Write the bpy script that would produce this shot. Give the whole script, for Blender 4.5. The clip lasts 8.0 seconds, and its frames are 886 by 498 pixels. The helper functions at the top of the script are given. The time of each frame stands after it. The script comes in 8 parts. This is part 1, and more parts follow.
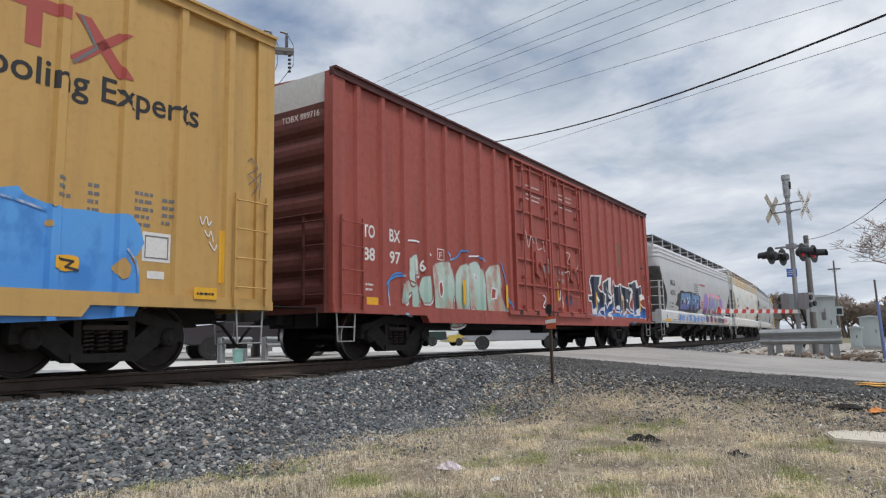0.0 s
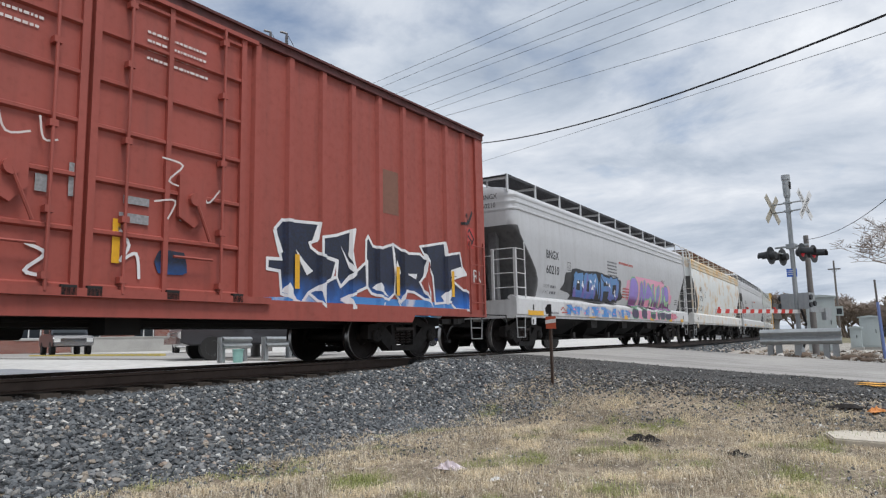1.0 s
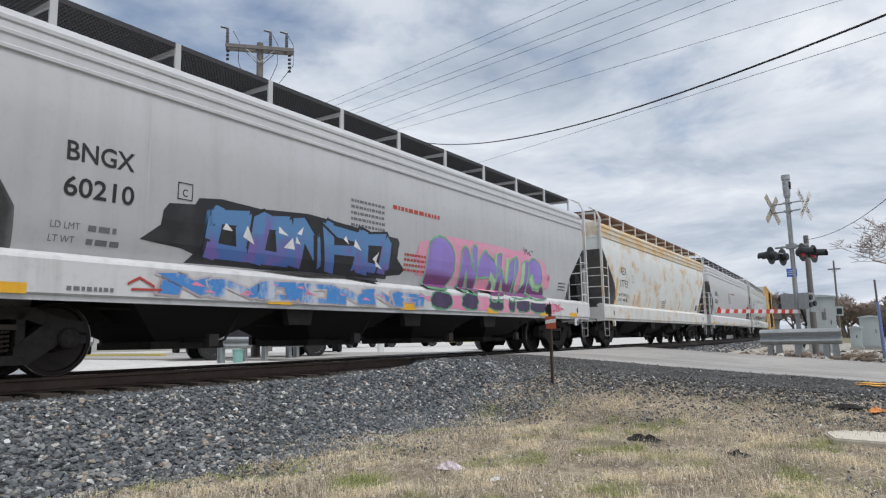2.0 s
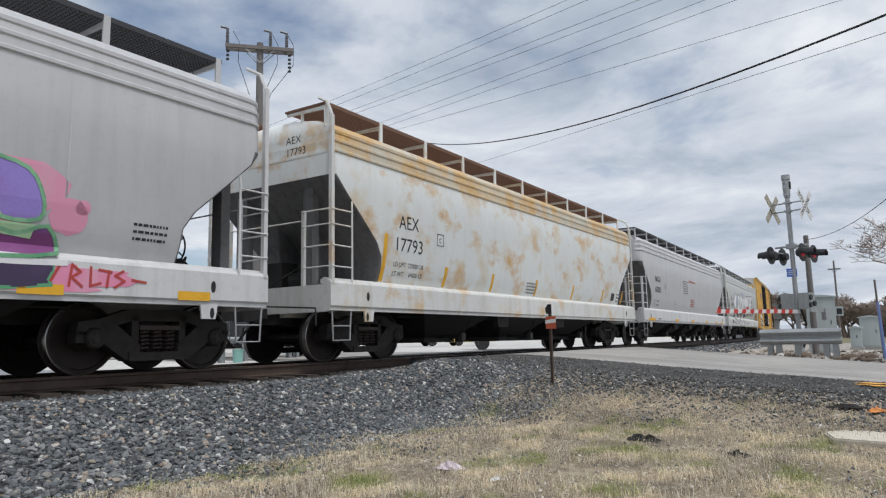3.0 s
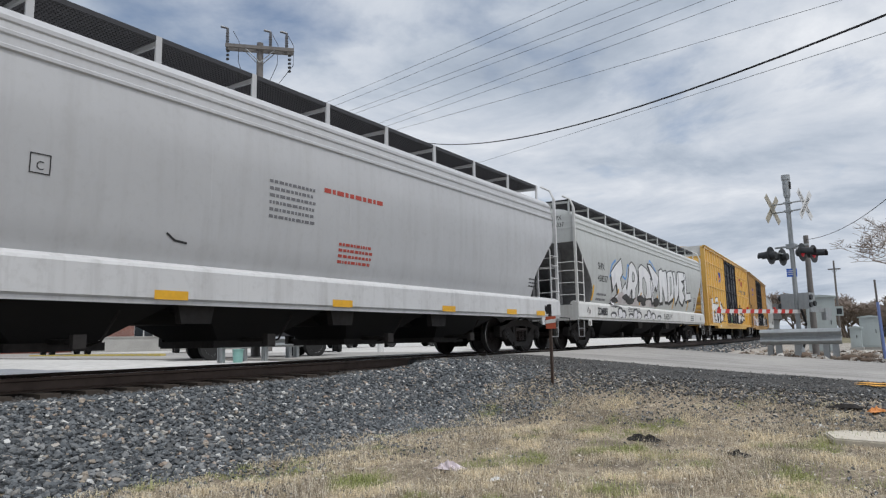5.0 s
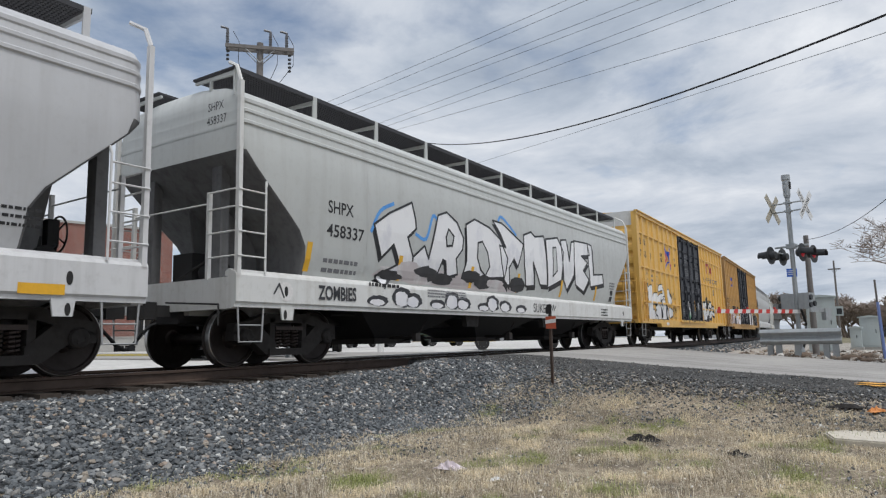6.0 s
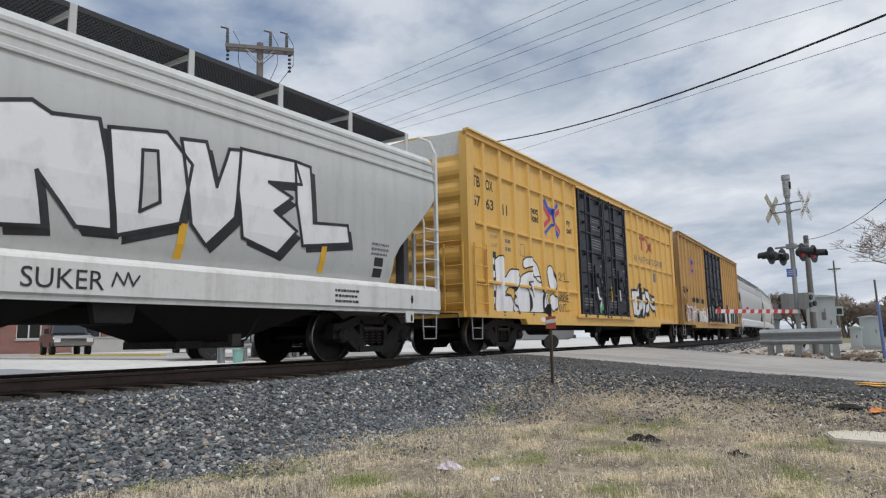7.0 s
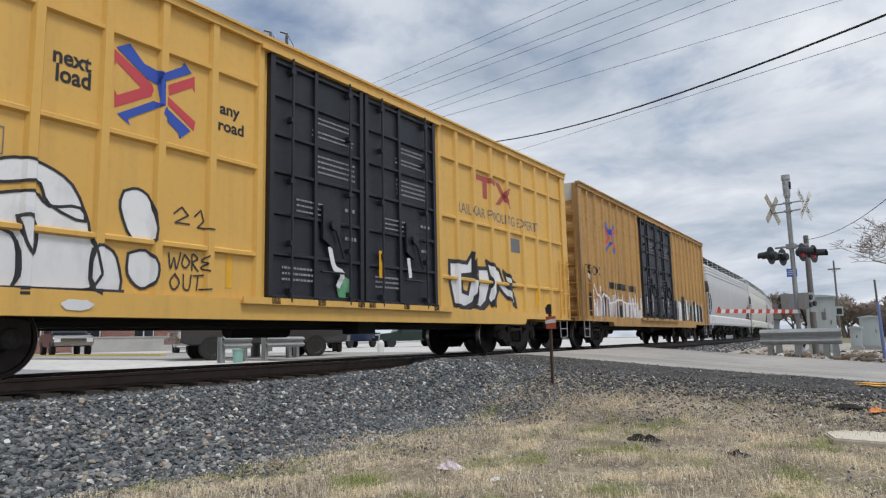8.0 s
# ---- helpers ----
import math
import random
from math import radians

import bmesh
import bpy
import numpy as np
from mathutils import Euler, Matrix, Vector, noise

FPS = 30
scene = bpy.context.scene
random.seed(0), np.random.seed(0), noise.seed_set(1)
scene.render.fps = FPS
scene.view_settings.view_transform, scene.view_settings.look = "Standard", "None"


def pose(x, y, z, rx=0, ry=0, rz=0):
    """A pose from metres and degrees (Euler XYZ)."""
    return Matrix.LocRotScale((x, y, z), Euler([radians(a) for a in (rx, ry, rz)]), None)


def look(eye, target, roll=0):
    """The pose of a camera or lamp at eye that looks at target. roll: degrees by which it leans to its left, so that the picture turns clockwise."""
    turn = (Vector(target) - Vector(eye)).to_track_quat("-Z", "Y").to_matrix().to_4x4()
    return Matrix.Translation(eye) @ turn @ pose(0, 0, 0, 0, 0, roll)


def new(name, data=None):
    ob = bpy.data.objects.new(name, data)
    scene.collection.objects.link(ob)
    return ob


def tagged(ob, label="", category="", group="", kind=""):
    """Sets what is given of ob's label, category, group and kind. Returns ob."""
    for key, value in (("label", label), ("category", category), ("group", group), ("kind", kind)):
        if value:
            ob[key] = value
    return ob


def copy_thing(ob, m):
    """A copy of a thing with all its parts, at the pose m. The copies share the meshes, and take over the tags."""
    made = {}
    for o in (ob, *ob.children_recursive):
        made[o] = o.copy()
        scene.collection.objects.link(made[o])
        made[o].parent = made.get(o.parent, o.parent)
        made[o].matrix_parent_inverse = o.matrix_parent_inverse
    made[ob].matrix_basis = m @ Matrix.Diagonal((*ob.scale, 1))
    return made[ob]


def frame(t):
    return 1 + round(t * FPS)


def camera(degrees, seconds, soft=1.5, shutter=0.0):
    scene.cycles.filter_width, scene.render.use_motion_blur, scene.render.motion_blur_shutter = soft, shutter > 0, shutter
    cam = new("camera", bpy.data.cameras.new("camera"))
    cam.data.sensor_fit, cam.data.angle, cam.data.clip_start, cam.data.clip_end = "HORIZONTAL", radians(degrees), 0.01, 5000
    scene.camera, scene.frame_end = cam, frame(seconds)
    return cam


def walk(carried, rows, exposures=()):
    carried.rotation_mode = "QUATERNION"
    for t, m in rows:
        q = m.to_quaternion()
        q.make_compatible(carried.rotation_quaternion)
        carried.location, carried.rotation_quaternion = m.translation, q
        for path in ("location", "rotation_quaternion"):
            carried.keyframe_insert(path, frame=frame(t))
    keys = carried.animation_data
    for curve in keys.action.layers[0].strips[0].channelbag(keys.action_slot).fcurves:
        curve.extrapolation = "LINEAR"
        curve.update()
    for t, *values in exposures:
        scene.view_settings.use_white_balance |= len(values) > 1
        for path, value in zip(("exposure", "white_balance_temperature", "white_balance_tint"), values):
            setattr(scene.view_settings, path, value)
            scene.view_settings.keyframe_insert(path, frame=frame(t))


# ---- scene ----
# Camera: stands still on the grass beside the track.
EYE = 1.2
cam = camera(65.94, 8.0, 1.25)
YAW, PITCH = 35.008, 7.628
aim = (math.cos(radians(YAW)) * math.cos(radians(PITCH)), math.sin(radians(YAW)) * math.cos(radians(PITCH)), EYE + math.sin(radians(PITCH)))
stand = look((0, 0, EYE), aim, -1.206)
walk(cam, [(0, stand), (8.0, stand)], [(t, stops, 6360, 10) for t, stops in ((0, 0.03), (0.5, 0.06), (1.0, 0.09), (1.7, 0.09), (3.0, 0.0), (4.5, -0.04), (6.5, -0.04), (8.0, 0.01))])

# ---- light: bright overcast with thin gaps of blue ----
SUN_EL, SUN_AZ = radians(64), radians(-106)
world = bpy.data.worlds.new("sky")
scene.world = world
world.use_nodes = True
wn, wl = world.node_tree.nodes, world.node_tree.links
wn.clear()


def wnode(kind, **kw):
    n = wn.new(kind)
    for k, v in kw.items():
        n.inputs[k].default_value = v
    return n


w_out = wnode("ShaderNodeOutputWorld")
w_sky = wnode("ShaderNodeTexSky")
w_sky.sky_type, w_sky.sun_disc = "NISHITA", False
w_sky.sun_elevation, w_sky.sun_rotation = SUN_EL, radians(90) - SUN_AZ
w_bg1 = wnode("ShaderNodeBackground", Strength=0.11)
wl.new(w_sky.outputs[0], w_bg1.inputs[0])
# clouds on a flat deck above the place
w_geo = wnode("ShaderNodeTexCoord")
w_sep = wnode("ShaderNodeSeparateXYZ")
wl.new(w_geo.outputs["Generated"], w_sep.inputs[0])


def wmath(op, a, b):
    n = wn.new("ShaderNodeMath")
    n.operation = op
    for i, v in enumerate((a, b)):
        if isinstance(v, (int, float)):
            n.inputs[i].default_value = v
        else:
            wl.new(v, n.inputs[i])
    return n.outputs[0]


w_h = wmath("ADD", wmath("MAXIMUM", w_sep.outputs[2], 0.0), 0.16)
w_com = wnode("ShaderNodeCombineXYZ")
wl.new(wmath("DIVIDE", w_sep.outputs[0], w_h), w_com.inputs[0])
wl.new(wmath("DIVIDE", w_sep.outputs[1], w_h), w_com.inputs[1])
w_n1 = wnode("ShaderNodeTexNoise", Scale=1.15, Detail=9.0, Roughness=0.56, Distortion=0.25)
w_n2 = wnode("ShaderNodeTexNoise", Scale=1.5, Detail=9.0, Roughness=0.60, Distortion=0.35)
w_map = wnode("ShaderNodeMapping", Location=(3.1, 7.7, 2.0))
wl.new(w_com.outputs[0], w_n1.inputs["Vector"])
wl.new(w_com.outputs[0], w_map.inputs["Vector"])
wl.new(w_map.outputs[0], w_n2.inputs["Vector"])


def wramp(src, stops):
    n = wn.new("ShaderNodeValToRGB")
    e = n.color_ramp.elements
    while len(e) < len(stops):
        e.new(0.5)
    for i, (p, c) in enumerate(stops):
        e[i].position, e[i].color = p, (*c, 1)
    wl.new(src, n.inputs[0])
    return n.outputs[0]


w_cover = wramp(w_n1.outputs[0], [(0.29, (0, 0, 0)), (0.44, (1, 1, 1))])
w_shade = wramp(w_n2.outputs[0], [(0.30, (0.90, 0.92, 0.95)), (0.42, (0.73, 0.765, 0.82)), (0.52, (0.61, 0.66, 0.735)), (0.60, (0.50, 0.56, 0.645)), (0.74, (0.36, 0.42, 0.515))])
w_bg2 = wnode("ShaderNodeBackground", Strength=0.95)
wl.new(w_shade, w_bg2.inputs[0])
w_mix = wnode("ShaderNodeMixShader")
wl.new(w_cover, w_mix.inputs[0])
wl.new(w_bg1.outputs[0], w_mix.inputs[1])
wl.new(w_bg2.outputs[0], w_mix.inputs[2])
wl.new(w_mix.outputs[0], w_out.inputs[0])

sun_data = bpy.data.lights.new("sun", "SUN")
sun_data.energy, sun_data.angle, sun_data.color = 2.3, radians(18), (1.0, 0.975, 0.95)
sun = new("sun", sun_data)
sun.matrix_world = look((math.cos(SUN_EL) * math.cos(SUN_AZ) * 50, math.cos(SUN_EL) * math.sin(SUN_AZ) * 50, math.sin(SUN_EL) * 50), (0, 0, 0))


# ---- mesh helpers ----
def part(name, bm, material, parent=None, label="", smooth=False):
    me = bpy.data.meshes.new(name)
    bm.normal_update()
    bm.to_mesh(me)
    bm.free()
    for m in material if isinstance(material, (list, tuple)) else [material]:
        me.materials.append(m)
    if smooth:
        me.polygons.foreach_set("use_smooth", [True] * len(me.polygons))
        me.set_sharp_from_angle(angle=radians(35))
    ob = new(name, me)
    ob.parent = parent
    return tagged(ob, label)


def thing(name, label, category, group="", kind="", at=None):
    ob = new(name)
    ob.empty_display_size = 0.2
    if at is not None:
        ob.matrix_world = at
    return tagged(ob, label, category, group, kind)


def box(bm, x0, x1, y0, y1, z0, z1, mi=0):
    v = [bm.verts.new(p) for p in ((x0, y0, z0), (x1, y0, z0), (x1, y1, z0), (x0, y1, z0), (x0, y0, z1), (x1, y0, z1), (x1, y1, z1), (x0, y1, z1))]
    for q in ((3, 2, 1, 0), (4, 5, 6, 7), (0, 1, 5, 4), (1, 2, 6, 5), (2, 3, 7, 6), (3, 0, 4, 7)):
        bm.faces.new([v[i] for i in q]).material_index = mi
    return v


def turned(bm, start, m):
    bm.verts.ensure_lookup_table()
    bmesh.ops.transform(bm, matrix=m, verts=bm.verts[start:])


def prism(bm, poly, axis, a, b, mi=0):
    """A polygon pushed along an axis from a to b. axis y: poly is (x, z); x: (y, z); z: (x, y)."""
    def place(p, q):
        return {"y": (p[0], q, p[1]), "x": (q, p[0], p[1]), "z": (p[0], p[1], q)}[axis]
    lo = [bm.verts.new(place(p, a)) for p in poly]
    hi = [bm.verts.new(place(p, b)) for p in poly]
    n = len(poly)
    fs = [bm.faces.new(lo), bm.faces.new(hi[::-1])]
    for i in range(n):
        fs.append(bm.faces.new((lo[i], hi[i], hi[(i + 1) % n], lo[(i + 1) % n])))
    for f in fs:
        f.material_index = mi
    bmesh.ops.recalc_face_normals(bm, faces=fs)
    return fs


def rod(bm, p, q, r, n=6, r2=None, mi=0):
    p, q = Vector(p), Vector(q)
    d = (q - p)
    m = d.to_track_quat("Z", "Y").to_matrix()
    r2 = r if r2 is None else r2
    ring = [(math.cos(2 * math.pi * i / n), math.sin(2 * math.pi * i / n)) for i in range(n)]
    lo = [bm.verts.new(p + m @ Vector((c * r, s * r, 0))) for c, s in ring]
    hi = [bm.verts.new(q + m @ Vector((c * r2, s * r2, 0))) for c, s in ring]
    bm.faces.new(lo[::-1]).material_index = mi
    bm.faces.new(hi).material_index = mi
    for i in range(n):
        bm.faces.new((lo[i], lo[(i + 1) % n], hi[(i + 1) % n], hi[i])).material_index = mi


def bar_path(bm, pts, r, n=6):
    """One bent bar through the points."""
    pts = [Vector(p) for p in pts]
    prev, first = None, None
    for i, p in enumerate(pts):
        d = (pts[min(i + 1, len(pts) - 1)] - pts[max(i - 1, 0)]).normalized()
        m = d.to_track_quat("Z", "Y").to_matrix()
        ring = [bm.verts.new(p + m @ Vector((math.cos(2 * math.pi * k / n) * r, math.sin(2 * math.pi * k / n) * r, 0))) for k in range(n)]
        if prev:
            for k in range(n):
                bm.faces.new((prev[k], prev[(k + 1) % n], ring[(k + 1) % n], ring[k]))
        else:
            bm.faces.new(ring[::-1])
        prev = ring
    bm.faces.new(prev)


def lathe(bm, profile, axis="y", n=28, mi=0):
    """profile: (radius, along) pairs, closed into a solid of revolution about the axis."""
    rings = []
    for r, a in profile:
        ring = []
        for i in range(n):
            c, s = math.cos(2 * math.pi * i / n) * r, math.sin(2 * math.pi * i / n) * r
            ring.append(bm.verts.new({"y": (c, a, s), "z": (c, s, a), "x": (a, c, s)}[axis]))
        rings.append(ring)
    fs = []
    for A, B in zip(rings, rings[1:]):
        for i in range(n):
            fs.append(bm.faces.new((A[i], A[(i + 1) % n], B[(i + 1) % n], B[i])))
    fs += [bm.faces.new(rings[0]), bm.faces.new(rings[-1][::-1])]
    for f in fs:
        f.material_index = mi
    bmesh.ops.recalc_face_normals(bm, faces=fs)


def lettering(text, size, parent, place, material, name="lettering", spread=0.0, label="", xscale=1.0, spacing=1.0, lift=0.0, shear=0.0):
    """Flat painted letters. place: a pose whose x runs along the words and whose z points out of the wall."""
    cu = bpy.data.curves.new(name, "FONT")
    cu.body, cu.size, cu.offset, cu.space_character, cu.extrude, cu.shear = text, size, spread, spacing, 0.0015, shear
    cu.resolution_u = 2
    tmp = new(name, cu)
    dg = bpy.context.evaluated_depsgraph_get()
    me = bpy.data.meshes.new_from_object(tmp.evaluated_get(dg))
    bpy.data.objects.remove(tmp)
    me.transform(place @ Matrix.Diagonal((xscale, 1, 1, 1)) @ Matrix.Translation((0, 0, lift)))
    me.materials.clear()
    me.materials.append(material)
    ob = new(name, me)
    ob.parent = parent
    return tagged(ob, label)


# ---- materials ----
def mat(name):
    m = bpy.data.materials.new(name)
    m.use_nodes = True
    return m, m.node_tree.nodes, m.node_tree.links, m.node_tree.nodes["Principled BSDF"]


def ramp(nt, src, stops):
    n = nt.nodes.new("ShaderNodeValToRGB")
    e = n.color_ramp.elements
    while len(e) < len(stops):
        e.new(0.5)
    for i, (p, c) in enumerate(stops):
        e[i].position = p
        e[i].color = (*c, 1) if len(c) == 3 else c
    nt.links.new(src, n.inputs[0])
    return n.outputs[0]


def noise_tex(nt, vec, scale, detail=6.0, rough=0.55, stretch=None):
    n = nt.nodes.new("ShaderNodeTexNoise")
    n.inputs["Scale"].default_value, n.inputs["Detail"].default_value, n.inputs["Roughness"].default_value = scale, detail, rough
    if stretch:
        mp = nt.nodes.new("ShaderNodeMapping")
        mp.inputs["Scale"].default_value = stretch
        nt.links.new(vec, mp.inputs[0])
        vec = mp.outputs[0]
    nt.links.new(vec, n.inputs["Vector"])
    return n.outputs[0]


def mix(nt, fac, a, b, mode="MIX"):
    n = nt.nodes.new("ShaderNodeMix")
    n.data_type, n.blend_type = "RGBA", mode
    for i, v in ((0, fac), (6, a), (7, b)):
        if isinstance(v, tuple):
            n.inputs[i].default_value = (*v, 1)
        elif isinstance(v, (int, float)):
            n.inputs[i].default_value = v
        else:
            nt.links.new(v, n.inputs[i])
    return n.outputs[2]


def bump(nt, bsdf, h, strength, dist):
    n = nt.nodes.new("ShaderNodeBump")
    n.inputs["Strength"].default_value, n.inputs["Distance"].default_value = strength, dist
    nt.links.new(h, n.inputs["Height"])
    nt.links.new(n.outputs[0], bsdf.inputs["Normal"])


def obj_coord(nt):
    return nt.nodes.new("ShaderNodeTexCoord").outputs["Object"]


def paint(name, col, rough=0.5, grime=(0.12, 0.09, 0.07), dirt=0.35, rust=0.0, metal=0.0, streak=True, fine=9.0):
    """Weathered coat on steel: large patches, downward streaks, chips of rust."""
    m, n, l, b = mat(name)
    nt = m.node_tree
    co = obj_coord(nt)
    big = noise_tex(nt, co, 0.7, 5)
    st = noise_tex(nt, co, 2.2, 6, 0.6, (2.2, 2.2, 0.18)) if streak else noise_tex(nt, co, 3.0, 6)
    small = noise_tex(nt, co, fine, 7, 0.65)
    c = mix(nt, ramp(nt, big, [(0.35, (0, 0, 0)), (0.7, (0.22, 0.22, 0.22))]), col, tuple(min(1, x * 1.25 + 0.02) for x in col))
    c = mix(nt, ramp(nt, st, [(0.48, (0, 0, 0)), (0.78, (dirt,) * 3)]), c, grime)
    c = mix(nt, ramp(nt, small, [(0.52, (0, 0, 0)), (0.8, (dirt * 0.7,) * 3)]), c, grime)
    if rust:
        rs = noise_tex(nt, co, 1.3, 6, 0.6, (0.9, 0.9, 1.2))
        haze = noise_tex(nt, co, 1.5, 5, 0.6, (1.0, 1.0, 0.9))
        lo = 0.585 - 0.095 * rust
        c = mix(nt, ramp(nt, haze, [(lo - 0.02, (0, 0, 0)), (lo + 0.16, (0.55, 0.55, 0.55))]), c, (0.60, 0.46, 0.27))
        rc = mix(nt, ramp(nt, small, [(0.35, (0, 0, 0)), (0.65, (1, 1, 1))]), (0.50, 0.25, 0.055), (0.64, 0.42, 0.15))
        c = mix(nt, ramp(nt, rs, [(lo, (0, 0, 0)), (lo + 0.07, (0.45, 0.45, 0.45)), (lo + 0.17, (0.9, 0.9, 0.9))]), c, rc)
    l.new(c, b.inputs["Base Color"])
    l.new(ramp(nt, small, [(0.3, (rough - 0.08,) * 3), (0.75, (min(1, rough + 0.2),) * 3)]), b.inputs["Roughness"])
    b.inputs["Metallic"].default_value = metal
    bump(nt, b, small, 0.12, 0.01)
    return m


def plain(name, col, rough=0.5, metal=0.0, var=0.12, scale=14.0, emit=None):
    m, n, l, b = mat(name)
    nt = m.node_tree
    co = obj_coord(nt)
    t = noise_tex(nt, co, scale, 5, 0.6)
    l.new(mix(nt, t, tuple(x * (1 - var * 2) for x in col), tuple(min(1, x * (1 + var * 1.4)) for x in col)), b.inputs["Base Color"])
    b.inputs["Roughness"].default_value, b.inputs["Metallic"].default_value = rough, metal
    if emit:
        b.inputs["Emission Color"].default_value = (*emit[:3], 1)
        b.inputs["Emission Strength"].default_value = emit[3]
    bump(nt, b, t, 0.1, 0.005)
    return m


# ---- the plan: a single track that curves gently away, a road that crosses it ----
RAIL_Z = EYE - 0.34          # top of the rails
TRACK = 9.485                # centre line's distance from the camera
CURVE_START, CURVE_R = -7.03, 670.2


def along(s, off=TRACK):
    """Place and heading on the track at s metres; off: distance from the camera's own parallel line."""
    u = s - CURVE_START if s - CURVE_START > 30 else 3 * math.log1p(math.exp((s - CURVE_START) / 3))
    th = u / CURVE_R
    return (s - u + math.sin(th) * (CURVE_R - off), CURVE_R - math.cos(th) * (CURVE_R - off), th)


def side_of(x, y):
    """Distance of a place from the track's centre line, positive beyond it."""
    off = np.where(x > CURVE_START, CURVE_R - np.hypot(x - CURVE_START, y - CURVE_R), y)
    return off - TRACK


def lerp_steps(v, xs, ys):
    return np.interp(v, xs, ys)


ROAD0, ROAD1 = 14.0, 22.6


def road_height(n):
    return lerp_steps(n, [-60, -16, -9, -4.5, -2.2, 2.2, 5, 60], [0.10, 0.18, 0.33, 0.66, RAIL_Z - 0.02, RAIL_Z - 0.02, 0.74, 0.95])


def ground_height(x, y):
    n = side_of(x, y)
    h = lerp_steps(n, [-60, -12, -5.0, -3.75, -3.3, -1.75, -1.0, -0.8, 1.75, 3.4, 5, 12, 45, 120], [-0.1, 0.0, 0.03, 0.0, 0.12, 0.60, 0.625, 0.64, 0.66, 0.5, 0.62, 0.7, 0.93, 1.0])
    far = lerp_steps(n, [-80, -14, -5, -1.75, 1.75, 3.4, 5, 12, 45, 120], [0.3, 0.28, 0.45, 0.62, 0.62, 0.5, 0.62, 0.7, 0.93, 1.0])
    r = road_height(n) - 0.03
    bed = np.abs(n) < 1.72
    a = np.clip((x - 8.2) / 3.1, 0, 1)
    a = a * a * (3 - 2 * a)
    h = h * (1 - a) + r * a
    b = np.clip((x - 22.4) / 3.0, 0, 1)
    h = h * (1 - b) + (far - 0.02) * b
    return np.where(bed & (x < 11.5), np.minimum(h, 0.66), h)


def hgt(x, y):
    return float(ground_height(np.array(float(x)), np.array(float(y))))


def rough_surface(name, stops, scale, bumpy, rough=0.9, dist=0.02, scale2=0.6, patch=None):
    m, n, l, b = mat(name)
    nt = m.node_tree
    co = obj_coord(nt)
    fine = noise_tex(nt, co, scale, 8, 0.7)
    big = noise_tex(nt, co, scale2, 5, 0.6)
    c = ramp(nt, fine, stops)
    if patch:
        c = mix(nt, ramp(nt, big, [(0.42, (0, 0, 0)), (0.62, (1, 1, 1))]), c, patch)
    else:
        c = mix(nt, ramp(nt, big, [(0.3, (0, 0, 0)), (0.7, (0.5, 0.5, 0.5))]), c, (0.5, 0.5, 0.5), "MULTIPLY")
    l.new(c, b.inputs["Base Color"])
    b.inputs["Roughness"].default_value = rough
    bump(nt, b, fine, bumpy, dist)
    return m


M_SOIL = rough_surface("dry_grass_soil", [(0.28, (0.09, 0.07, 0.05)), (0.42, (0.24, 0.19, 0.135)), (0.54, (0.40, 0.335, 0.24)), (0.70, (0.60, 0.545, 0.43))], 26, 1.0, 0.95, 0.03, 1.3, (0.17, 0.14, 0.10))
M_BED = rough_surface("ballast_bed", [(0.3, (0.03, 0.03, 0.032)), (0.55, (0.13, 0.135, 0.14)), (0.75, (0.26, 0.26, 0.25))], 22, 1.0, 0.9, 0.05)
M_LOT = rough_surface("pale_concrete", [(0.3, (0.44, 0.425, 0.395)), (0.7, (0.70, 0.685, 0.65))], 3.2, 0.2, 0.85, 0.01, 0.22)
M_GRAVEL = rough_surface("pale_gravel", [(0.3, (0.16, 0.145, 0.12)), (0.5, (0.36, 0.33, 0.29)), (0.7, (0.55, 0.52, 0.47))], 12, 0.7, 0.95, 0.03, 0.4)
M_FIELD = rough_surface("winter_field", [(0.3, (0.12, 0.11, 0.06)), (0.7, (0.26, 0.23, 0.14))], 2.0, 0.4, 0.95, 0.05, 0.05)


def road_mat():
    """Worn pale road: stone grain, darker wheel tracks along its run, patches."""
    m, n, l, b = mat("worn_road")
    nt = m.node_tree
    co = obj_coord(nt)
    fine = noise_tex(nt, co, 32, 8, 0.72)
    lane = noise_tex(nt, co, 1.0, 5, 0.6, (1.5, 0.05, 1.0))
    big = noise_tex(nt, co, 0.5, 6, 0.65)
    c = ramp(nt, fine, [(0.28, (0.20, 0.19, 0.175)), (0.5, (0.31, 0.295, 0.275)), (0.72, (0.43, 0.415, 0.39))])
    c = mix(nt, ramp(nt, lane, [(0.42, (0, 0, 0)), (0.62, (0.55, 0.55, 0.55))]), c, (0.18, 0.172, 0.162))
    c = mix(nt, ramp(nt, big, [(0.45, (0, 0, 0)), (0.68, (0.5, 0.5, 0.5))]), c, (0.45, 0.43, 0.40))
    l.new(c, b.inputs["Base Color"])
    b.inputs["Roughness"].default_value = 0.85
    bump(nt, b, fine, 0.35, 0.006)
    return m


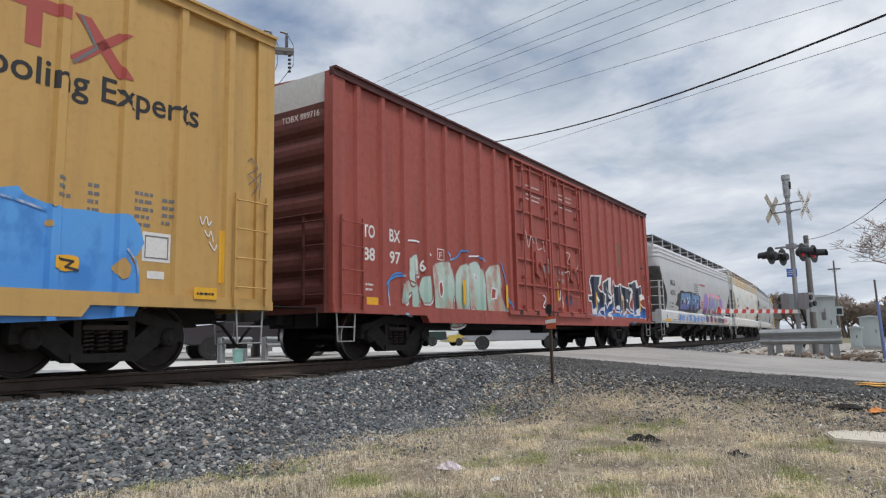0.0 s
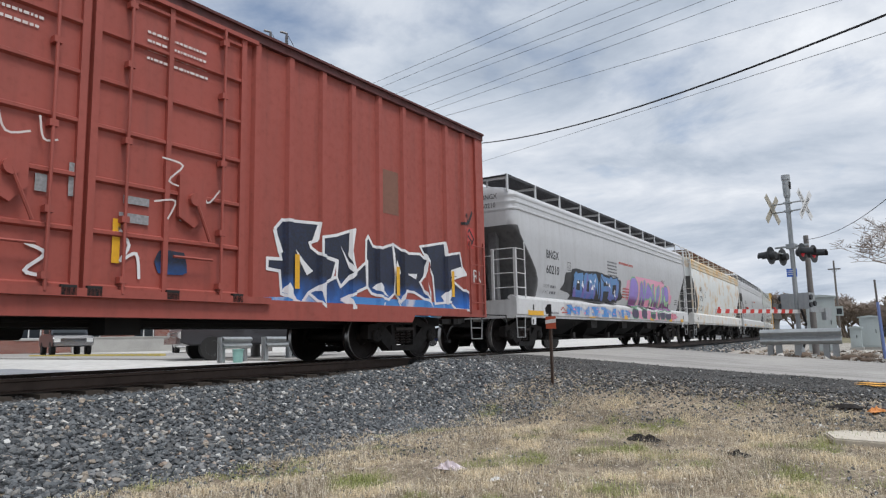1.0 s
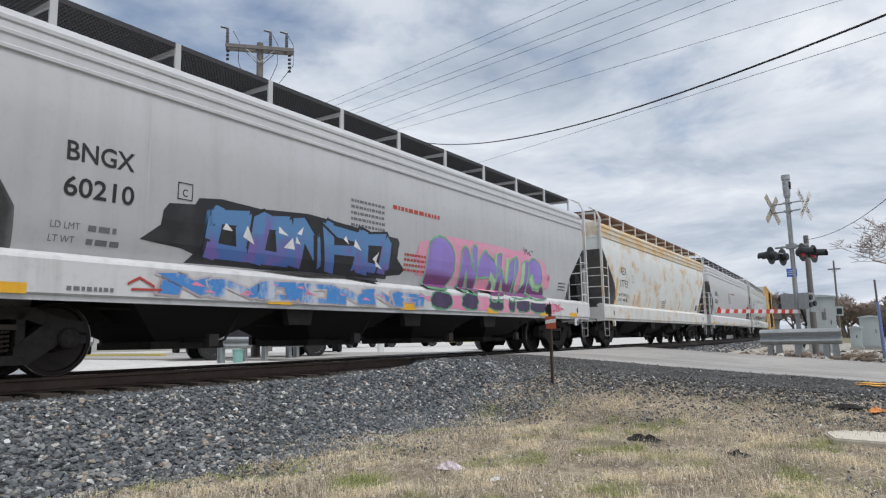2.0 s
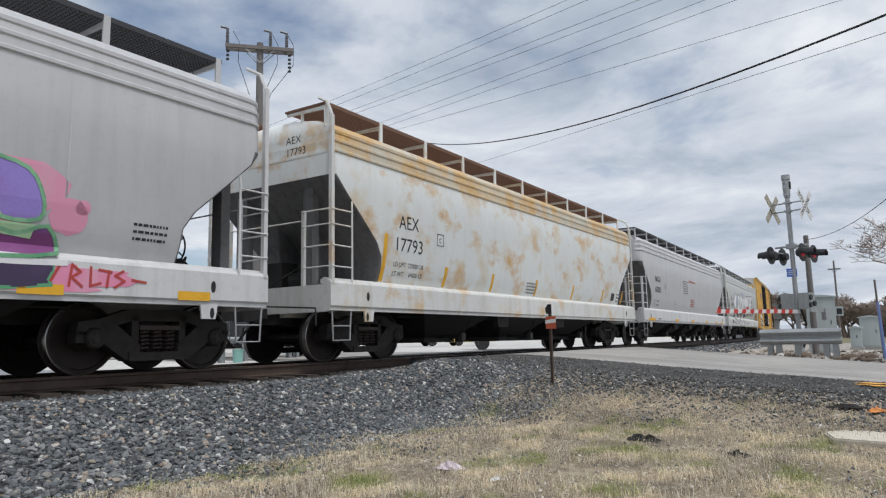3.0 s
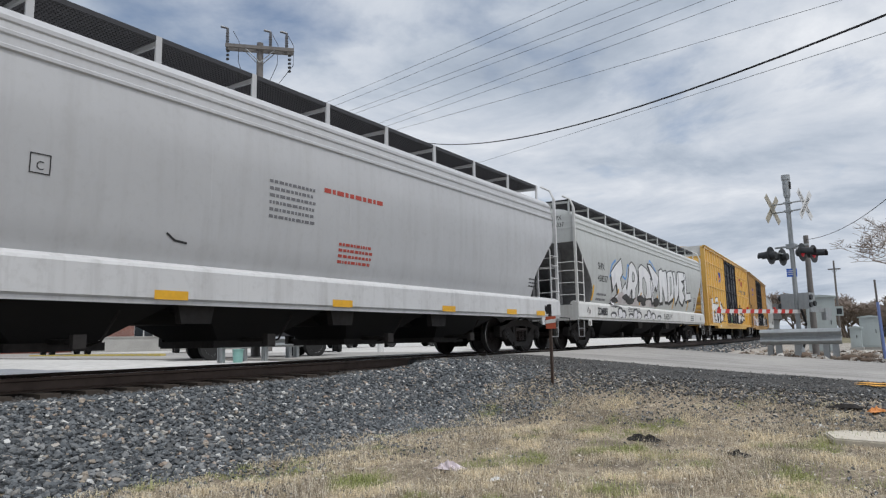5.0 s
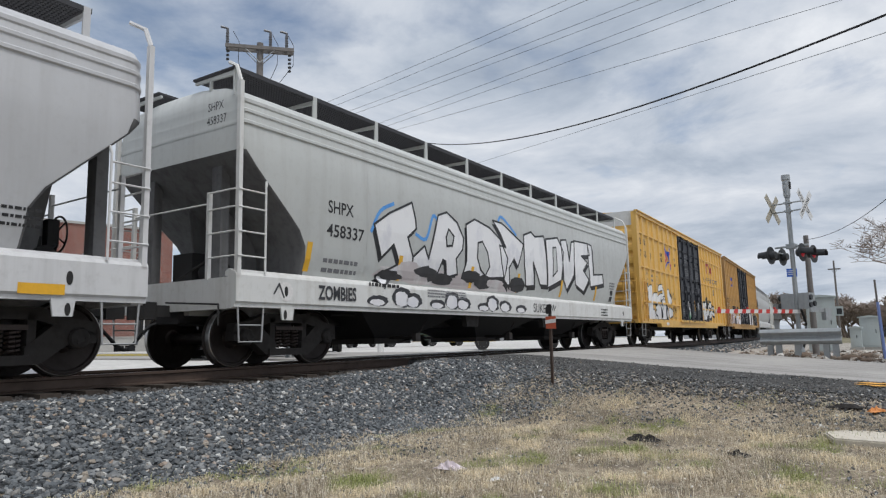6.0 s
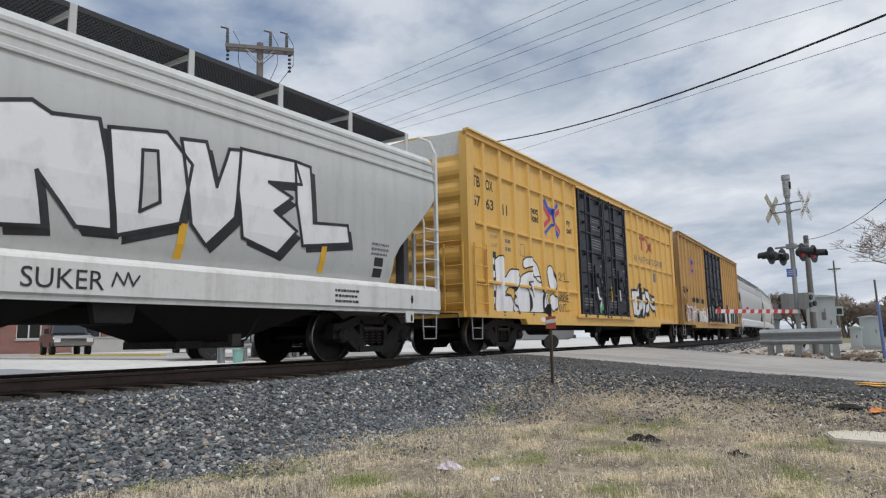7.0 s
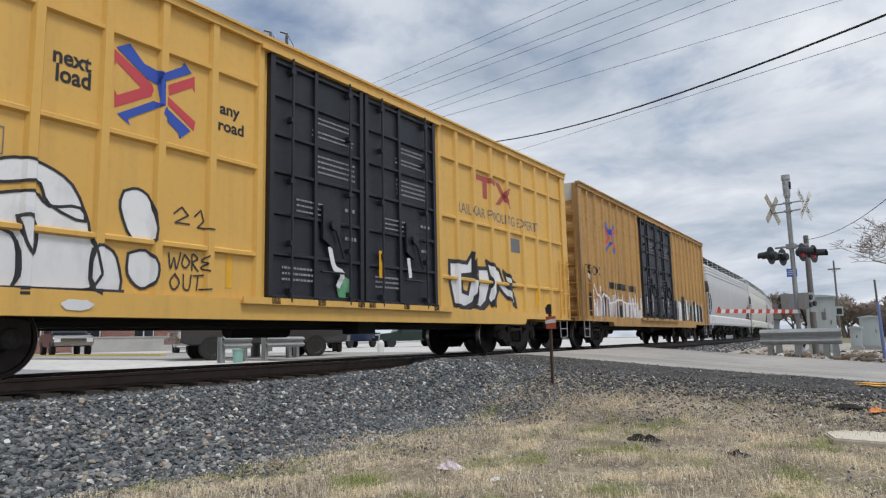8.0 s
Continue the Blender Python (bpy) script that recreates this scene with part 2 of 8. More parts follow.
M_ROAD = road_mat()
M_ASPHALT = rough_surface("dark_asphalt", [(0.3, (0.040, 0.040, 0.040)), (0.52, (0.085, 0.083, 0.080)), (0.66, (0.13, 0.127, 0.122)), (0.76, (0.22, 0.215, 0.21))], 26, 1.0, 0.92, 0.02, 0.8)
next(k for k in M_ASPHALT.node_tree.nodes if k.type == "BSDF_PRINCIPLED").inputs["Specular IOR Level"].default_value = 0.15
M_LOTGREY = rough_surface("grey_lot_asphalt", [(0.3, (0.22, 0.225, 0.24)), (0.7, (0.34, 0.35, 0.37))], 9, 0.2, 0.85, 0.01, 0.2)


def spaced(stops):
    out = []
    for (a, b, st) in stops:
        out += list(np.arange(a, b, st))
    return np.array(out + [stops[-1][1]], float)


def build_ground():
    xs = spaced([(-1500, -300, 150), (-300, -60, 30), (-60, -10, 5), (-10, 1, 1.0), (1, 14, 0.14), (14, 26, 0.4), (26, 60, 1.5), (60, 300, 12), (300, 1600, 130)])
    ys = spaced([(-1500, -200, 130), (-200, -40, 16), (-40, -4, 2), (-4, -1, 0.5), (-1, 8.2, 0.14), (8.2, 16, 0.4), (16, 60, 2.2), (60, 300, 12), (300, 1600, 130)])
    X, Y = np.meshgrid(xs, ys, indexing="ij")
    Z = ground_height(X, Y)
    near = (X > 0) & (X < 15) & (Y > -2) & (Y < 6.5)
    rng = np.random.RandomState(3)
    wob = rng.rand(*X.shape) - 0.5
    wob = (wob + np.roll(wob, 1, 0) + np.roll(wob, 1, 1) + np.roll(np.roll(wob, 1, 0), 1, 1)) / 2
    Z = Z + np.where(near, wob * 0.012 + 0.006 * np.sin(X * 1.7 + Y) * np.sin(Y * 2.1), 0)
    Z = Z - np.where((X > ROAD0 - 0.3) & (X < ROAD1 + 0.3) & (np.abs(side_of(X, Y)) < 60), 0.05, 0)
    nx, ny = X.shape
    verts = np.stack([X, Y, Z], -1).reshape(-1, 3)
    i = np.arange(nx * ny).reshape(nx, ny)
    quads = np.stack([i[:-1, :-1], i[1:, :-1], i[1:, 1:], i[:-1, 1:]], -1).reshape(-1, 4)
    me = bpy.data.meshes.new("ground")
    me.from_pydata(verts.tolist(), [], quads.tolist())
    cx, cy = (X[:-1, :-1] + X[1:, 1:]) / 2, (Y[:-1, :-1] + Y[1:, 1:]) / 2
    n = side_of(cx, cy)
    edge = 0.18 * np.sin(cx * 1.9) + 0.12 * np.sin(cx * 4.3 + 1)
    mi = np.zeros(cx.shape, int)
    mi[np.abs(n) < 3.75 + edge * 1.5] = 1
    mi[(n > 3.6) & (n < 70)] = 2
    mi[(n > 3.6) & (n < 4.9 + edge)] = 4
    mi[(n > 4.5) & (n < 13) & (cx < 9.5 - n * 0.1)] = 5
    mi[(cx > ROAD1) & (n < -2.2) & (n > -40) & (cx < 60)] = 3
    mi[(np.abs(cx) > 300) | (np.abs(cy) > 200)] = 4
    mi[(cx > 60) & (n < -2.2)] = 4
    me.polygons.foreach_set("material_index", mi.reshape(-1))
    for m in (M_SOIL, M_BED, M_LOT, M_GRAVEL, M_FIELD, M_LOTGREY):
        me.materials.append(m)
    me.polygons.foreach_set("use_smooth", [True] * len(me.polygons))
    return tagged(new("ground", me), "dry winter grass, ballast and pale gravel", "ground", kind="structure")


def strip(name, x0, x1, n0, n1, lift, material, label, wob=0.0, steps=60, thick=0.12):
    """A paved strip across the track, following the road's height."""
    bm = bmesh.new()
    rows = []
    for k in range(steps + 1):
        y = TRACK + n0 + (n1 - n0) * k / steps
        row = []
        for j in range(7):
            x = x0 + (x1 - x0) * j / 6
            if j == 0:
                x += wob * (math.sin(y * 1.3) + 0.6 * math.sin(y * 3.7 + 1) + 1.6 * noise.noise(Vector((y * 5.3, wob, 0))) + 0.9 * noise.noise(Vector((y * 17, wob, 3))))
            n = float(side_of(np.array(x), np.array(y)))
            z = float(road_height(np.array(n))) + lift - (0.075 if j == 0 and wob > 0.1 else 0) + (wob * 0.10 * noise.noise(Vector((x * 2.1, y * 2.1, 1))) if 0 < j < 6 else 0)
            row.append((x, y, z))
        rows.append(row)
    vt = [[bm.verts.new(p) for p in r] for r in rows]
    vb = [[bm.verts.new((p[0], p[1], p[2] - thick)) for p in r] for r in rows]
    for a in range(steps):
        for j in range(6):
            bm.faces.new((vt[a][j], vt[a][j + 1], vt[a + 1][j + 1], vt[a + 1][j]))
        bm.faces.new((vt[a][0], vt[a + 1][0], vb[a + 1][0], vb[a][0]))
        bm.faces.new((vt[a][6], vb[a][6], vb[a + 1][6], vt[a + 1][6]))
    ob = part(name, bm, material, smooth=True)
    return tagged(ob, label, "road", kind="structure")


build_ground()
strip("road", ROAD0, ROAD1, -60, -1.30, 0.012, M_ROAD, "pale worn concrete-grey road across the track", 0.095, 500)
strip("road", ROAD0, ROAD1, 1.30, 60, 0.012, M_ROAD, "pale worn concrete-grey road across the track", 0.06)
strip("pavement", 11.3, ROAD0 + 0.1, -60, -1.30, 0.004, M_ASPHALT, "dark broken asphalt shoulder along the road", 0.22, 700)
strip("road", 11.6, ROAD1, -0.62, 0.62, 0.008, M_ASPHALT, "asphalt crossing surface between the rails", 0.05, 8)

# ---- track ----
M_RAIL = paint("rusty_rail_steel", (0.075, 0.05, 0.038), 0.6, (0.03, 0.02, 0.015), 0.5, 0.0, 0.3, False)
M_RAILTOP = plain("polished_rail_head", (0.45, 0.45, 0.46), 0.3, 1.0)
M_TIE = plain("oiled_timber", (0.055, 0.042, 0.032), 0.85, 0.0, 0.3)


def build_rail(off):
    bm = bmesh.new()
    prof = [(-0.07, -0.172), (0.07, -0.172), (0.07, -0.160), (0.012, -0.140), (0.010, -0.045), (0.036, -0.036), (0.036, -0.004), (0.028, 0.0), (-0.028, 0.0), (-0.036, -0.004), (-0.036, -0.036), (-0.010, -0.045), (-0.012, -0.140), (-0.07, -0.160)]
    prev = None
    for k in range(-40, 171):
        s = k * 1.6
        ring = []
        for a, z in prof:
            x, y, th = along(s, off + a)
            ring.append(bm.verts.new((x, y, RAIL_Z + z)))
        if prev:
            for i in range(len(prof)):
                j = (i + 1) % len(prof)
                f = bm.faces.new((prev[i], prev[j], ring[j], ring[i]))
                f.material_index = 1 if i == 7 else 0
        prev = ring
    ob = part("rail", bm, [M_RAIL, M_RAILTOP])
    return ob


track = thing("railway_track", "rusty steel rails on dark timber ties in grey ballast", "railway track", kind="structure")
for off in (TRACK - 0.753, TRACK + 0.753):
    build_rail(off).parent = track


def build_ties():
    bm = bmesh.new()
    box(bm, -0.115, 0.115, -1.28, 1.28, -0.17, 0.0)
    first = part("tie", bm, M_TIE, track)
    first.matrix_basis = pose(*along(-6)[:2], RAIL_Z - 0.172)
    for k in range(1, 36):
        s = -6 + k * 0.53
        if s > 10.6:
            break
        x, y, th = along(s)
        o = new("tie", first.data)
        o.parent = track
        o.matrix_basis = pose(x, y, RAIL_Z - 0.172, 0, 0, math.degrees(th))


build_ties()


# ---- freight cars: common parts ----
# In a car's own space x runs along it from the leading end, -y is the side seen from the road, z is over the rails.
SPEED, SLOWING = 13.297, -0.0971
WHEEL_R = 0.457
CARS, WHEELS = [], []

M_IRON = paint("cast_iron_grime", (0.030, 0.026, 0.024), 0.75, (0.012, 0.010, 0.009), 0.5, 0.0, 0.2, False)
M_WHEEL = paint("dark_wheel_steel", (0.026, 0.019, 0.017), 0.6, (0.012, 0.009, 0.008), 0.5, 0.0, 0.4, False)
M_TREAD = plain("polished_wheel_rim", (0.42, 0.41, 0.40), 0.35, 1.0)
M_BLACK = plain("sooty_black_steel", (0.018, 0.017, 0.017), 0.8)
M_SPRING = plain("spring_steel", (0.06, 0.045, 0.04), 0.6, 0.4)
M_BLUECAP = plain("blue_bearing_cap", (0.05, 0.08, 0.25), 0.5)
M_HOSE = plain("rubber_hose", (0.015, 0.015, 0.016), 0.7)
M_RUNG = plain("galvanised_rung", (0.42, 0.42, 0.42), 0.5, 0.6)
M_SAFETY = plain("yellow_reflector", (0.75, 0.40, 0.02), 0.45)
M_INKBLACK = plain("black_lettering", (0.02, 0.02, 0.022), 0.6, 0, 0.2, 40)
M_INKWHITE = plain("white_lettering", (0.72, 0.70, 0.68), 0.6, 0, 0.15, 40)
M_INKDIM = plain("worn_pale_print", (0.30, 0.30, 0.31), 0.7, 0, 0.35, 25)
M_INKRED = plain("red_lettering", (0.42, 0.06, 0.04), 0.6)
M_INKGREY = plain("grey_lettering", (0.16, 0.16, 0.17), 0.6, 0, 0.2, 40)


def run_of(t):
    return SPEED * t + 0.5 * SLOWING * t * t


def make_wheelset():
    bm = bmesh.new()
    for sgn in (-1, 1):
        prof = [(0.09, 0.66), (0.12, 0.665), (0.15, 0.70), (0.36, 0.685), (0.385, 0.665), (0.478, 0.665), (0.484, 0.69), (0.458, 0.715), (0.455, 0.80), (0.445, 0.805), (0.40, 0.805), (0.385, 0.775), (0.17, 0.745), (0.13, 0.82), (0.09, 0.83)]
        lathe(bm, [(r, sgn * a) for r, a in prof], "y", 36)
    rod(bm, (0, -0.98, 0), (0, 0.98, 0), 0.085, 12)
    for f in bm.faces:
        c = f.calc_center_median()
        if 0.43 < math.hypot(c.x, c.z) < 0.47 and 0.71 < abs(c.y) < 0.81:
            f.material_index = 1
    ob = part("wheelset", bm, [M_WHEEL, M_TREAD], smooth=True)
    me = ob.data
    bpy.data.objects.remove(ob)
    return me


def make_side_frame():
    bm = bmesh.new()
    y0, y1 = -0.095, 0.095
    top = [(-1.12, 0.50), (-1.10, 0.66), (-0.82, 0.70), (-0.45, 0.83), (0.45, 0.83), (0.82, 0.70), (1.10, 0.66), (1.12, 0.50), (0.98, 0.50), (0.96, 0.585), (0.78, 0.56), (0.40, 0.68), (-0.40, 0.68), (-0.78, 0.56), (-0.96, 0.585), (-0.98, 0.50)]
    prism(bm, top, "y", y0, y1)
    for s in (-1, 1):
        prism(bm, [(s * 0.82, 0.62), (s * 0.62, 0.64), (s * 0.28, 0.36), (s * 0.28, 0.16), (s * 0.48, 0.18), (s * 0.82, 0.42)], "y", y0 - 0.01, y1 + 0.01)
        prism(bm, [(s * 0.30, 0.26), (s * 0.40, 0.26), (s * 0.40, 0.76), (s * 0.30, 0.76)], "y", y0, y1)
        prism(bm, [(s * 0.98, 0.40), (s * 1.12, 0.40), (s * 1.12, 0.54), (s * 0.98, 0.54)], "y", y0, y1)
        prism(bm, [(s * 0.66, 0.40), (s * 0.80, 0.40), (s * 0.80, 0.54), (s * 0.66, 0.54)], "y", y0, y1)
    prism(bm, [(-0.44, 0.16), (0.44, 0.16), (0.44, 0.27), (-0.44, 0.27)], "y", y0 - 0.04, y1 + 0.04)
    ob = part("side_frame", bm, M_IRON)
    me = ob.data
    bpy.data.objects.remove(ob)
    return me


def coil_mesh():
    bm = bmesh.new()
    for cx in (-0.19, 0.0, 0.19):
        for k in range(5):
            z = 0.29 + k * 0.052
            for j in range(8):
                a, b = 2 * math.pi * j / 8, 2 * math.pi * (j + 1) / 8
                rod(bm, (cx + 0.075 * math.cos(a), 0.075 * math.sin(a), z + 0.05 * j / 8), (cx + 0.075 * math.cos(b), 0.075 * math.sin(b), z + 0.05 * (j + 1) / 8), 0.017, 5)
    box(bm, -0.30, 0.30, -0.12, 0.12, 0.56, 0.62)
    ob = part("spring_pack", bm, M_SPRING)
    me = ob.data
    bpy.data.objects.remove(ob)
    return me


def cap_mesh(m):
    bm = bmesh.new()
    lathe(bm, [(0.13, 0.06), (0.13, -0.10), (0.11, -0.13), (0.05, -0.15)], "y", 14)
    for k in range(3):
        a = 2 * math.pi * k / 3
        rod(bm, (0.06 * math.cos(a), -0.13, 0.06 * math.sin(a)), (0.06 * math.cos(a), -0.16, 0.06 * math.sin(a)), 0.02, 6)
    ob = part("bearing", bm, m)
    me = ob.data
    bpy.data.objects.remove(ob)
    return me


ME_WHEEL, ME_FRAME, ME_COIL, ME_CAP = make_wheelset(), make_side_frame(), coil_mesh(), cap_mesh(M_IRON)
ME_CAPBLUE = cap_mesh(M_BLUECAP)


def bolster_mesh():
    bm = bmesh.new()
    box(bm, -0.20, 0.20, -0.95, 0.95, 0.50, 0.74)
    box(bm, -0.30, 0.30, -0.35, 0.35, 0.62, 0.84)
    for s in (-1, 1):
        box(bm, s * 0.44, s * 0.40, -0.80, 0.80, 0.34, 0.44)
        for y in (-0.75, 0.75):
            prism(bm, [(s * 0.42, 0.30), (s * 0.47, 0.30), (s * 0.49, 0.50), (s * 0.42, 0.56)], "y", y - 0.05, y + 0.05)
    rod(bm, (-0.5, 0.2, 0.42), (0.5, 0.2, 0.42), 0.02, 6)
    ob = part("bogie", bm, M_BLACK)
    me = ob.data
    bpy.data.objects.remove(ob)
    return me


ME_BOLSTER = bolster_mesh()


def child(name, me, parent, m=None, label=""):
    ob = new(name, me)
    ob.parent = parent
    if m is not None:
        ob.matrix_basis = m
    return tagged(ob, label)


def add_bogie(car, x, caps=ME_CAP):
    b = child("bogie", ME_BOLSTER, car, pose(x, 0, 0))
    for s in (-1, 1):
        child("side_frame", ME_FRAME, b, pose(0, s * 1.0, 0))
        child("spring_pack", ME_COIL, b, pose(0, s * 1.0, 0))
        w = child("wheelset", ME_WHEEL, b, pose(s * 0.889, 0, WHEEL_R))
        WHEELS.append((w, s * 0.889))
        for a in (-1, 1):
            child("bearing", caps if s > 0 else ME_CAP, b, pose(a * 0.889, s * 1.03, WHEEL_R, 0, 0, 0 if s < 0 else 180))
    return b


def coupler_mesh():
    """Leading end at x = 0, pointing to -x."""
    bm = bmesh.new()
    box(bm, -0.25, 0.9, -0.09, 0.09, 0.78, 0.96)
    prism(bm, [(-0.25, -0.10), (-0.30, -0.16), (-0.52, -0.20), (-0.60, -0.12), (-0.50, -0.06), (-0.46, 0.04), (-0.58, 0.10), (-0.56, 0.18), (-0.30, 0.15)], "z", 0.74, 1.0)
    box(bm, 0.0, 0.9, -0.28, 0.28, 0.68, 1.02)
    rod(bm, (-0.1, -0.1, 1.0), (-0.12, -1.35, 0.92), 0.014, 5)
    rod(bm, (-0.12, -1.35, 0.92), (-0.14, -1.38, 0.62), 0.014, 5)
    ob = part("coupler", bm, M_BLACK)
    me = ob.data
    bpy.data.objects.remove(ob)
    return me


def hose_mesh():
    bm = bmesh.new()
    pts = [(0.1, 0.28, 0.72), (-0.1, 0.28, 0.66), (-0.28, 0.25, 0.50), (-0.45, 0.18, 0.36), (-0.62, 0.08, 0.30), (-0.75, 0.0, 0.32)]
    bar_path(bm, pts, 0.026, 7)
    box(bm, -0.82, -0.72, -0.05, 0.05, 0.28, 0.36)
    ob = part("air_hose", bm, M_HOSE)
    me = ob.data
    bpy.data.objects.remove(ob)
    return me


ME_COUPLER, ME_HOSE = coupler_mesh(), hose_mesh()


def add_ends(car, L):
    for s in (-1, 1):
        turn = pose(s * L / 2, 0, 0, 0, 0, 0 if s < 0 else 180)
        child("coupler", ME_COUPLER, car, turn)
        child("air_hose", ME_HOSE, car, turn)


def stirrup_mesh():
    bm = bmesh.new()
    bar_path(bm, [(-0.24, 0, 0.50), (-0.21, 0, 0.0), (0.21, 0, 0.0), (0.24, 0, 0.50)], 0.016, 6)
    rod(bm, (-0.22, 0, 0.24), (0.22, 0, 0.24), 0.012, 6)
    ob = part("step", bm, M_RUNG)
    me = ob.data
    bpy.data.objects.remove(ob)
    return me


ME_STEP = stirrup_mesh()


def ladder(car, x, y, z0, rungs, gap, width, material, top=None, along_end=False, stiles=True, label=""):
    """A grab-iron ladder against a side (or, along_end, against an end)."""
    bm = bmesh.new()
    z1 = top if top else z0 + gap * (rungs - 1) + 0.1

    def at(a, d, z):
        return (x + d, y + a, z) if along_end else (x + a, y + d, z)
    if stiles:
        for a in (-width / 2, width / 2):
            p, q = at(a, 0, 0), at(a, 0, 0)
            box(bm, p[0] - 0.02, p[0] + 0.02, p[1] - 0.02, p[1] + 0.02, z0 - 0.25, z1)
    for k in range(rungs):
        z = z0 + gap * k
        rod(bm, at(-width / 2, -0.03, z), at(width / 2, -0.03, z), 0.012, 6)
    return part("ladder", bm, material, car, label)


# ---- painted letters and figures that follow a wall's relief ----
def drape(me, cuts, axis, height):
    """Cut a flat painted sheet at the wall's folds and lay it on them; height gives y for a place on the axis (0: x, 2: z)."""
    bm = bmesh.new()
    bm.from_mesh(me)
    no = (1, 0, 0) if axis == 0 else (0, 0, 1)
    lo = min((v.co[axis] for v in bm.verts), default=0)
    hi = max((v.co[axis] for v in bm.verts), default=0)
    for c in cuts:
        if lo < c < hi:
            co = (c, 0, 0) if axis == 0 else (0, 0, c)
            bmesh.ops.bisect_plane(bm, geom=bm.verts[:] + bm.edges[:] + bm.faces[:], plane_co=co, plane_no=no, dist=1e-5)
    for v in bm.verts:
        v.co.y = height(v.co[axis]) + v.co.y
    bm.to_mesh(me)
    bm.free()


class Wall:
    """The near side of a car, as a painter sees it: u from the leading end, z over the rails."""

    def __init__(self, car, L, cuts, axis, height):
        self.car, self.L, self.cuts, self.axis, self.height = car, L, cuts, axis, height

    def words(self, text, size, u, z, material, lift=0.004, name="lettering", spread=0.0, xscale=1.0, spacing=1.0, label="", shear=0.0, turn=0.0):
        cu = bpy.data.curves.new(name, "FONT")
        cu.body, cu.size, cu.offset, cu.space_character, cu.shear, cu.resolution_u = text, size, spread, spacing, shear, 2
        tmp = new(name, cu)
        me = bpy.data.meshes.new_from_object(tmp.evaluated_get(bpy.context.evaluated_depsgraph_get()))
        bpy.data.objects.remove(tmp)
        me.transform(pose(u - self.L / 2, 0, z, 90, -turn, 0) @ Matrix.Diagonal((xscale, 1, 1, 1)))
        return self._finish(me, name, material, lift, label)

    def fit(self, text, u0, u1, z0, z1, material, lift=0.004, name="lettering", bold=0.0, label="", turn=0.0):
        """Letters scaled to fill the field u0..u1, z0..z1."""
        cu = bpy.data.curves.new(name, "FONT")
        cu.body, cu.size, cu.offset, cu.resolution_u = text, 1.0, bold, 3
        tmp = new(name, cu)
        me = bpy.data.meshes.new_from_object(tmp.evaluated_get(bpy.context.evaluated_depsgraph_get()))
        bpy.data.objects.remove(tmp)
        co = np.array([v.co[:] for v in me.vertices])
        lo, hi = co.min(0), co.max(0)
        sx, sy = (u1 - u0) / (hi[0] - lo[0]), (z1 - z0) / (hi[1] - lo[1])
        cx, cz = (u0 + u1) / 2 - self.L / 2, (z0 + z1) / 2
        me.transform(pose(cx, 0, cz, 90, -turn, 0) @ Matrix.Diagonal((sx, sy, 0, 1)) @ Matrix.Translation((-(lo[0] + hi[0]) / 2, -(lo[1] + hi[1]) / 2, 0)))
        return self._finish(me, name, material, lift, label)

    def _finish(self, me, name, material, lift, label):
        drape(me, self.cuts, self.axis, self.height)
        me.transform(Matrix.Translation((0, -lift, 0)))
        me.materials.clear()
        me.materials.append(material)
        ob = new(name, me)
        ob.parent = self.car
        return tagged(ob, label)

    def sheet(self, polys, material, lift=0.004, name="graffiti", label=""):
        """polys: lists of (u, z)."""
        bm = bmesh.new()
        for p in polys:
            vs = [bm.verts.new((u - self.L / 2, 0, z)) for u, z in p]
            f = bm.faces.new(vs)
            f.normal_update()
            if f.normal.y > 0:
                f.normal_flip()
        bmesh.ops.triangulate(bm, faces=bm.faces[:])
        me = bpy.data.meshes.new(name)
        bm.to_mesh(me)
        bm.free()
        return self._finish(me, name, material, lift, label)

    def lines(self, paths, width, material, lift=0.006, name="graffiti", label="", closed=False):
        polys = []
        for p in paths:
            q = p + [p[0]] if closed else p
            for (a, b), (c, d) in zip(q, q[1:]):
                w = width / 2
                dx, dz = c - a, d - b
                n = math.hypot(dx, dz) or 1
                ex, ez = dx / n * w * 0.8, dz / n * w * 0.8
                nx, nz = -dz / n * w, dx / n * w
                polys.append([(a - ex + nx, b - ez + nz), (c + ex + nx, d + ez + nz), (c + ex - nx, d + ez - nz), (a - ex - nx, b - ez - nz)])
        bm = bmesh.new()
        me = bpy.data.meshes.new(name)
        for k, p in enumerate(polys):
            bm.faces.new([bm.verts.new((u - self.L / 2, -0.0004 * (k % 5), z)) for u, z in p])
        bm.to_mesh(me)
        bm.free()
        return self._finish(me, name, material, lift, label)

    def bars(self, u, z, width, rows, size, gap, material, name="lettering", seed=1, lift=0.004):
        """Small print that cannot be read: bars of its size."""
        rng = random.Random(seed)
        polys = []
        for r in range(rows):
            a = u
            while a < u + width - size:
                w = min(rng.uniform(0.7, 2.2) * size, u + width - a)
                polys.append([(a, z - r * gap), (a + w, z - r * gap), (a + w, z - r * gap + size), (a, z - r * gap + size)])
                a += w + size * 0.45
        return self.sheet(polys, material, lift, name)


def set_car(car, s0, s1, bogie):
    CARS.append((car, s0 + bogie, s1 - bogie))


def car_pose(a, b, t):
    xa, ya, _ = along(a - run_of(t))
    xb, yb, _ = along(b - run_of(t))
    return pose((xa + xb) / 2, (ya + yb) / 2, RAIL_Z, 0, 0, math.degrees(math.atan2(yb - ya, xb - xa)))


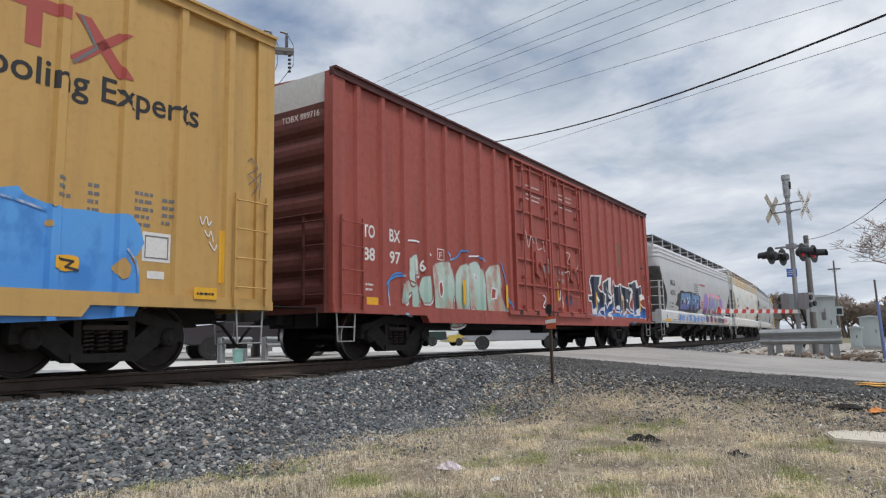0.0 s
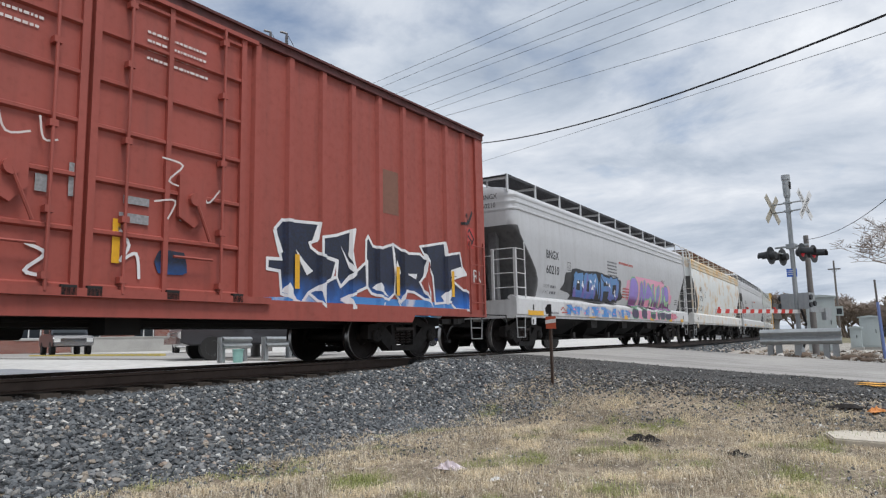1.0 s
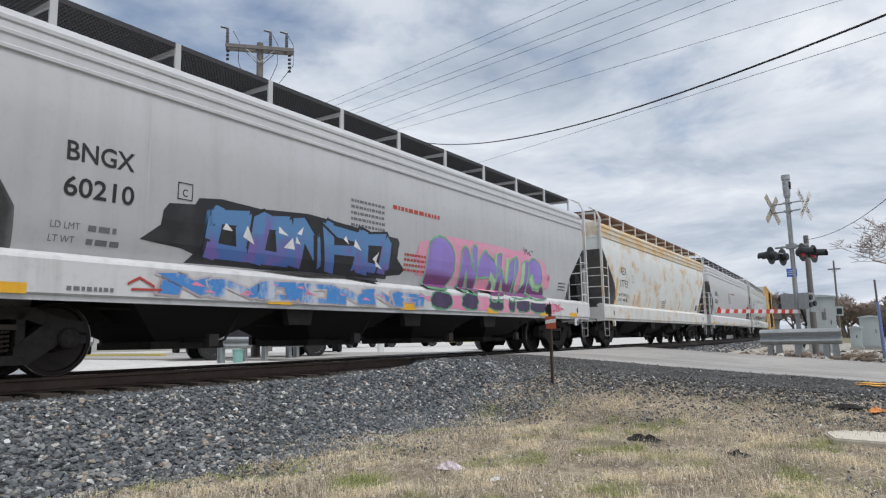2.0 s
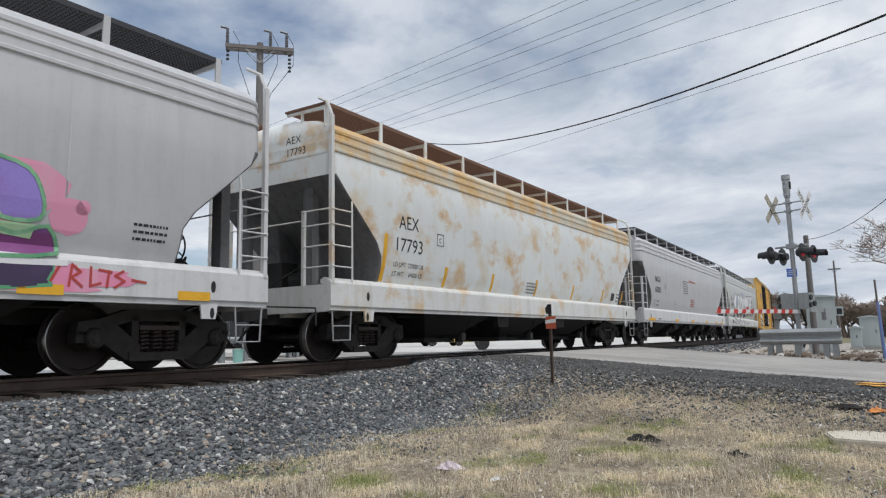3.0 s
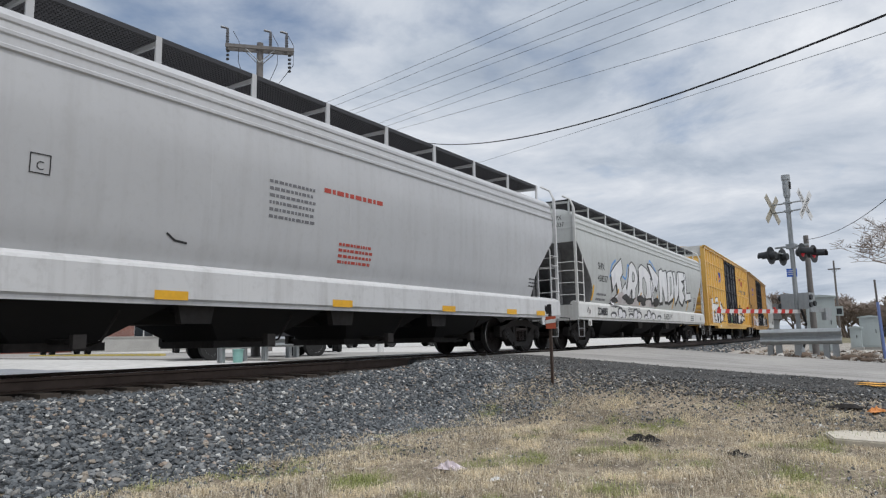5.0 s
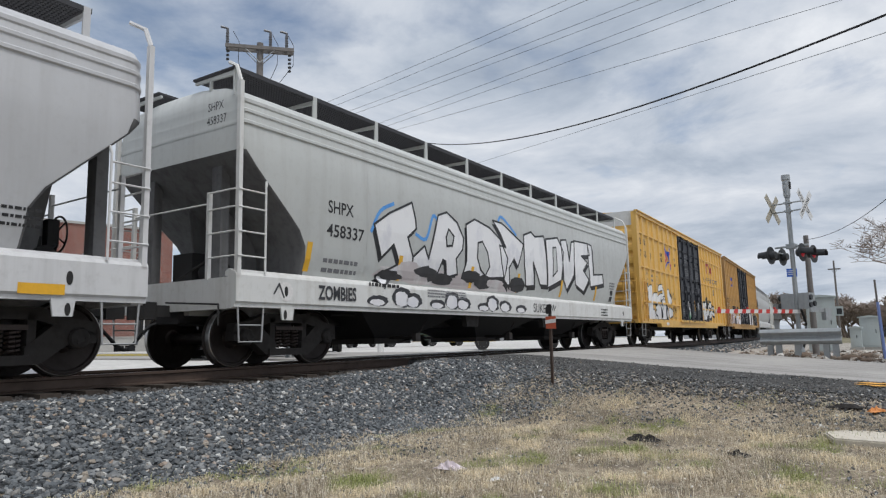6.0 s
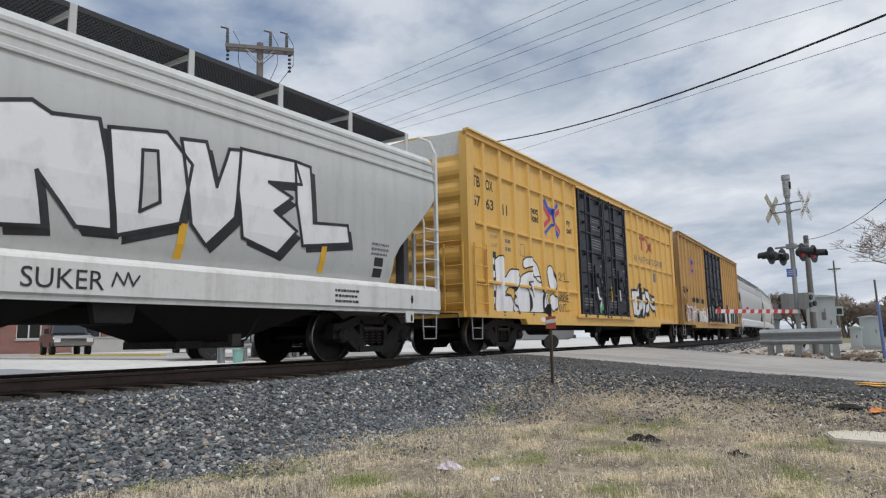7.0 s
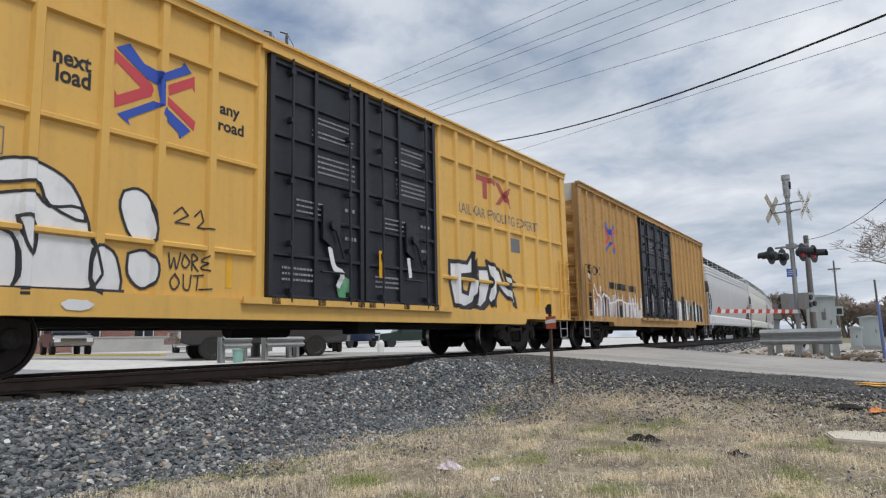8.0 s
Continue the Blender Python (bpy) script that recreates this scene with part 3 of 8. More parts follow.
def motions():
    for car, a, b in CARS:
        walk(car, [(k / 6, car_pose(a, b, k / 6)) for k in range(49)])
    for wheel, x in WHEELS:
        walk(wheel, [(k / FPS, pose(x, 0, WHEEL_R, 0, -math.degrees(run_of(k / FPS) / WHEEL_R), 0)) for k in range(241)])


# ---- boxcars ----
def boxcar(s0, s1, coat, coat_end, posts, door, door_coat, label, bogie=2.35, rails=(), hood=None, roof_coat=None, caps=ME_CAP):
    """door: (u0, mid, u1). posts: places of the side posts from the leading end. rails: heights of the level stiffeners."""
    L = (s1 - s0) * 0.986
    car = thing("boxcar", label, "boxcar", "cars of the freight train")
    h = L / 2
    SH, OUT = 1.535, 1.60
    TOP = 5.12
    bm = bmesh.new()
    # shell between the ends, its roof slightly pitched
    sec = [(-SH, 0.95), (SH, 0.95), (SH, TOP - 0.06), (0, TOP + 0.06), (-SH, TOP - 0.06)]
    prism(bm, sec, "x", -h + 0.10, h - 0.10)
    part("body", bm, coat, car)
    # ends: pressed in level waves
    for s in (-1, 1):
        bm = bmesh.new()
        prof = []
        n = 7
        prof.append((0.0, 0.88))
        for k in range(n):
            z = 1.0 + k * 0.50
            prof += [(0.015, z), (0.075, z + 0.10), (0.085, z + 0.20), (0.075, z + 0.31), (0.015, z + 0.44)]
        prof += [(0.014, 4.57), (0.014, TOP)]
        a = [bm.verts.new((s * (h - 0.10 + d), -SH + 0.02, z)) for d, z in prof]
        b = [bm.verts.new((s * (h - 0.10 + d), SH - 0.02, z)) for d, z in prof]
        for i in range(len(prof) - 1):
            f = bm.faces.new((a[i], b[i], b[i + 1], a[i + 1]) if s < 0 else (b[i], a[i], a[i + 1], b[i + 1]))
            if i == len(prof) - 2 and s < 0 and hood:
                f.material_index = 1
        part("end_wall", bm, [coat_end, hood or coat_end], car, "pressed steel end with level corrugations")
    # corner posts, sills, top rails
    for sy in (-1, 1):
        for sx in (-1, 1):
            bm = bmesh.new()
            box(bm, *sorted((sx * (h - 0.32), sx * h)), *sorted((sy * SH, sy * (OUT - 0.005))), 0.84, TOP - 0.05)
            box(bm, *sorted((sx * (h - 0.10), sx * h)), *sorted((sy * 1.40, sy * SH)), 0.84, TOP - 0.05)
            part("corner_post", bm, coat, car)
        bm = bmesh.new()
        box(bm, -h, h, *sorted((sy * (SH - 0.03), sy * (OUT + 0.02))), 4.97, 5.09)
        box(bm, -h, h, *sorted((sy * (SH - 0.02), sy * (OUT + 0.06))), 5.09, 5.13)
        part("top_rail", bm, roof_coat or coat, car)
        bm = bmesh.new()
        k = 2.75
        prism(bm, [(-h + 0.02, 0.84), (-h + k, 0.84), (-h + k + 0.1, 0.70), (h - k - 0.1, 0.70), (h - k, 0.84), (h - 0.02, 0.84), (h - 0.02, 1.0), (-h + 0.02, 1.0)], "y", sy * (SH - 0.10), sy * (OUT + 0.008))
        part("side_sill", bm, coat, car)
        # door tracks
        bm = bmesh.new()
        box(bm, door[0] - h - 0.5, door[2] - h + 0.5, *sorted((sy * SH, sy * (OUT + 0.075))), 0.93, 0.975)
        box(bm, door[0] - h - 0.5, door[2] - h + 0.5, *sorted((sy * (OUT + 0.045), sy * (OUT + 0.075))), 0.975, 1.03)
        part("door_track", bm, coat, car)
        bm = bmesh.new()
        box(bm, door[0] - h - 0.2, door[2] - h + 0.2, *sorted((sy * SH, sy * (OUT + 0.06))), 4.90, 4.96)
        part("door_track", bm, coat, car)
    # roof sheet seams
    bm = bmesh.new()
    for k in range(14):
        x = -h + 0.6 + k * (L - 1.2) / 13
        prism(bm, [(-1.58, TOP - 0.05), (1.58, TOP - 0.05), (1.58, TOP), (0, TOP + 0.10), (-1.58, TOP)], "x", x - 0.04, x + 0.04)
    part("roof_seams", bm, roof_coat or coat, car)
    # side posts
    pm = bmesh.new()
    prism(pm, [(-0.085, 0.0), (-0.05, -(OUT - SH)), (0.05, -(OUT - SH)), (0.085, 0.0)], "z", 0.98, 4.975)
    first = part("side_post", pm, coat, car)
    first.matrix_basis = pose(posts[0] - h, -SH, 0)
    for u in posts[1:]:
        child("side_post", first.data, car, pose(u - h, -SH, 0))
    for u in posts:
        child("side_post", first.data, car, pose(u - h, SH, 0, 0, 0, 180))
    edges = [0.32] + sorted(posts) + [L - 0.32]
    if rails:
        spans = [(a, b) for a, b in zip(edges, edges[1:]) if not (a < door[1] < b) and b - a > 0.35]
        for z in rails:
            for a, b in spans:
                if a < door[0] - 0.05 or a > door[2] - 0.3:
                    bm = bmesh.new()
                    prism(bm, [(-SH, z - 0.05), (-OUT + 0.012, z - 0.025), (-OUT + 0.012, z + 0.025), (-SH, z + 0.05)], "x", a - h + 0.05, b - h - 0.05)
                    part("stiffener", bm, coat, car)
    # doors: two leaves with pressed panels and locking bars
    for i, (a, b) in enumerate(((door[0], door[1] - 0.03), (door[1] + 0.03, door[2]))):
        w = b - a
        bm = bmesh.new()
        box(bm, a - h, b - h, -SH - 0.035, -SH, 1.0, 4.93)
        leaf = part("door", bm, door_coat, car, "steel plug door leaf with ribs and locking bars")
        bm = bmesh.new()
        for x0, x1 in ((0.0, 0.09), (w * 0.44, w * 0.44 + 0.07), (w - 0.09, w)):
            box(bm, a - h + x0, a - h + x1, -SH - 0.095, -SH - 0.03, 1.02, 4.90)
        for z in (1.05, 1.72, 2.36, 3.02, 3.62, 4.25, 4.80):
            prism(bm, [(-SH - 0.03, z - 0.045), (-SH - 0.085, z - 0.02), (-SH - 0.085, z + 0.02), (-SH - 0.03, z + 0.045)], "x", a - h + 0.02, b - h - 0.02)
        part("door_rib", bm, door_coat, leaf)
        bm = bmesh.new()
        for x in (w * 0.2, w * 0.82):
            rod(bm, (a - h + x, -SH - 0.13, 0.98), (a - h + x, -SH - 0.13, 4.92), 0.022, 8)
            for z in (1.15, 1.9, 2.9, 3.9, 4.7):
                box(bm, a - h + x - 0.05, a - h + x + 0.05, -SH - 0.15, -SH - 0.05, z - 0.04, z + 0.04)
        part("lock_bar", bm, door_coat, leaf)
        bm = bmesh.new()
        c = a - h + w * 0.62
        prism(bm, [(c - 0.22, 2.62), (c + 0.20, 2.62), (c + 0.20, 2.12), (c + 0.02, 1.92), (c - 0.22, 2.05)], "y", -SH - 0.12, -SH - 0.06)
        rod(bm, (c, -SH - 0.12, 2.30), (c, -SH - 0.19, 2.30), 0.09, 12)
        rod(bm, (c, -SH - 0.17, 2.30), (c + 0.24, -SH - 0.17, 1.75), 0.022, 6)
        rod(bm, (c - 0.3, -SH - 0.15, 1.5), (c + 0.3, -SH - 0.15, 1.5), 0.02, 6)
        part("door_gear", bm, door_coat, leaf)
        for x in (0.12, w * 0.5, w - 0.12):
            bm = bmesh.new()
            box(bm, a - h + x - 0.09, a - h + x + 0.09, -SH - 0.14, -SH - 0.03, 0.94, 1.06)
            part("door_roller", bm, M_BLACK, leaf)
    # ladders, steps, frame
    for sx in (-1, 1):
        for sy in (-1, 1):
            ladder(car, sx * (h - 0.45), sy * (OUT + 0.05), 1.15, 4, 0.42, 0.56, coat, along_end=False)
            child("step", ME_STEP, car, pose(sx * (h - 0.38), sy * 1.55, 0.36))
        ladder(car, sx * (h + 0.06), -1.22 * 1, 1.15, 4, 0.42, 0.50, coat_end, along_end=True)
        bm = bmesh.new()
        rod(bm, (sx * (h + 0.07), -1.4, 2.55), (sx * (h + 0.07), 1.4, 2.55), 0.014, 6)
        box(bm, *sorted((sx * (h - 0.02), sx * (h + 0.10))), -1.5, 1.5, 0.84, 0.98)
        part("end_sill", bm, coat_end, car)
        add_bogie(car, sx * (h - bogie), caps)
    bm = bmesh.new()
    box(bm, -h + 0.4, h - 0.4, -0.33, 0.33, 0.62, 0.96)
    for u in (3.9, 6.5, 9.0, 11.6, 14.2):
        box(bm, u - h - 0.06, u - h + 0.06, -1.45, 1.45, 0.76, 0.96)
    rod(bm, (-1.2, 0.7, 0.62), (0.2, 0.7, 0.62), 0.16, 14)
    box(bm, 0.5, 1.0, -0.95, -0.55, 0.50, 0.80)
    for y, z in ((-0.62, 0.66), (0.45, 0.60), (-0.9, 0.72)):
        rod(bm, (-h + 3, y, z), (h - 3, y, z + 0.04), 0.018, 5)
    part("underframe", bm, M_BLACK, car)
    add_ends(car, L)
    set_car(car, s0, s1, bogie)
    # relief of the near side for paint
    cuts, pts = [], []
    for u in sorted(posts):
        pts += [(u - 0.085 - h, SH), (u - 0.05 - h, OUT), (u + 0.05 - h, OUT), (u + 0.085 - h, SH)]
    cuts = [p[0] for p in pts]
    px, py = [p[0] for p in pts], [-p[1] for p in pts]

    def height(x):
        if x < -h + 0.32 or x > h - 0.32:
            return -(OUT - 0.005)
        return float(np.interp(x, px, py, left=-SH, right=-SH))
    return car, Wall(car, L, cuts + [-h + 0.32, h - 0.32], 0, height), L


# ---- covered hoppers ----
# Dark coat for the end recesses: their shade is painted in along with grime.
M_SHADEGRIME = paint("grime_and_shade_over_grey", (0.13, 0.13, 0.132), 0.7, (0.04, 0.036, 0.034), 0.6)
SIDE_Z = [1.38, 1.50, 1.70, 2.0, 2.4, 3.0, 3.40, 3.62]
SIDE_Y = [1.40, 1.455, 1.515, 1.560, 1.590, 1.60, 1.59, 1.575]


def bulge(z):
    return -float(np.interp(z, SIDE_Z, SIDE_Y))


def plan_ring(bm, e, y, r, z, n=5):
    """A level ring of points: a rectangle of half-length e and half-width y with corners rounded to r."""
    pts = []
    for sx, sy, a0 in ((-1, -1, 180), (1, -1, 270), (1, 1, 0), (-1, 1, 90)):
        for k in range(n + 1):
            a = radians(a0 + 90 * k / n)
            pts.append(bm.verts.new((sx * (e - r) + r * math.cos(a), sy * (y - r) + r * math.sin(a), z)))
    return pts


def skin(bm, rings):
    n = len(rings[0])
    for A, B in zip(rings, rings[1:]):
        for i in range(n):
            bm.faces.new((A[i], A[(i + 1) % n], B[(i + 1) % n], B[i]))
    bm.faces.new(rings[0][::-1])
    bm.faces.new(rings[-1])
    bm.normal_update()


def hopper(s0, s1, coat, sill_coat, label, walk_coat, bogie=1.5, tall_front=False, tall_back=True, caps=ME_CAP, bays=4, frame_coat=None, roof_coat=None, corner=0.28):
    L = (s1 - s0) * 0.986
    car = thing("hopper_car", label, "hopper car", "cars of the freight train")
    h = L / 2
    frame_coat = frame_coat or sill_coat
    # shell: its side profile is cut away at both ends over the platforms
    def cut(z):
        return float(np.interp(z, [1.38, 1.9, 2.15, 2.75, 3.22], [1.42, 1.38, 1.22, 0.56, 0.05]))
    zs = [1.38, 1.5, 1.7, 1.9, 2.15, 2.4, 2.75, 3.0, 3.22, 3.4, 3.62]
    bm = bmesh.new()
    rings = []
    for z in zs:
        rings.append(plan_ring(bm, h - (cut(z) if z < 3.3 else 0.05), -bulge(z), 0.06 if z < 3.2 else corner, z))
    skin(bm, rings)
    # undercut end faces get the dark coat, recess shade included in its colour
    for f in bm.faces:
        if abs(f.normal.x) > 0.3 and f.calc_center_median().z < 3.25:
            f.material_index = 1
    part("body", bm, [coat, M_SHADEGRIME], car, smooth=True)
    # upper side plate with its level beads, then the roof; the ends close flat between rounded corners
    bm = bmesh.new()
    prof = [(1.575, 3.61), (1.60, 3.63), (1.60, 3.67), (1.572, 3.69), (1.568, 3.79), (1.585, 3.81), (1.585, 3.85), (1.56, 3.87), (1.55, 3.95), (1.565, 3.97), (1.565, 4.02), (1.525, 4.06), (1.46, 4.14), (1.2, 4.24), (0.7, 4.32), (0.12, 4.35)]
    skin(bm, [plan_ring(bm, h - 0.045 - 0.05 * max(0.0, 1.5 - y), y, min(corner, y * 0.6), z) for y, z in prof])
    for f in bm.faces:
        f.material_index = int(abs(f.normal.x) > 0.6)
    part("roof", bm, [roof_coat or coat, coat], car, smooth=True)
    # weld seams down the side
    bm = bmesh.new()
    for k in range(1, 6):
        x = -h + L * k / 6
        for a, b in zip(SIDE_Z, SIDE_Z[1:]):
            va = [(x - 0.012, -np.interp(a, SIDE_Z, SIDE_Y)), (x + 0.012, -np.interp(a, SIDE_Z, SIDE_Y))]
            vb = [(x - 0.012, -np.interp(b, SIDE_Z, SIDE_Y)), (x + 0.012, -np.interp(b, SIDE_Z, SIDE_Y))]
            vs = [bm.verts.new(p) for p in ((va[0][0], va[0][1] - 0.003, a), (va[1][0], va[1][1] - 0.003, a), (vb[1][0], vb[1][1] - 0.003, b), (vb[0][0], vb[0][1] - 0.003, b))]
            bm.faces.new(vs)
    part("weld_seam", bm, coat, car)
    # side sills
    for sy in (-1, 1):
        bm = bmesh.new()
        y1, y0 = sy * 1.60, sy * 1.36
        sec = [(y0, 1.40), (sy * 1.44, 1.44), (sy * 1.58, 1.38), (y1, 1.34), (y1, 0.96), (sy * 1.57, 0.93), (sy * 1.57, 0.88), (sy * 1.50, 0.88), (sy * 1.50, 1.3), (y0, 1.34)]
        prism(bm, sec, "x", -h - 0.02, h + 0.02)
        part("side_sill", bm, sill_coat, car)
    for u in (1.0, L - 1.0):
        x = u - h
        bm = bmesh.new()
        prism(bm, [(x - 0.14, 0.90), (x + 0.14, 0.90), (x + 0.11, 0.70), (x - 0.11, 0.70)], "y", -1.585, -1.555)
        part("jacking_pad", bm, sill_coat, car)
    bm = bmesh.new()
    for u in (0.95, L - 0.95):
        x = u - h
        for z, r in ((1.14, 0.055), (0.78, 0.05)):
            prism(bm, [(x + r * 0.7 * math.cos(a), z + r * 1.5 * math.sin(a)) for a in [2 * math.pi * k / 10 for k in range(10)]], "y", -1.606 if z > 1 else -1.589, -1.58)
    part("jacking_hole", bm, M_BLACK, car)
    # end platforms, bulkheads, stays
    for s in (-1, 1):
        def X(u):
            return s * (h - u)
        bm = bmesh.new()
        box(bm, *sorted((X(-0.02), X(0.14))), -1.5, 1.5, 0.86, 1.32)
        part("end_sill", bm, frame_coat, car)
        bm = bmesh.new()
        box(bm, *sorted((X(0.14), X(1.5))), -1.48, -0.55, 1.27, 1.30)
        box(bm, *sorted((X(0.14), X(1.5))), 0.55, 1.48, 1.27, 1.30)
        box(bm, *sorted((X(0.1), X(2.2))), -0.4, 0.4, 0.80, 1.22)
        part("end_platform", bm, frame_coat, car)
        for y in (-0.85, 0.85):
            bm = bmesh.new()
            box(bm, *sorted((X(0.20), X(0.36))), y - 0.11, y + 0.11, 1.30, 3.12)
            part("end_post", bm, M_SHADEGRIME, car, "grimy upright stay, coat darkened for shade, under the sloping end sheet")
        for y in (-0.40, 0.40):
            bm = bmesh.new()
            prism(bm, [(X(1.42), 1.30), (X(0.85), 1.30), (X(0.62), 2.62), (X(1.0), 2.34), (X(1.36), 2.0)], "y", y - 0.02, y + 0.02)
            part("gusset", bm, M_SHADEGRIME, car)
        bm = bmesh.new()
        box(bm, *sorted((X(0.5), X(0.9))), 0.1, 0.6, 1.25, 1.85)
        rod(bm, (X(0.7), -0.45, 1.5), (X(0.7), 0.0, 1.5), 0.16, 12)
        bar_path(bm, [(X(0.3), 0.2, 1.4), (X(0.5), -0.3, 1.7), (X(0.9), -0.5, 1.35)], 0.02, 6)
        part("brake_gear", bm, M_BLACK, car)
        # hand brake wheel on the trailing end
        if s > 0:
            bm = bmesh.new()
            n = 20
            for k in range(n):
                a, b = 2 * math.pi * k / n, 2 * math.pi * (k + 1) / n
                rod(bm, (X(-0.02), 0.75 + 0.27 * math.cos(a), 2.0 + 0.27 * math.sin(a)), (X(-0.02), 0.75 + 0.27 * math.cos(b), 2.0 + 0.27 * math.sin(b)), 0.016, 6)
            for k in range(5):
                a = 2 * math.pi * k / 5
                rod(bm, (X(0.03), 0.75, 2.0), (X(-0.02), 0.75 + 0.27 * math.cos(a), 2.0 + 0.27 * math.sin(a)), 0.013, 5)
            box(bm, *sorted((X(0.02), X(0.18))), 0.63, 0.87, 1.8, 2.2)
            part("brake_wheel", bm, M_BLACK, car)
        tall = tall_front if s < 0 else tall_back
        for sy in (-1, 1):
            bm = bmesh.new()
            xo, xi = X(0.0), X(0.52)
            ztop = 4.26 if tall else 2.62
            box(bm, *sorted((xo, X(0.07))), *sorted((sy * 1.53, sy * 1.60)), 1.30, ztop)
            if tall:
                bar_path(bm, [(X(0.035), sy * 1.565, ztop), (X(0.05), sy * 1.45, 4.52), (X(0.12), sy * 1.2, 4.66)], 0.032, 6)
            rod(bm, (xi, sy * 1.60, 1.38), (xi, sy * 1.60, 2.70), 0.018, 6)
            rod(bm, (xi, sy * 1.60, 2.70), (X(0.54), sy * 1.585, 2.80), 0.018, 6)
            for z in (1.62, 1.98, 2.34, 2.60):
                rod(bm, (xo, sy * 1.605, z), (xi, sy * 1.605, z), 0.013, 6)
            part("ladder", bm, frame_coat, car)
            bm = bmesh.new()
            box(bm, *sorted((X(-0.03), X(0.03))), *sorted((sy * 0.92, sy * 0.98)), 1.30, 2.62)
            for z in (1.62, 1.98, 2.34, 2.60):
                rod(bm, (X(-0.03), sy * 1.56, z), (X(-0.03), sy * 0.95, z), 0.013, 6)
            part("ladder", bm, frame_coat, car)
            child("step", ME_STEP, car, pose(X(0.30), sy * 1.55, 0.38))
        bm = bmesh.new()
        rod(bm, (X(0.0), -0.95, 2.45), (X(0.0), 0.95, 2.45), 0.013, 6)
        part("grab_iron", bm, frame_coat, car)
        add_bogie(car, s * (h - bogie), caps)
    # roof walkways: open grating on brackets
    for sy in (-1, 1):
        bm = bmesh.new()
        x0, x1 = -h + 0.02, h - 0.75
        for y in np.linspace(0.45, 1.40, 16):
            box(bm, x0, x1, sy * y - 0.004, sy * y + 0.004, 4.485, 4.525)
        n = int((x1 - x0) / 0.055)
        for k in range(n + 1):
            x = x0 + (x1 - x0) * k / n
            box(bm, x - 0.006, x + 0.006, *sorted((sy * 0.45, sy * 1.40)), 4.50, 4.52)
        box(bm, x0, x1, *sorted((sy * 1.40, sy * 1.412)), 4.47, 4.54)
        deck = part("roof_walkway", bm, walk_coat, car, "open steel grating along the roof edge")
        m = 10
        for k in range(m + 1):
            bm = bmesh.new()
            x = x0 + 0.06 + (x1 - x0 - 0.12) * k / m
            box(bm, x - 0.045, x + 0.045, *sorted((sy * 1.385, sy * 1.415)), 4.08, 4.54)
            prism(bm, [(sy * 0.45, 4.48), (sy * 1.40, 4.48), (sy * 1.40, 4.41), (sy * 0.45, 4.44)], "x", x - 0.02, x + 0.02)
            box(bm, x - 0.02, x + 0.02, *sorted((sy * 0.80, sy * 0.84)), 4.26, 4.48)
            part("bracket", bm, coat, deck)
    for k in range(8):
        x = -h + 1.5 + k * (L - 3) / 7
        bm = bmesh.new()
        box(bm, x - 0.6, x + 0.6, -0.34, 0.34, 4.30, 4.43)
        part("hatch", bm, coat, car)
    # discharge bays
    lo, hi = bogie + 1.35, L - bogie - 1.35
    step = (hi - lo) / bays
    for k in range(bays):
        a, b = lo + k * step - h, lo + (k + 1) * step - h
        c = (a + b) / 2
        bm = bmesh.new()
        top = [(a + 0.02, -1.36, 1.36), (b - 0.02, -1.36, 1.36), (b - 0.02, 1.36, 1.36), (a + 0.02, 1.36, 1.36)]
        mid = [(a + 0.25, -1.28, 0.92), (b - 0.25, -1.28, 0.92), (b - 0.25, 1.28, 0.92), (a + 0.25, 1.28, 0.92)]
        bot = [(c - 0.50, -0.62, 0.40), (c + 0.50, -0.62, 0.40), (c + 0.50, 0.62, 0.40), (c - 0.50, 0.62, 0.40)]
        rr = [[bm.verts.new(p) for p in r] for r in (top, mid, bot)]
        for A, B in zip(rr, rr[1:]):
            for i in range(4):
                bm.faces.new((A[i], B[i], B[(i + 1) % 4], A[(i + 1) % 4]))
        bm.faces.new(rr[0])
        bm.faces.new(rr[2][::-1])
        bmesh.ops.recalc_face_normals(bm, faces=bm.faces[:])
        bay = part("discharge_bay", bm, M_BLACK, car)
        bm = bmesh.new()
        box(bm, c - 0.62, c + 0.62, -0.68, 0.68, 0.30, 0.41)
        rod(bm, (c - 0.1, -1.30, 0.42), (c - 0.1, 1.30, 0.42), 0.035, 8)
        for y in (-1.34, 1.34):
            box(bm, c - 0.18, c - 0.02, y - 0.05, y + 0.05, 0.33, 0.50)
        bar_path(bm, [(c + 0.35, -0.68, 0.36), (c + 0.35, -1.05, 0.42), (c + 0.5, -1.2, 0.80)], 0.018, 5)
        part("outlet_gate", bm, M_IRON, bay)
        if k:
            bm = bmesh.new()
            prism(bm, [(a - 0.30, 0.92), (a + 0.30, 0.92), (a + 0.24, 0.64), (a - 0.24, 0.64)], "y", -1.42, -1.30)
            part("cross_tie", bm, M_IRON, bay)
    bm = bmesh.new()
    box(bm, -h + 0.4, h - 0.4, -0.30, 0.30, 0.66, 1.2)
    box(bm, -h + 1.5, h - 1.5, -1.35, 1.35, 1.16, 1.34)
    rod(bm, (-h + 2.6, -1.0, 0.84), (h - 2.6, -1.0, 0.84), 0.02, 6)
    part("underframe", bm, M_BLACK, car)
    add_ends(car, L)
    set_car(car, s0, s1, bogie)
    cuts = SIDE_Z[1:-1]
    return car, Wall(car, L, cuts, 2, lambda z: (bulge(z) if z > 1.45 else -1.602)), L


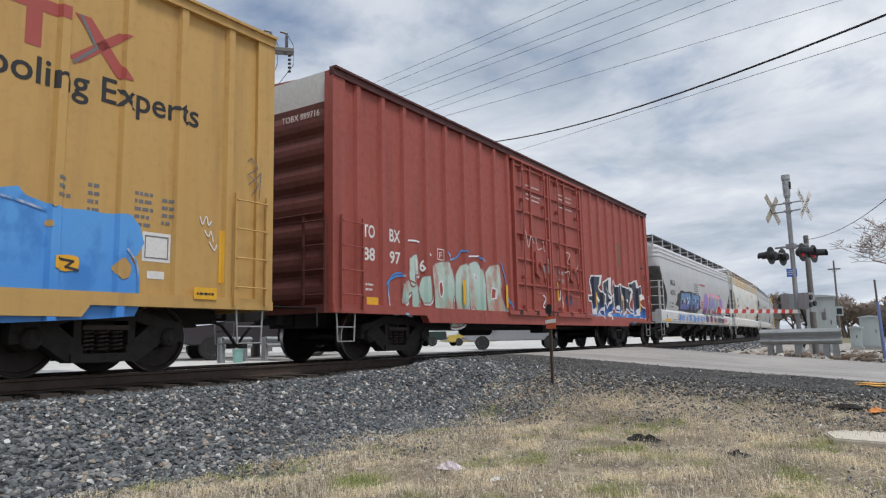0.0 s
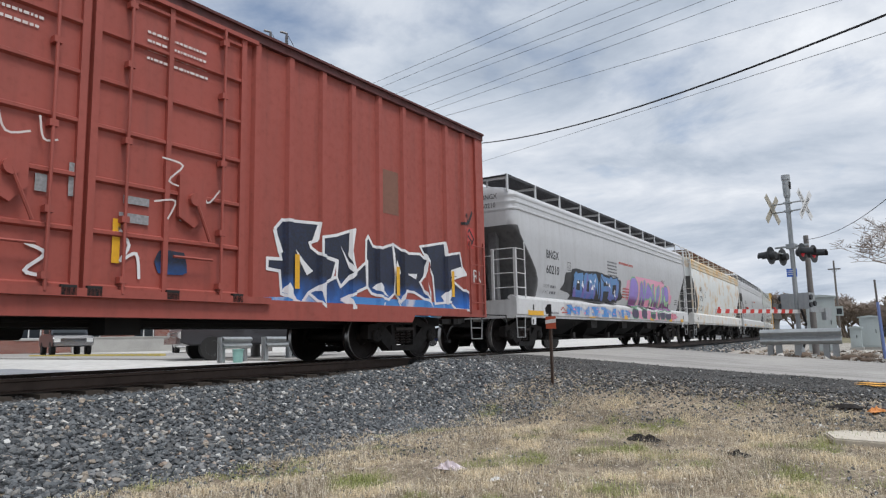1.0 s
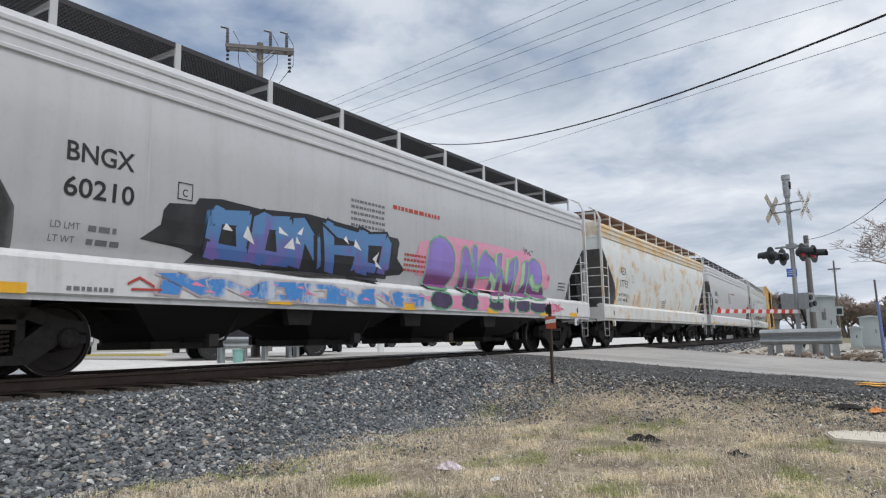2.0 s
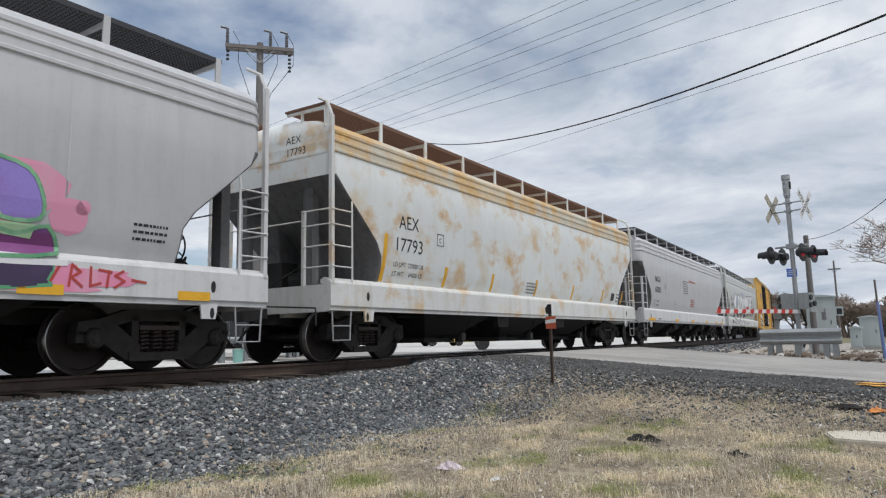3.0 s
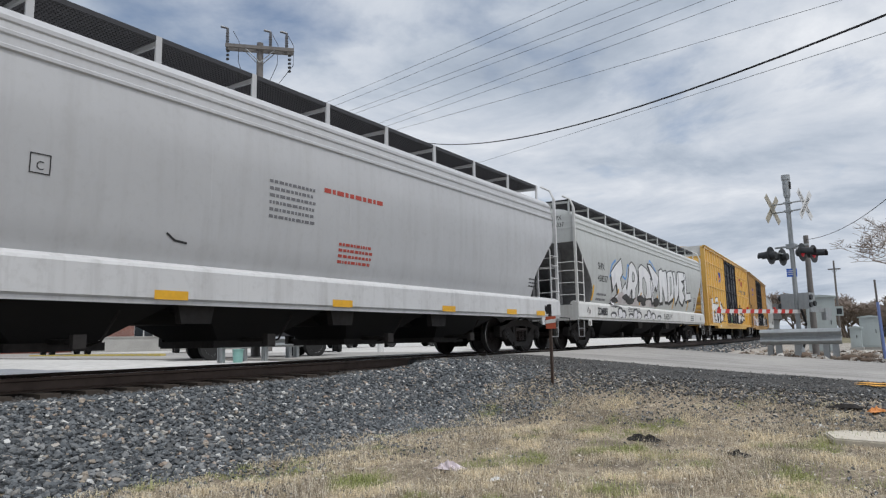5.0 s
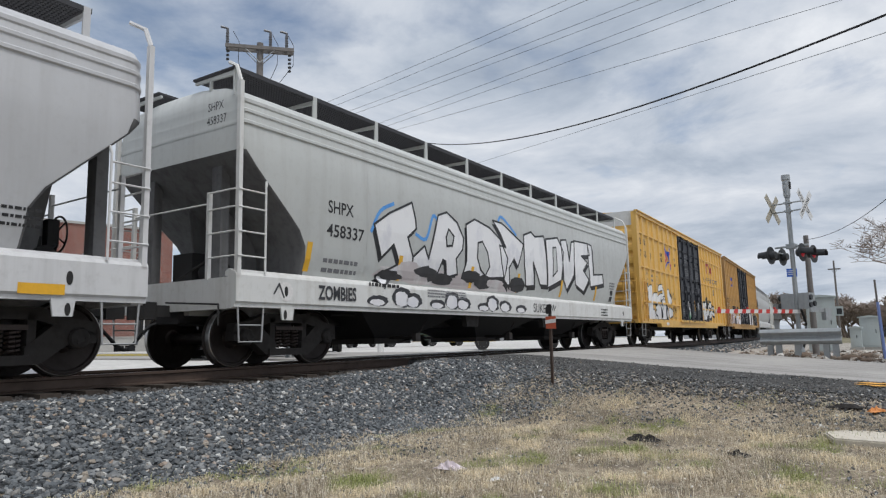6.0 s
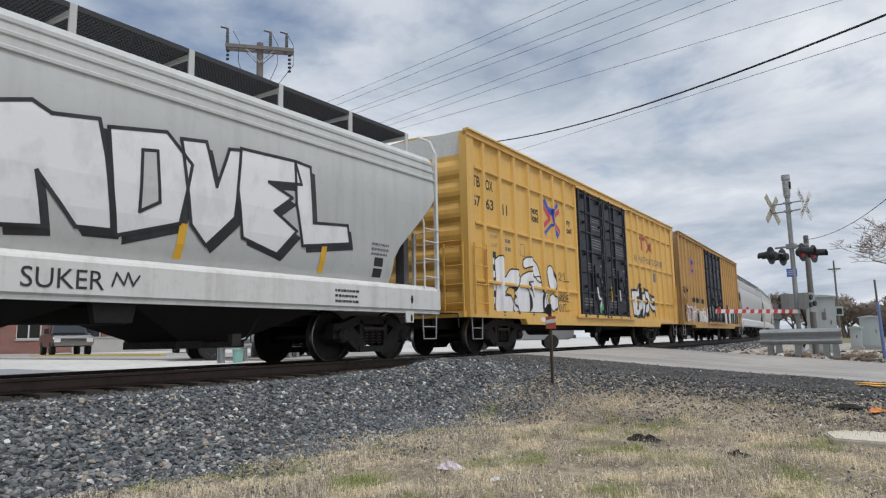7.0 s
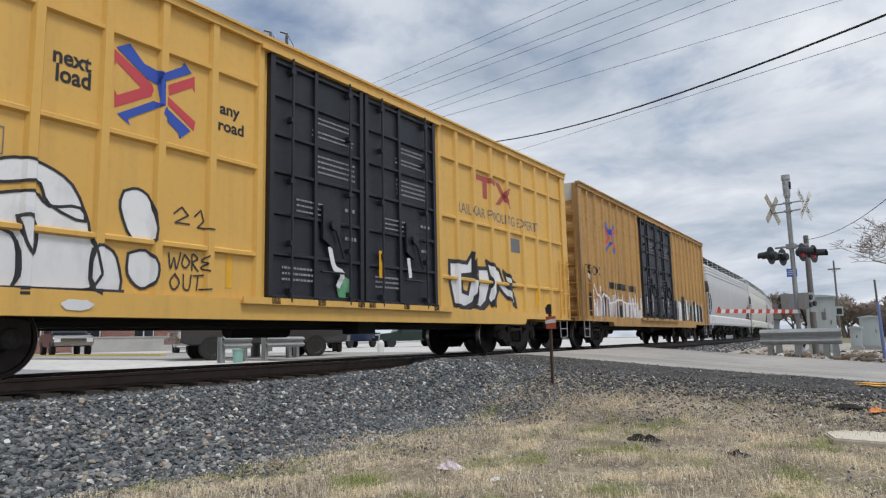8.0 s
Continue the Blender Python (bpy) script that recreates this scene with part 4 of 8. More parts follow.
# ---- spray paint ----
def spray(name, low, high, speck, z0=1.0, z1=2.3, rough=0.5, amount=0.5, scale=3.0):
    """Sprayed colour that passes from low to high up the wall, with drifting patches of a third colour."""
    m, n, l, b = mat(name)
    nt = m.node_tree
    co = obj_coord(nt)
    sep = n.new("ShaderNodeSeparateXYZ")
    l.new(co, sep.inputs[0])
    mr = n.new("ShaderNodeMapRange")
    mr.inputs[1].default_value, mr.inputs[2].default_value = z0, z1
    l.new(sep.outputs[2], mr.inputs[0])
    t = noise_tex(nt, co, scale, 6, 0.6)
    g = n.new("ShaderNodeMath")
    g.operation = "MULTIPLY_ADD"
    l.new(t, g.inputs[0])
    g.inputs[1].default_value = 0.35
    l.new(mr.outputs[0], g.inputs[2])
    c = mix(nt, ramp(nt, g.outputs[0], [(0.25, (0, 0, 0)), (0.75, (1, 1, 1))]), low, high)
    c = mix(nt, ramp(nt, noise_tex(nt, co, scale * 0.8, 5, 0.6, (1, 1, 0.6)), [(0.50, (0, 0, 0)), (0.62, (amount,) * 3)]), c, speck)
    # thin coat: fine grain and faded drifts
    fine = noise_tex(nt, co, 30, 5, 0.7)
    c = mix(nt, ramp(nt, fine, [(0.45, (0, 0, 0)), (0.75, (0.22, 0.22, 0.22))]), c, tuple(0.5 * (a + b) for a, b in zip(low, speck)))
    l.new(c, b.inputs["Base Color"])
    b.inputs["Roughness"].default_value = rough
    return m


def wildstyle(wall, u0, u1, z0, z1, count, seed, fill, edge, width=0.05, shine=None, lift=0.005, label="", spike=0.5):
    """Interlocked angular letters: slanted bars with points, a thick outline and inner cuts."""
    rng = random.Random(seed)
    w = (u1 - u0) / count
    shapes, cuts = [], []
    for k in range(count):
        a = u0 + k * w - 0.08 * w
        b = a + w * 1.12
        H = z1 - z0
        up = z1 - rng.uniform(0.0, 0.22) * H
        dn = z0 + rng.uniform(0.0, 0.10) * H
        sl = rng.uniform(-0.16, 0.16) * w
        st = w * rng.uniform(0.30, 0.40)
        shapes.append([(a, dn), (a + st, dn - 0.05 * H), (a + st + sl, up), (a + st * 0.5 + sl, up + spike * 0.12 * H), (a + sl - 0.03, up - 0.08 * H)])
        shapes.append([(b - st, dn + 0.03 * H), (b, dn + 0.12 * H), (b - sl * 0.5, up - 0.15 * H), (b - st * 0.3, up), (b - st - sl, up - 0.28 * H)])
        kind = rng.randint(0, 2)
        mid = (dn + up) / 2
        if kind == 0:
            shapes.append([(a + sl, up - 0.02 * H), (b, up - 0.10 * H), (b + 0.06, up - 0.32 * H), (a + st, up - 0.26 * H)])
            shapes.append([(a, mid + 0.03 * H), (b - 0.1 * w, mid + 0.10 * H), (b, mid - 0.12 * H), (a + st * 0.6, mid - 0.14 * H)])
        elif kind == 1:
            shapes.append([(a, up), (a + st, up + 0.06 * H), (b, dn + 0.18 * H), (b - st * 0.8, dn - 0.02 * H)])
        else:
            shapes.append([(a + st * 0.5, up - 0.05 * H), (b - st * 0.4, up + 0.04 * H), (b - st * 0.6, up - 0.24 * H), (a + st * 0.6, up - 0.27 * H)])
            shapes.append([(a + st * 0.4, dn + 0.24 * H), (b - st * 0.4, dn + 0.20 * H), (b - st * 0.2, dn - 0.03 * H), (a + st * 0.3, dn - 0.02 * H)])
        for _ in range(2):
            x, z = rng.uniform(a + 0.15 * w, b - 0.15 * w), rng.uniform(dn + 0.15 * H, up - 0.2 * H)
            cuts.append([(x, z), (x + rng.uniform(-0.1, 0.25) * w, z + rng.uniform(0.08, 0.2) * H), (x + rng.uniform(0.1, 0.3) * w, z - rng.uniform(0.0, 0.12) * H)])
    for i, s in enumerate(shapes):
        wall.lines([s], width * 2, edge, lift + 0.0002 * (i % 7), closed=True, label=label)
    bm_polys = shapes
    for i in range(0, len(bm_polys), 1):
        wall.sheet([bm_polys[i]], fill, lift + 0.0016 + 0.0003 * (i % 9), label=label)
    if shine:
        wall.sheet(cuts, shine, lift + 0.0048, label=label)


def piece(wall, shapes, fill, edge, width, lift=0.005, label="", shade=None, drop=(0.07, -0.07), rounded=False):
    """Hand-sprayed letters: each a filled outline with an even edge line, and a cast side where shade is given."""
    for k, p in enumerate(shapes):
        p = curvy([p + [p[0]]], 3)[0][:-1] if rounded else p
        q = lift + 0.0012 * (k % 3)
        if shade:
            wall.sheet([[(u + drop[0], z + drop[1]) for u, z in p]], shade, lift - 0.0012 + 0.0003 * (k % 3), label=label)
        wall.sheet([p], fill, q, label=label)
        wall.lines([p], width, edge, q + 0.0035, closed=True, label=label)


def box_of(u0, u1, z0, z1):
    return [(u0, z0), (u1, z0), (u1, z1), (u0, z1)]


def bubble(u0, u1, z0, z1, seed, n=28, square=0.6):
    rng = random.Random(seed)
    cx, cz, rx, rz = (u0 + u1) / 2, (z0 + z1) / 2, (u1 - u0) / 2, (z1 - z0) / 2
    out = []
    for k in range(n):
        a = 2 * math.pi * k / n
        c, s = math.cos(a), math.sin(a)
        r = rng.uniform(0.88, 1.08)
        out.append((cx + rx * r * math.copysign(abs(c) ** square, c), cz + rz * r * math.copysign(abs(s) ** square, s)))
    return out


def curvy(paths, k=4):
    """Hand-drawn strokes: each path rounded through its points."""
    out = []
    for p in paths:
        q = [p[0]] + list(p) + [p[-1]]
        r = []
        for a, b, c, d in zip(q, q[1:], q[2:], q[3:]):
            for i in range(k):
                t = i / k
                r.append(tuple(0.5 * (2 * b[j] + (c[j] - a[j]) * t + (2 * a[j] - 5 * b[j] + 4 * c[j] - d[j]) * t * t + (3 * b[j] - a[j] - 3 * c[j] + d[j]) * t ** 3) for j in (0, 1)))
        out.append(r + [tuple(p[-1])])
    return out


C_OCHRE = paint("ochre_coat", (0.50, 0.305, 0.095), 0.5, (0.26, 0.14, 0.06), 0.40)
C_YELLOW = paint("golden_yellow_coat", (0.66, 0.395, 0.092), 0.42, (0.36, 0.21, 0.08), 0.30)
C_OLDYELLOW = paint("faded_yellow_coat", (0.44, 0.25, 0.075), 0.65, (0.15, 0.105, 0.075), 0.9)
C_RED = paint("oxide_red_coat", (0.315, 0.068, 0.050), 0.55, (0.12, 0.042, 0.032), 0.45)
# end walls and end sills: a darker red than the sides
C_REDEND = paint("darker_oxide_red_end", (0.115, 0.030, 0.023), 0.65, (0.05, 0.02, 0.018), 0.5)
C_WHITEEND = plain("white_end_panel", (0.62, 0.62, 0.60), 0.6)
C_NAVY = paint("blue_black_door_coat", (0.010, 0.012, 0.019), 0.45, (0.035, 0.035, 0.036), 0.2)
C_REDROOF = paint("dark_red_rail", (0.09, 0.022, 0.02), 0.6, (0.03, 0.015, 0.012), 0.5)
C_GREY = paint("light_grey_coat", (0.49, 0.495, 0.505), 0.45, (0.34, 0.335, 0.33), 0.35)
C_GREYSILL = paint("pale_grey_sill_coat", (0.58, 0.58, 0.58), 0.5, (0.28, 0.27, 0.26), 0.45)
C_CREAM = paint("cream_white_rusting_coat", (0.69, 0.71, 0.695), 0.5, (0.48, 0.43, 0.33), 0.20, 0.52)
C_CREAMSILL = paint("chalky_white_sill_coat", (0.62, 0.62, 0.60), 0.5, (0.36, 0.31, 0.24), 0.5, 0.15)
C_PALE = paint("pale_grey_green_coat", (0.50, 0.515, 0.50), 0.45, (0.33, 0.32, 0.30), 0.35)
C_WHITE = paint("white_coat", (0.62, 0.62, 0.60), 0.5, (0.30, 0.27, 0.22), 0.45)
C_RUSTROOF = paint("rusting_cream_roof_coat", (0.52, 0.49, 0.41), 0.55, (0.40, 0.26, 0.12), 0.6, 1.25)
C_DARKWALK = plain("dark_grating", (0.05, 0.05, 0.055), 0.6, 0.3)
C_RUSTWALK = plain("rusting_grating", (0.16, 0.085, 0.055), 0.8)

S_BLUE = spray("sky_blue_spray", (0.06, 0.25, 0.66), (0.10, 0.33, 0.72), (0.03, 0.16, 0.50), 0.8, 2.2, 0.45, 0.6)
S_NAVY = spray("navy_spray", (0.03, 0.16, 0.55), (0.016, 0.018, 0.030), (0.02, 0.022, 0.05), 1.0, 1.75, 0.45, 0.5)
S_SKYBAND = spray("cyan_spray", (0.10, 0.36, 0.66), (0.05, 0.22, 0.55), (0.62, 0.60, 0.60), 0.7, 1.3, 0.5, 0.8)
S_WHITE = spray("white_spray", (0.72, 0.71, 0.72), (0.78, 0.78, 0.78), (0.58, 0.58, 0.63), 1.0, 2.5, 0.5, 0.5)
S_MINT = spray("mint_spray", (0.33, 0.50, 0.42), (0.48, 0.60, 0.54), (0.45, 0.22, 0.17), 1.0, 2.1, 0.5, 0.9, 2.6)
S_SALMON = spray("salmon_spray", (0.52, 0.44, 0.42), (0.42, 0.20, 0.17), (0.55, 0.55, 0.55), 1.0, 2.1, 0.5, 0.8)
S_RUSTLINE = spray("dark_red_spray", (0.20, 0.05, 0.045), (0.30, 0.08, 0.06), (0.50, 0.48, 0.47), 1.0, 2.1, 0.5, 0.6)
S_DARK = spray("black_spray", (0.025, 0.025, 0.03), (0.02, 0.02, 0.022), (0.05, 0.05, 0.055), 1.0, 2.5, 0.5, 0.5)
S_CYAN = spray("blue_violet_spray", (0.06, 0.12, 0.40), (0.10, 0.24, 0.46), (0.20, 0.12, 0.38), 1.4, 2.4, 0.5, 0.85)
S_PURPLE = spray("purple_spray", (0.17, 0.045, 0.16), (0.30, 0.23, 0.62), (0.27, 0.07, 0.26), 1.6, 2.0, 0.5, 0.25, 1.2)
S_PINK = spray("pink_spray", (0.70, 0.24, 0.38), (0.70, 0.30, 0.42), (0.62, 0.42, 0.48), 1.0, 2.4, 0.5, 0.35)
S_GREEN = spray("green_spray", (0.10, 0.32, 0.16), (0.25, 0.5, 0.3), (0.05, 0.2, 0.1), 1.0, 2.2, 0.5, 0.5)
S_PALEGREEN = spray("pale_green_spray", (0.30, 0.50, 0.27), (0.40, 0.60, 0.36), (0.25, 0.45, 0.25), 1.0, 2.2, 0.5, 0.4)
S_DARKPURPLE = spray("dark_purple_spray", (0.045, 0.03, 0.075), (0.06, 0.04, 0.10), (0.09, 0.05, 0.12), 1.0, 2.2, 0.5, 0.5)
S_SILVER = spray("silver_spray", (0.70, 0.70, 0.71), (0.78, 0.78, 0.78), (0.58, 0.59, 0.61), 1.0, 2.5, 0.42, 0.5)
S_MAUVE = spray("mauve_spray", (0.40, 0.33, 0.34), (0.52, 0.47, 0.47), (0.62, 0.61, 0.60), 1.0, 1.7, 0.5, 0.8)
S_ORANGE = spray("orange_spray", (0.72, 0.36, 0.02), (0.75, 0.42, 0.03), (0.6, 0.3, 0.02), 1.0, 2.0)
S_RED = spray("red_spray", (0.42, 0.05, 0.04), (0.46, 0.06, 0.05), (0.40, 0.05, 0.04), 1.0, 4.0)
S_CHALK = spray("chalk_marks", (0.62, 0.55, 0.54), (0.66, 0.60, 0.58), (0.5, 0.4, 0.38), 1.0, 4.0)
S_LOGORED = spray("faded_red_emblem", (0.36, 0.07, 0.06), (0.38, 0.075, 0.06), (0.33, 0.07, 0.055), 3.0, 4.5, 0.5, 0.4)
S_EMBLEMRED = spray("red_emblem", (0.52, 0.055, 0.07), (0.54, 0.06, 0.075), (0.48, 0.05, 0.06), 3.0, 4.5, 0.5, 0.4)
S_LOGOBLUE = spray("blue_emblem", (0.03, 0.08, 0.42), (0.03, 0.08, 0.42), (0.03, 0.07, 0.36), 3.0, 4.5, 0.5, 0.4)


# ---- 1: ochre boxcar with blue paint ----
def ochre_car():
    posts = [0.8, 1.6, 2.4, 3.2, 4.0, 4.8, 5.6, 6.4, 11.9, 12.65, 13.4, 14.25, 15.05, 15.85, 16.63, 17.42]
    car, w, L = boxcar(-11.35, 7.14, C_OCHRE, C_OCHRE, posts, (6.7, 9.1, 11.5), C_OCHRE, "ochre yellow steel boxcar with bright blue graffiti along its lower side", 2.27)
    w.fit("Pooling Experts", 14.02, 16.92, 3.24, 3.67, M_INKBLACK, bold=0.012)
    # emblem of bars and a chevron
    w.sheet([box_of(14.30, 15.10, 4.22, 4.38), box_of(14.62, 14.80, 3.78, 4.22)], S_LOGORED, name="emblem")
    w.sheet([[(15.16, 4.36), (15.36, 4.36), (15.92, 3.70), (15.72, 3.70)], [(15.10, 3.78), (15.24, 3.74), (15.88, 4.30), (15.72, 4.30)]], S_LOGORED, 0.006, name="emblem")
    w.lines([[(15.18, 3.74), (15.44, 4.0), (15.24, 4.34)]], 0.04, M_INKGREY, 0.0085, name="emblem")
    w.bars(15.06, 2.28, 0.16, 3, 0.045, 0.10, M_INKGREY, seed=2)
    w.bars(15.42, 2.26, 0.14, 4, 0.045, 0.10, M_INKGREY, seed=3)
    w.bars(16.02, 2.26, 0.26, 5, 0.045, 0.10, M_INKGREY, seed=4)
    w.bars(16.40, 2.22, 0.16, 4, 0.045, 0.10, M_INKGREY, seed=5)
    w.sheet([box_of(16.14, 16.54, 1.42, 1.80)], M_INKWHITE, name="placard")
    w.lines([[(16.18, 1.47), (16.50, 1.47), (16.50, 1.75), (16.18, 1.75)]], 0.014, M_INKGREY, 0.008, closed=True, name="placard")
    w.sheet([box_of(16.22, 16.46, 1.20, 1.30)], M_INKWHITE, name="placard")
    w.sheet([box_of(16.86, 17.22, 0.96, 1.12)], M_SAFETY, 0.09, name="placard")
    w.bars(16.90, 1.02, 0.28, 1, 0.03, 0.1, M_INKBLACK, lift=0.094)
    field = [[(14.46, 2.08), (14.65, 2.13), (14.73, 2.04), (14.96, 1.98), (15.15, 1.95), (15.38, 1.97), (15.65, 1.96), (15.98, 1.99), (16.1, 1.86), (16.17, 1.65), (16.08, 1.48), (15.98, 1.45), (16.11, 1.28), (16.14, 0.86), (16.07, 0.72), (15.59, 0.68), (14.54, 0.62)]]
    w.sheet(field, S_BLUE, 0.0045, label="bright blue sprayed field")
    w.sheet([bubble(9.6, 14.4, 0.92, 2.2, 4)], S_BLUE, 0.0035, label="bright blue sprayed field")
    for u, z, r in ((15.02, 1.98, 0.035), (14.98, 1.75, 0.04), (15.88, 1.30, 0.13)):
        w.sheet([bubble(u - r, u + r, z - r, z + r, 3, 14, 1.0)], C_OCHRE, 0.012, label="bare ochre spot left in the blue")
    w.sheet([bubble(15.05, 15.35, 1.22, 1.42, 6, 12)], S_ORANGE, 0.014)
    w.lines([[(15.10, 1.36), (15.28, 1.34), (15.20, 1.27), (15.34, 1.24)]], 0.03, S_DARK, 0.016)
    w.lines(curvy([[(15.95, 1.55), (16.06, 1.40), (16.10, 1.20), (16.10, 0.98)], [(14.3, 2.02), (14.6, 1.98), (14.95, 1.90)]]), 0.03, S_SKYBAND, 0.015)
    w.lines([[(14.2, 0.92), (14.26, 1.10), (14.32, 0.94), (14.40, 1.12), (14.46, 0.96)]], 0.03, S_GREEN, 0.016)
    w.lines([[(17.78, 3.05), (17.85, 3.12), (17.92, 2.95), (17.78, 2.85), (17.93, 2.72), (17.86, 2.55)], [(17.80, 2.7), (17.98, 2.9), (17.95, 2.5)]], 0.014, M_INKGREY, 0.012)
    w.lines(curvy([[(16.98, 2.1), (17.02, 2.0), (17.08, 2.12), (17.12, 2.0), (17.16, 2.06)], [(17.06, 1.92), (17.12, 1.84), (17.16, 1.92), (17.2, 1.78)], [(17.14, 1.76), (17.22, 1.66), (17.26, 1.74)]]), 0.016, S_WHITE, 0.010)
    w.sheet([box_of(17.30, 17.36, 1.2, 1.95)], S_ORANGE, 0.008, name="reflector")


# ---- 2: red boxcar ----
def red_car():
    posts = [0.69, 1.41, 2.10, 2.86, 3.62, 4.38, 5.12, 5.81, 6.5, 11.5, 12.2, 12.95, 13.7, 14.45, 15.2, 15.95, 16.7, 17.4]
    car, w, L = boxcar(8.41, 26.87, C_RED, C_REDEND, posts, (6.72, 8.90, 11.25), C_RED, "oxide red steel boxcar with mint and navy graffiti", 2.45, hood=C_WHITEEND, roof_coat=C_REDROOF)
    for tx, u, z in (("TO", 0.86, 2.22), ("BX", 1.64, 2.22), ("88", 0.86, 1.80), ("97", 1.64, 1.80), ("16", 2.45, 1.72)):
        w.fit(tx, u, u + 0.34, z, z + 0.24, M_INKWHITE, 0.022 if tx == "16" else 0.004, bold=0.02)
    lettering("TOBX 889716", 0.17, car, pose(-L / 2 + 0.012, -0.34, 4.30, 90, 0, -90), M_INKWHITE, xscale=0.92)
    w.bars(0.86, 1.35, 0.30, 2, 0.035, 0.09, M_INKWHITE, seed=9)
    w.sheet([box_of(0.95, 1.28, 1.0, 1.14)], M_SAFETY, 0.008, name="placard")
    w.lines([[(3.28, 2.02), (3.52, 2.02), (3.52, 2.24), (3.28, 2.24)]], 0.02, M_INKWHITE, closed=True, name="lettering")
    w.fit("F", 3.35, 3.45, 2.06, 2.18, M_INKWHITE)
    shapes = [[(2.02, 1.43), (2.24, 1.52), (2.55, 1.41), (2.58, 1.04), (2.48, 0.99), (2.36, 1.02), (2.32, 1.29), (2.1, 1.08), (2.01, 1.11)],
        [(2.27, 1.95), (2.53, 2.06), (2.57, 1.65), (2.47, 1.64), (2.48, 1.44), (2.34, 1.41), (2.26, 1.55), (2.26, 1.82)],
        [(2.55, 1.31), (2.68, 1.6), (2.98, 1.63), (3.06, 1.35), (3.03, 1.14), (2.77, 1.09), (2.66, 1.18)],
        [(3.07, 1.86), (3.39, 1.99), (3.69, 1.97), (3.87, 1.76), (3.95, 1.42), (3.87, 1.19), (3.81, 0.92), (3.21, 0.9), (3.13, 1.36)],
        [(3.96, 1.74), (4.16, 1.96), (4.43, 1.99), (4.52, 1.63), (4.5, 1.18), (4.26, 0.97), (3.98, 1.0)],
        [(4.53, 2.04), (4.94, 2.11), (5.15, 1.69), (5.27, 1.01), (4.97, 0.92), (4.7, 1.07), (4.6, 0.99), (4.52, 1.47)],
        [(5.28, 1.88), (5.51, 2.06), (6.0, 2.07), (6.07, 1.32), (6.46, 0.92), (5.52, 0.87), (5.31, 1.44)],
        [(3.64, 0.88), (3.9, 0.94), (4.17, 0.85), (4.27, 0.66), (3.73, 0.62)]]
    piece(w, shapes, S_MINT, S_RUSTLINE, 0.028, 0.0045, "mint sprayed letters over older white paint", S_WHITE, (0.03, -0.05), True)
    holes = [[(3.32, 1.53), (3.42, 1.58), (3.47, 1.38), (3.42, 1.23), (3.34, 1.26), (3.31, 1.41)],
        [(4.74, 1.82), (4.89, 1.75), (4.84, 1.66)],
        [(5.57, 1.55), (5.75, 1.52), (5.73, 1.3), (5.52, 1.28)]]
    w.sheet(holes, C_RED, 0.0105)
    w.lines(holes, 0.03, S_WHITE, 0.0115, closed=True)
    w.lines(curvy([[(1.5, 1.35), (1.6, 1.47), (1.83, 1.57), (2.04, 1.59)],
        [(3.59, 2.19), (3.77, 2.06), (4.04, 2.14), (4.22, 2.29), (4.47, 2.28)],
        [(4.99, 2.23), (5.16, 2.14), (5.27, 2.14)],
        [(6.06, 2.19), (6.26, 1.79), (6.37, 1.33), (6.69, 0.9)],
        [(1.52, 0.96), (1.7, 0.85), (2.05, 0.86), (2.31, 0.82)]]), 0.04, S_SKYBAND, 0.0125)
    w.lines(curvy([[(2.2, 2.3), (2.45, 2.32), (2.6, 2.31)], [(2.95, 2.14), (3.02, 2.08)], [(4.55, 2.2), (5.0, 2.24)]]), 0.035, S_WHITE, 0.0125)
    w.sheet([bubble(3.2, 3.4, 0.76, 0.90, 3, 12, 1.0)], S_PINK, 0.009)
    w.lines(curvy([[(1.62, 1.0), (1.58, 1.4), (1.75, 1.6), (2.0, 1.64)]]), 0.035, S_SKYBAND, 0.012)
    shapes = [[(11.92, 2.12), (12.06, 2.27), (12.87, 2.32), (12.83, 2.03), (12.66, 1.97), (12.69, 1.9), (12.92, 1.79), (13.3, 1.72), (13.19, 1.41), (12.64, 1.15), (12.49, 0.98), (12.06, 1.11), (12.02, 1.46), (11.77, 1.48), (11.77, 1.64), (12.05, 1.65), (11.98, 1.9)],
        [(12.92, 1.79), (12.92, 2.09), (13.3, 2.17), (13.71, 2.31), (13.62, 1.87), (13.74, 1.58), (13.4, 1.29), (13.3, 1.45), (13.33, 1.73)],
        [(12.64, 1.15), (13.19, 1.41), (13.3, 1.45), (13.4, 1.29), (14.1, 1.79), (14.1, 1.32), (13.42, 1.07), (13.76, 0.94), (13.03, 0.92)],
        [(14.07, 1.86), (14.08, 2.17), (14.13, 2.25), (14.27, 2.08), (14.48, 2.06), (14.85, 2.17), (14.9, 1.99), (14.93, 1.59), (14.89, 1.24), (14.71, 1.12), (14.22, 1.21), (14.1, 1.32)],
        [(14.85, 2.18), (15.26, 2.04), (15.72, 2.07), (15.92, 1.97), (15.85, 1.62), (15.71, 1.5), (16.03, 1.11), (15.51, 1.29), (15.2, 1.3), (15.09, 1.08), (14.89, 1.24), (14.93, 1.59)],
        [(15.73, 2.22), (16.61, 2.39), (16.64, 2.13), (17.2, 2.23), (17.34, 1.75), (16.84, 1.62), (17.48, 1.35), (17.46, 0.98), (16.99, 1.0), (16.77, 1.14), (16.23, 1.09), (16.16, 1.64), (15.97, 1.95)]]
    piece(w, shapes, S_NAVY, S_WHITE, 0.05, 0.0050, "navy sprayed letters with white outlines")
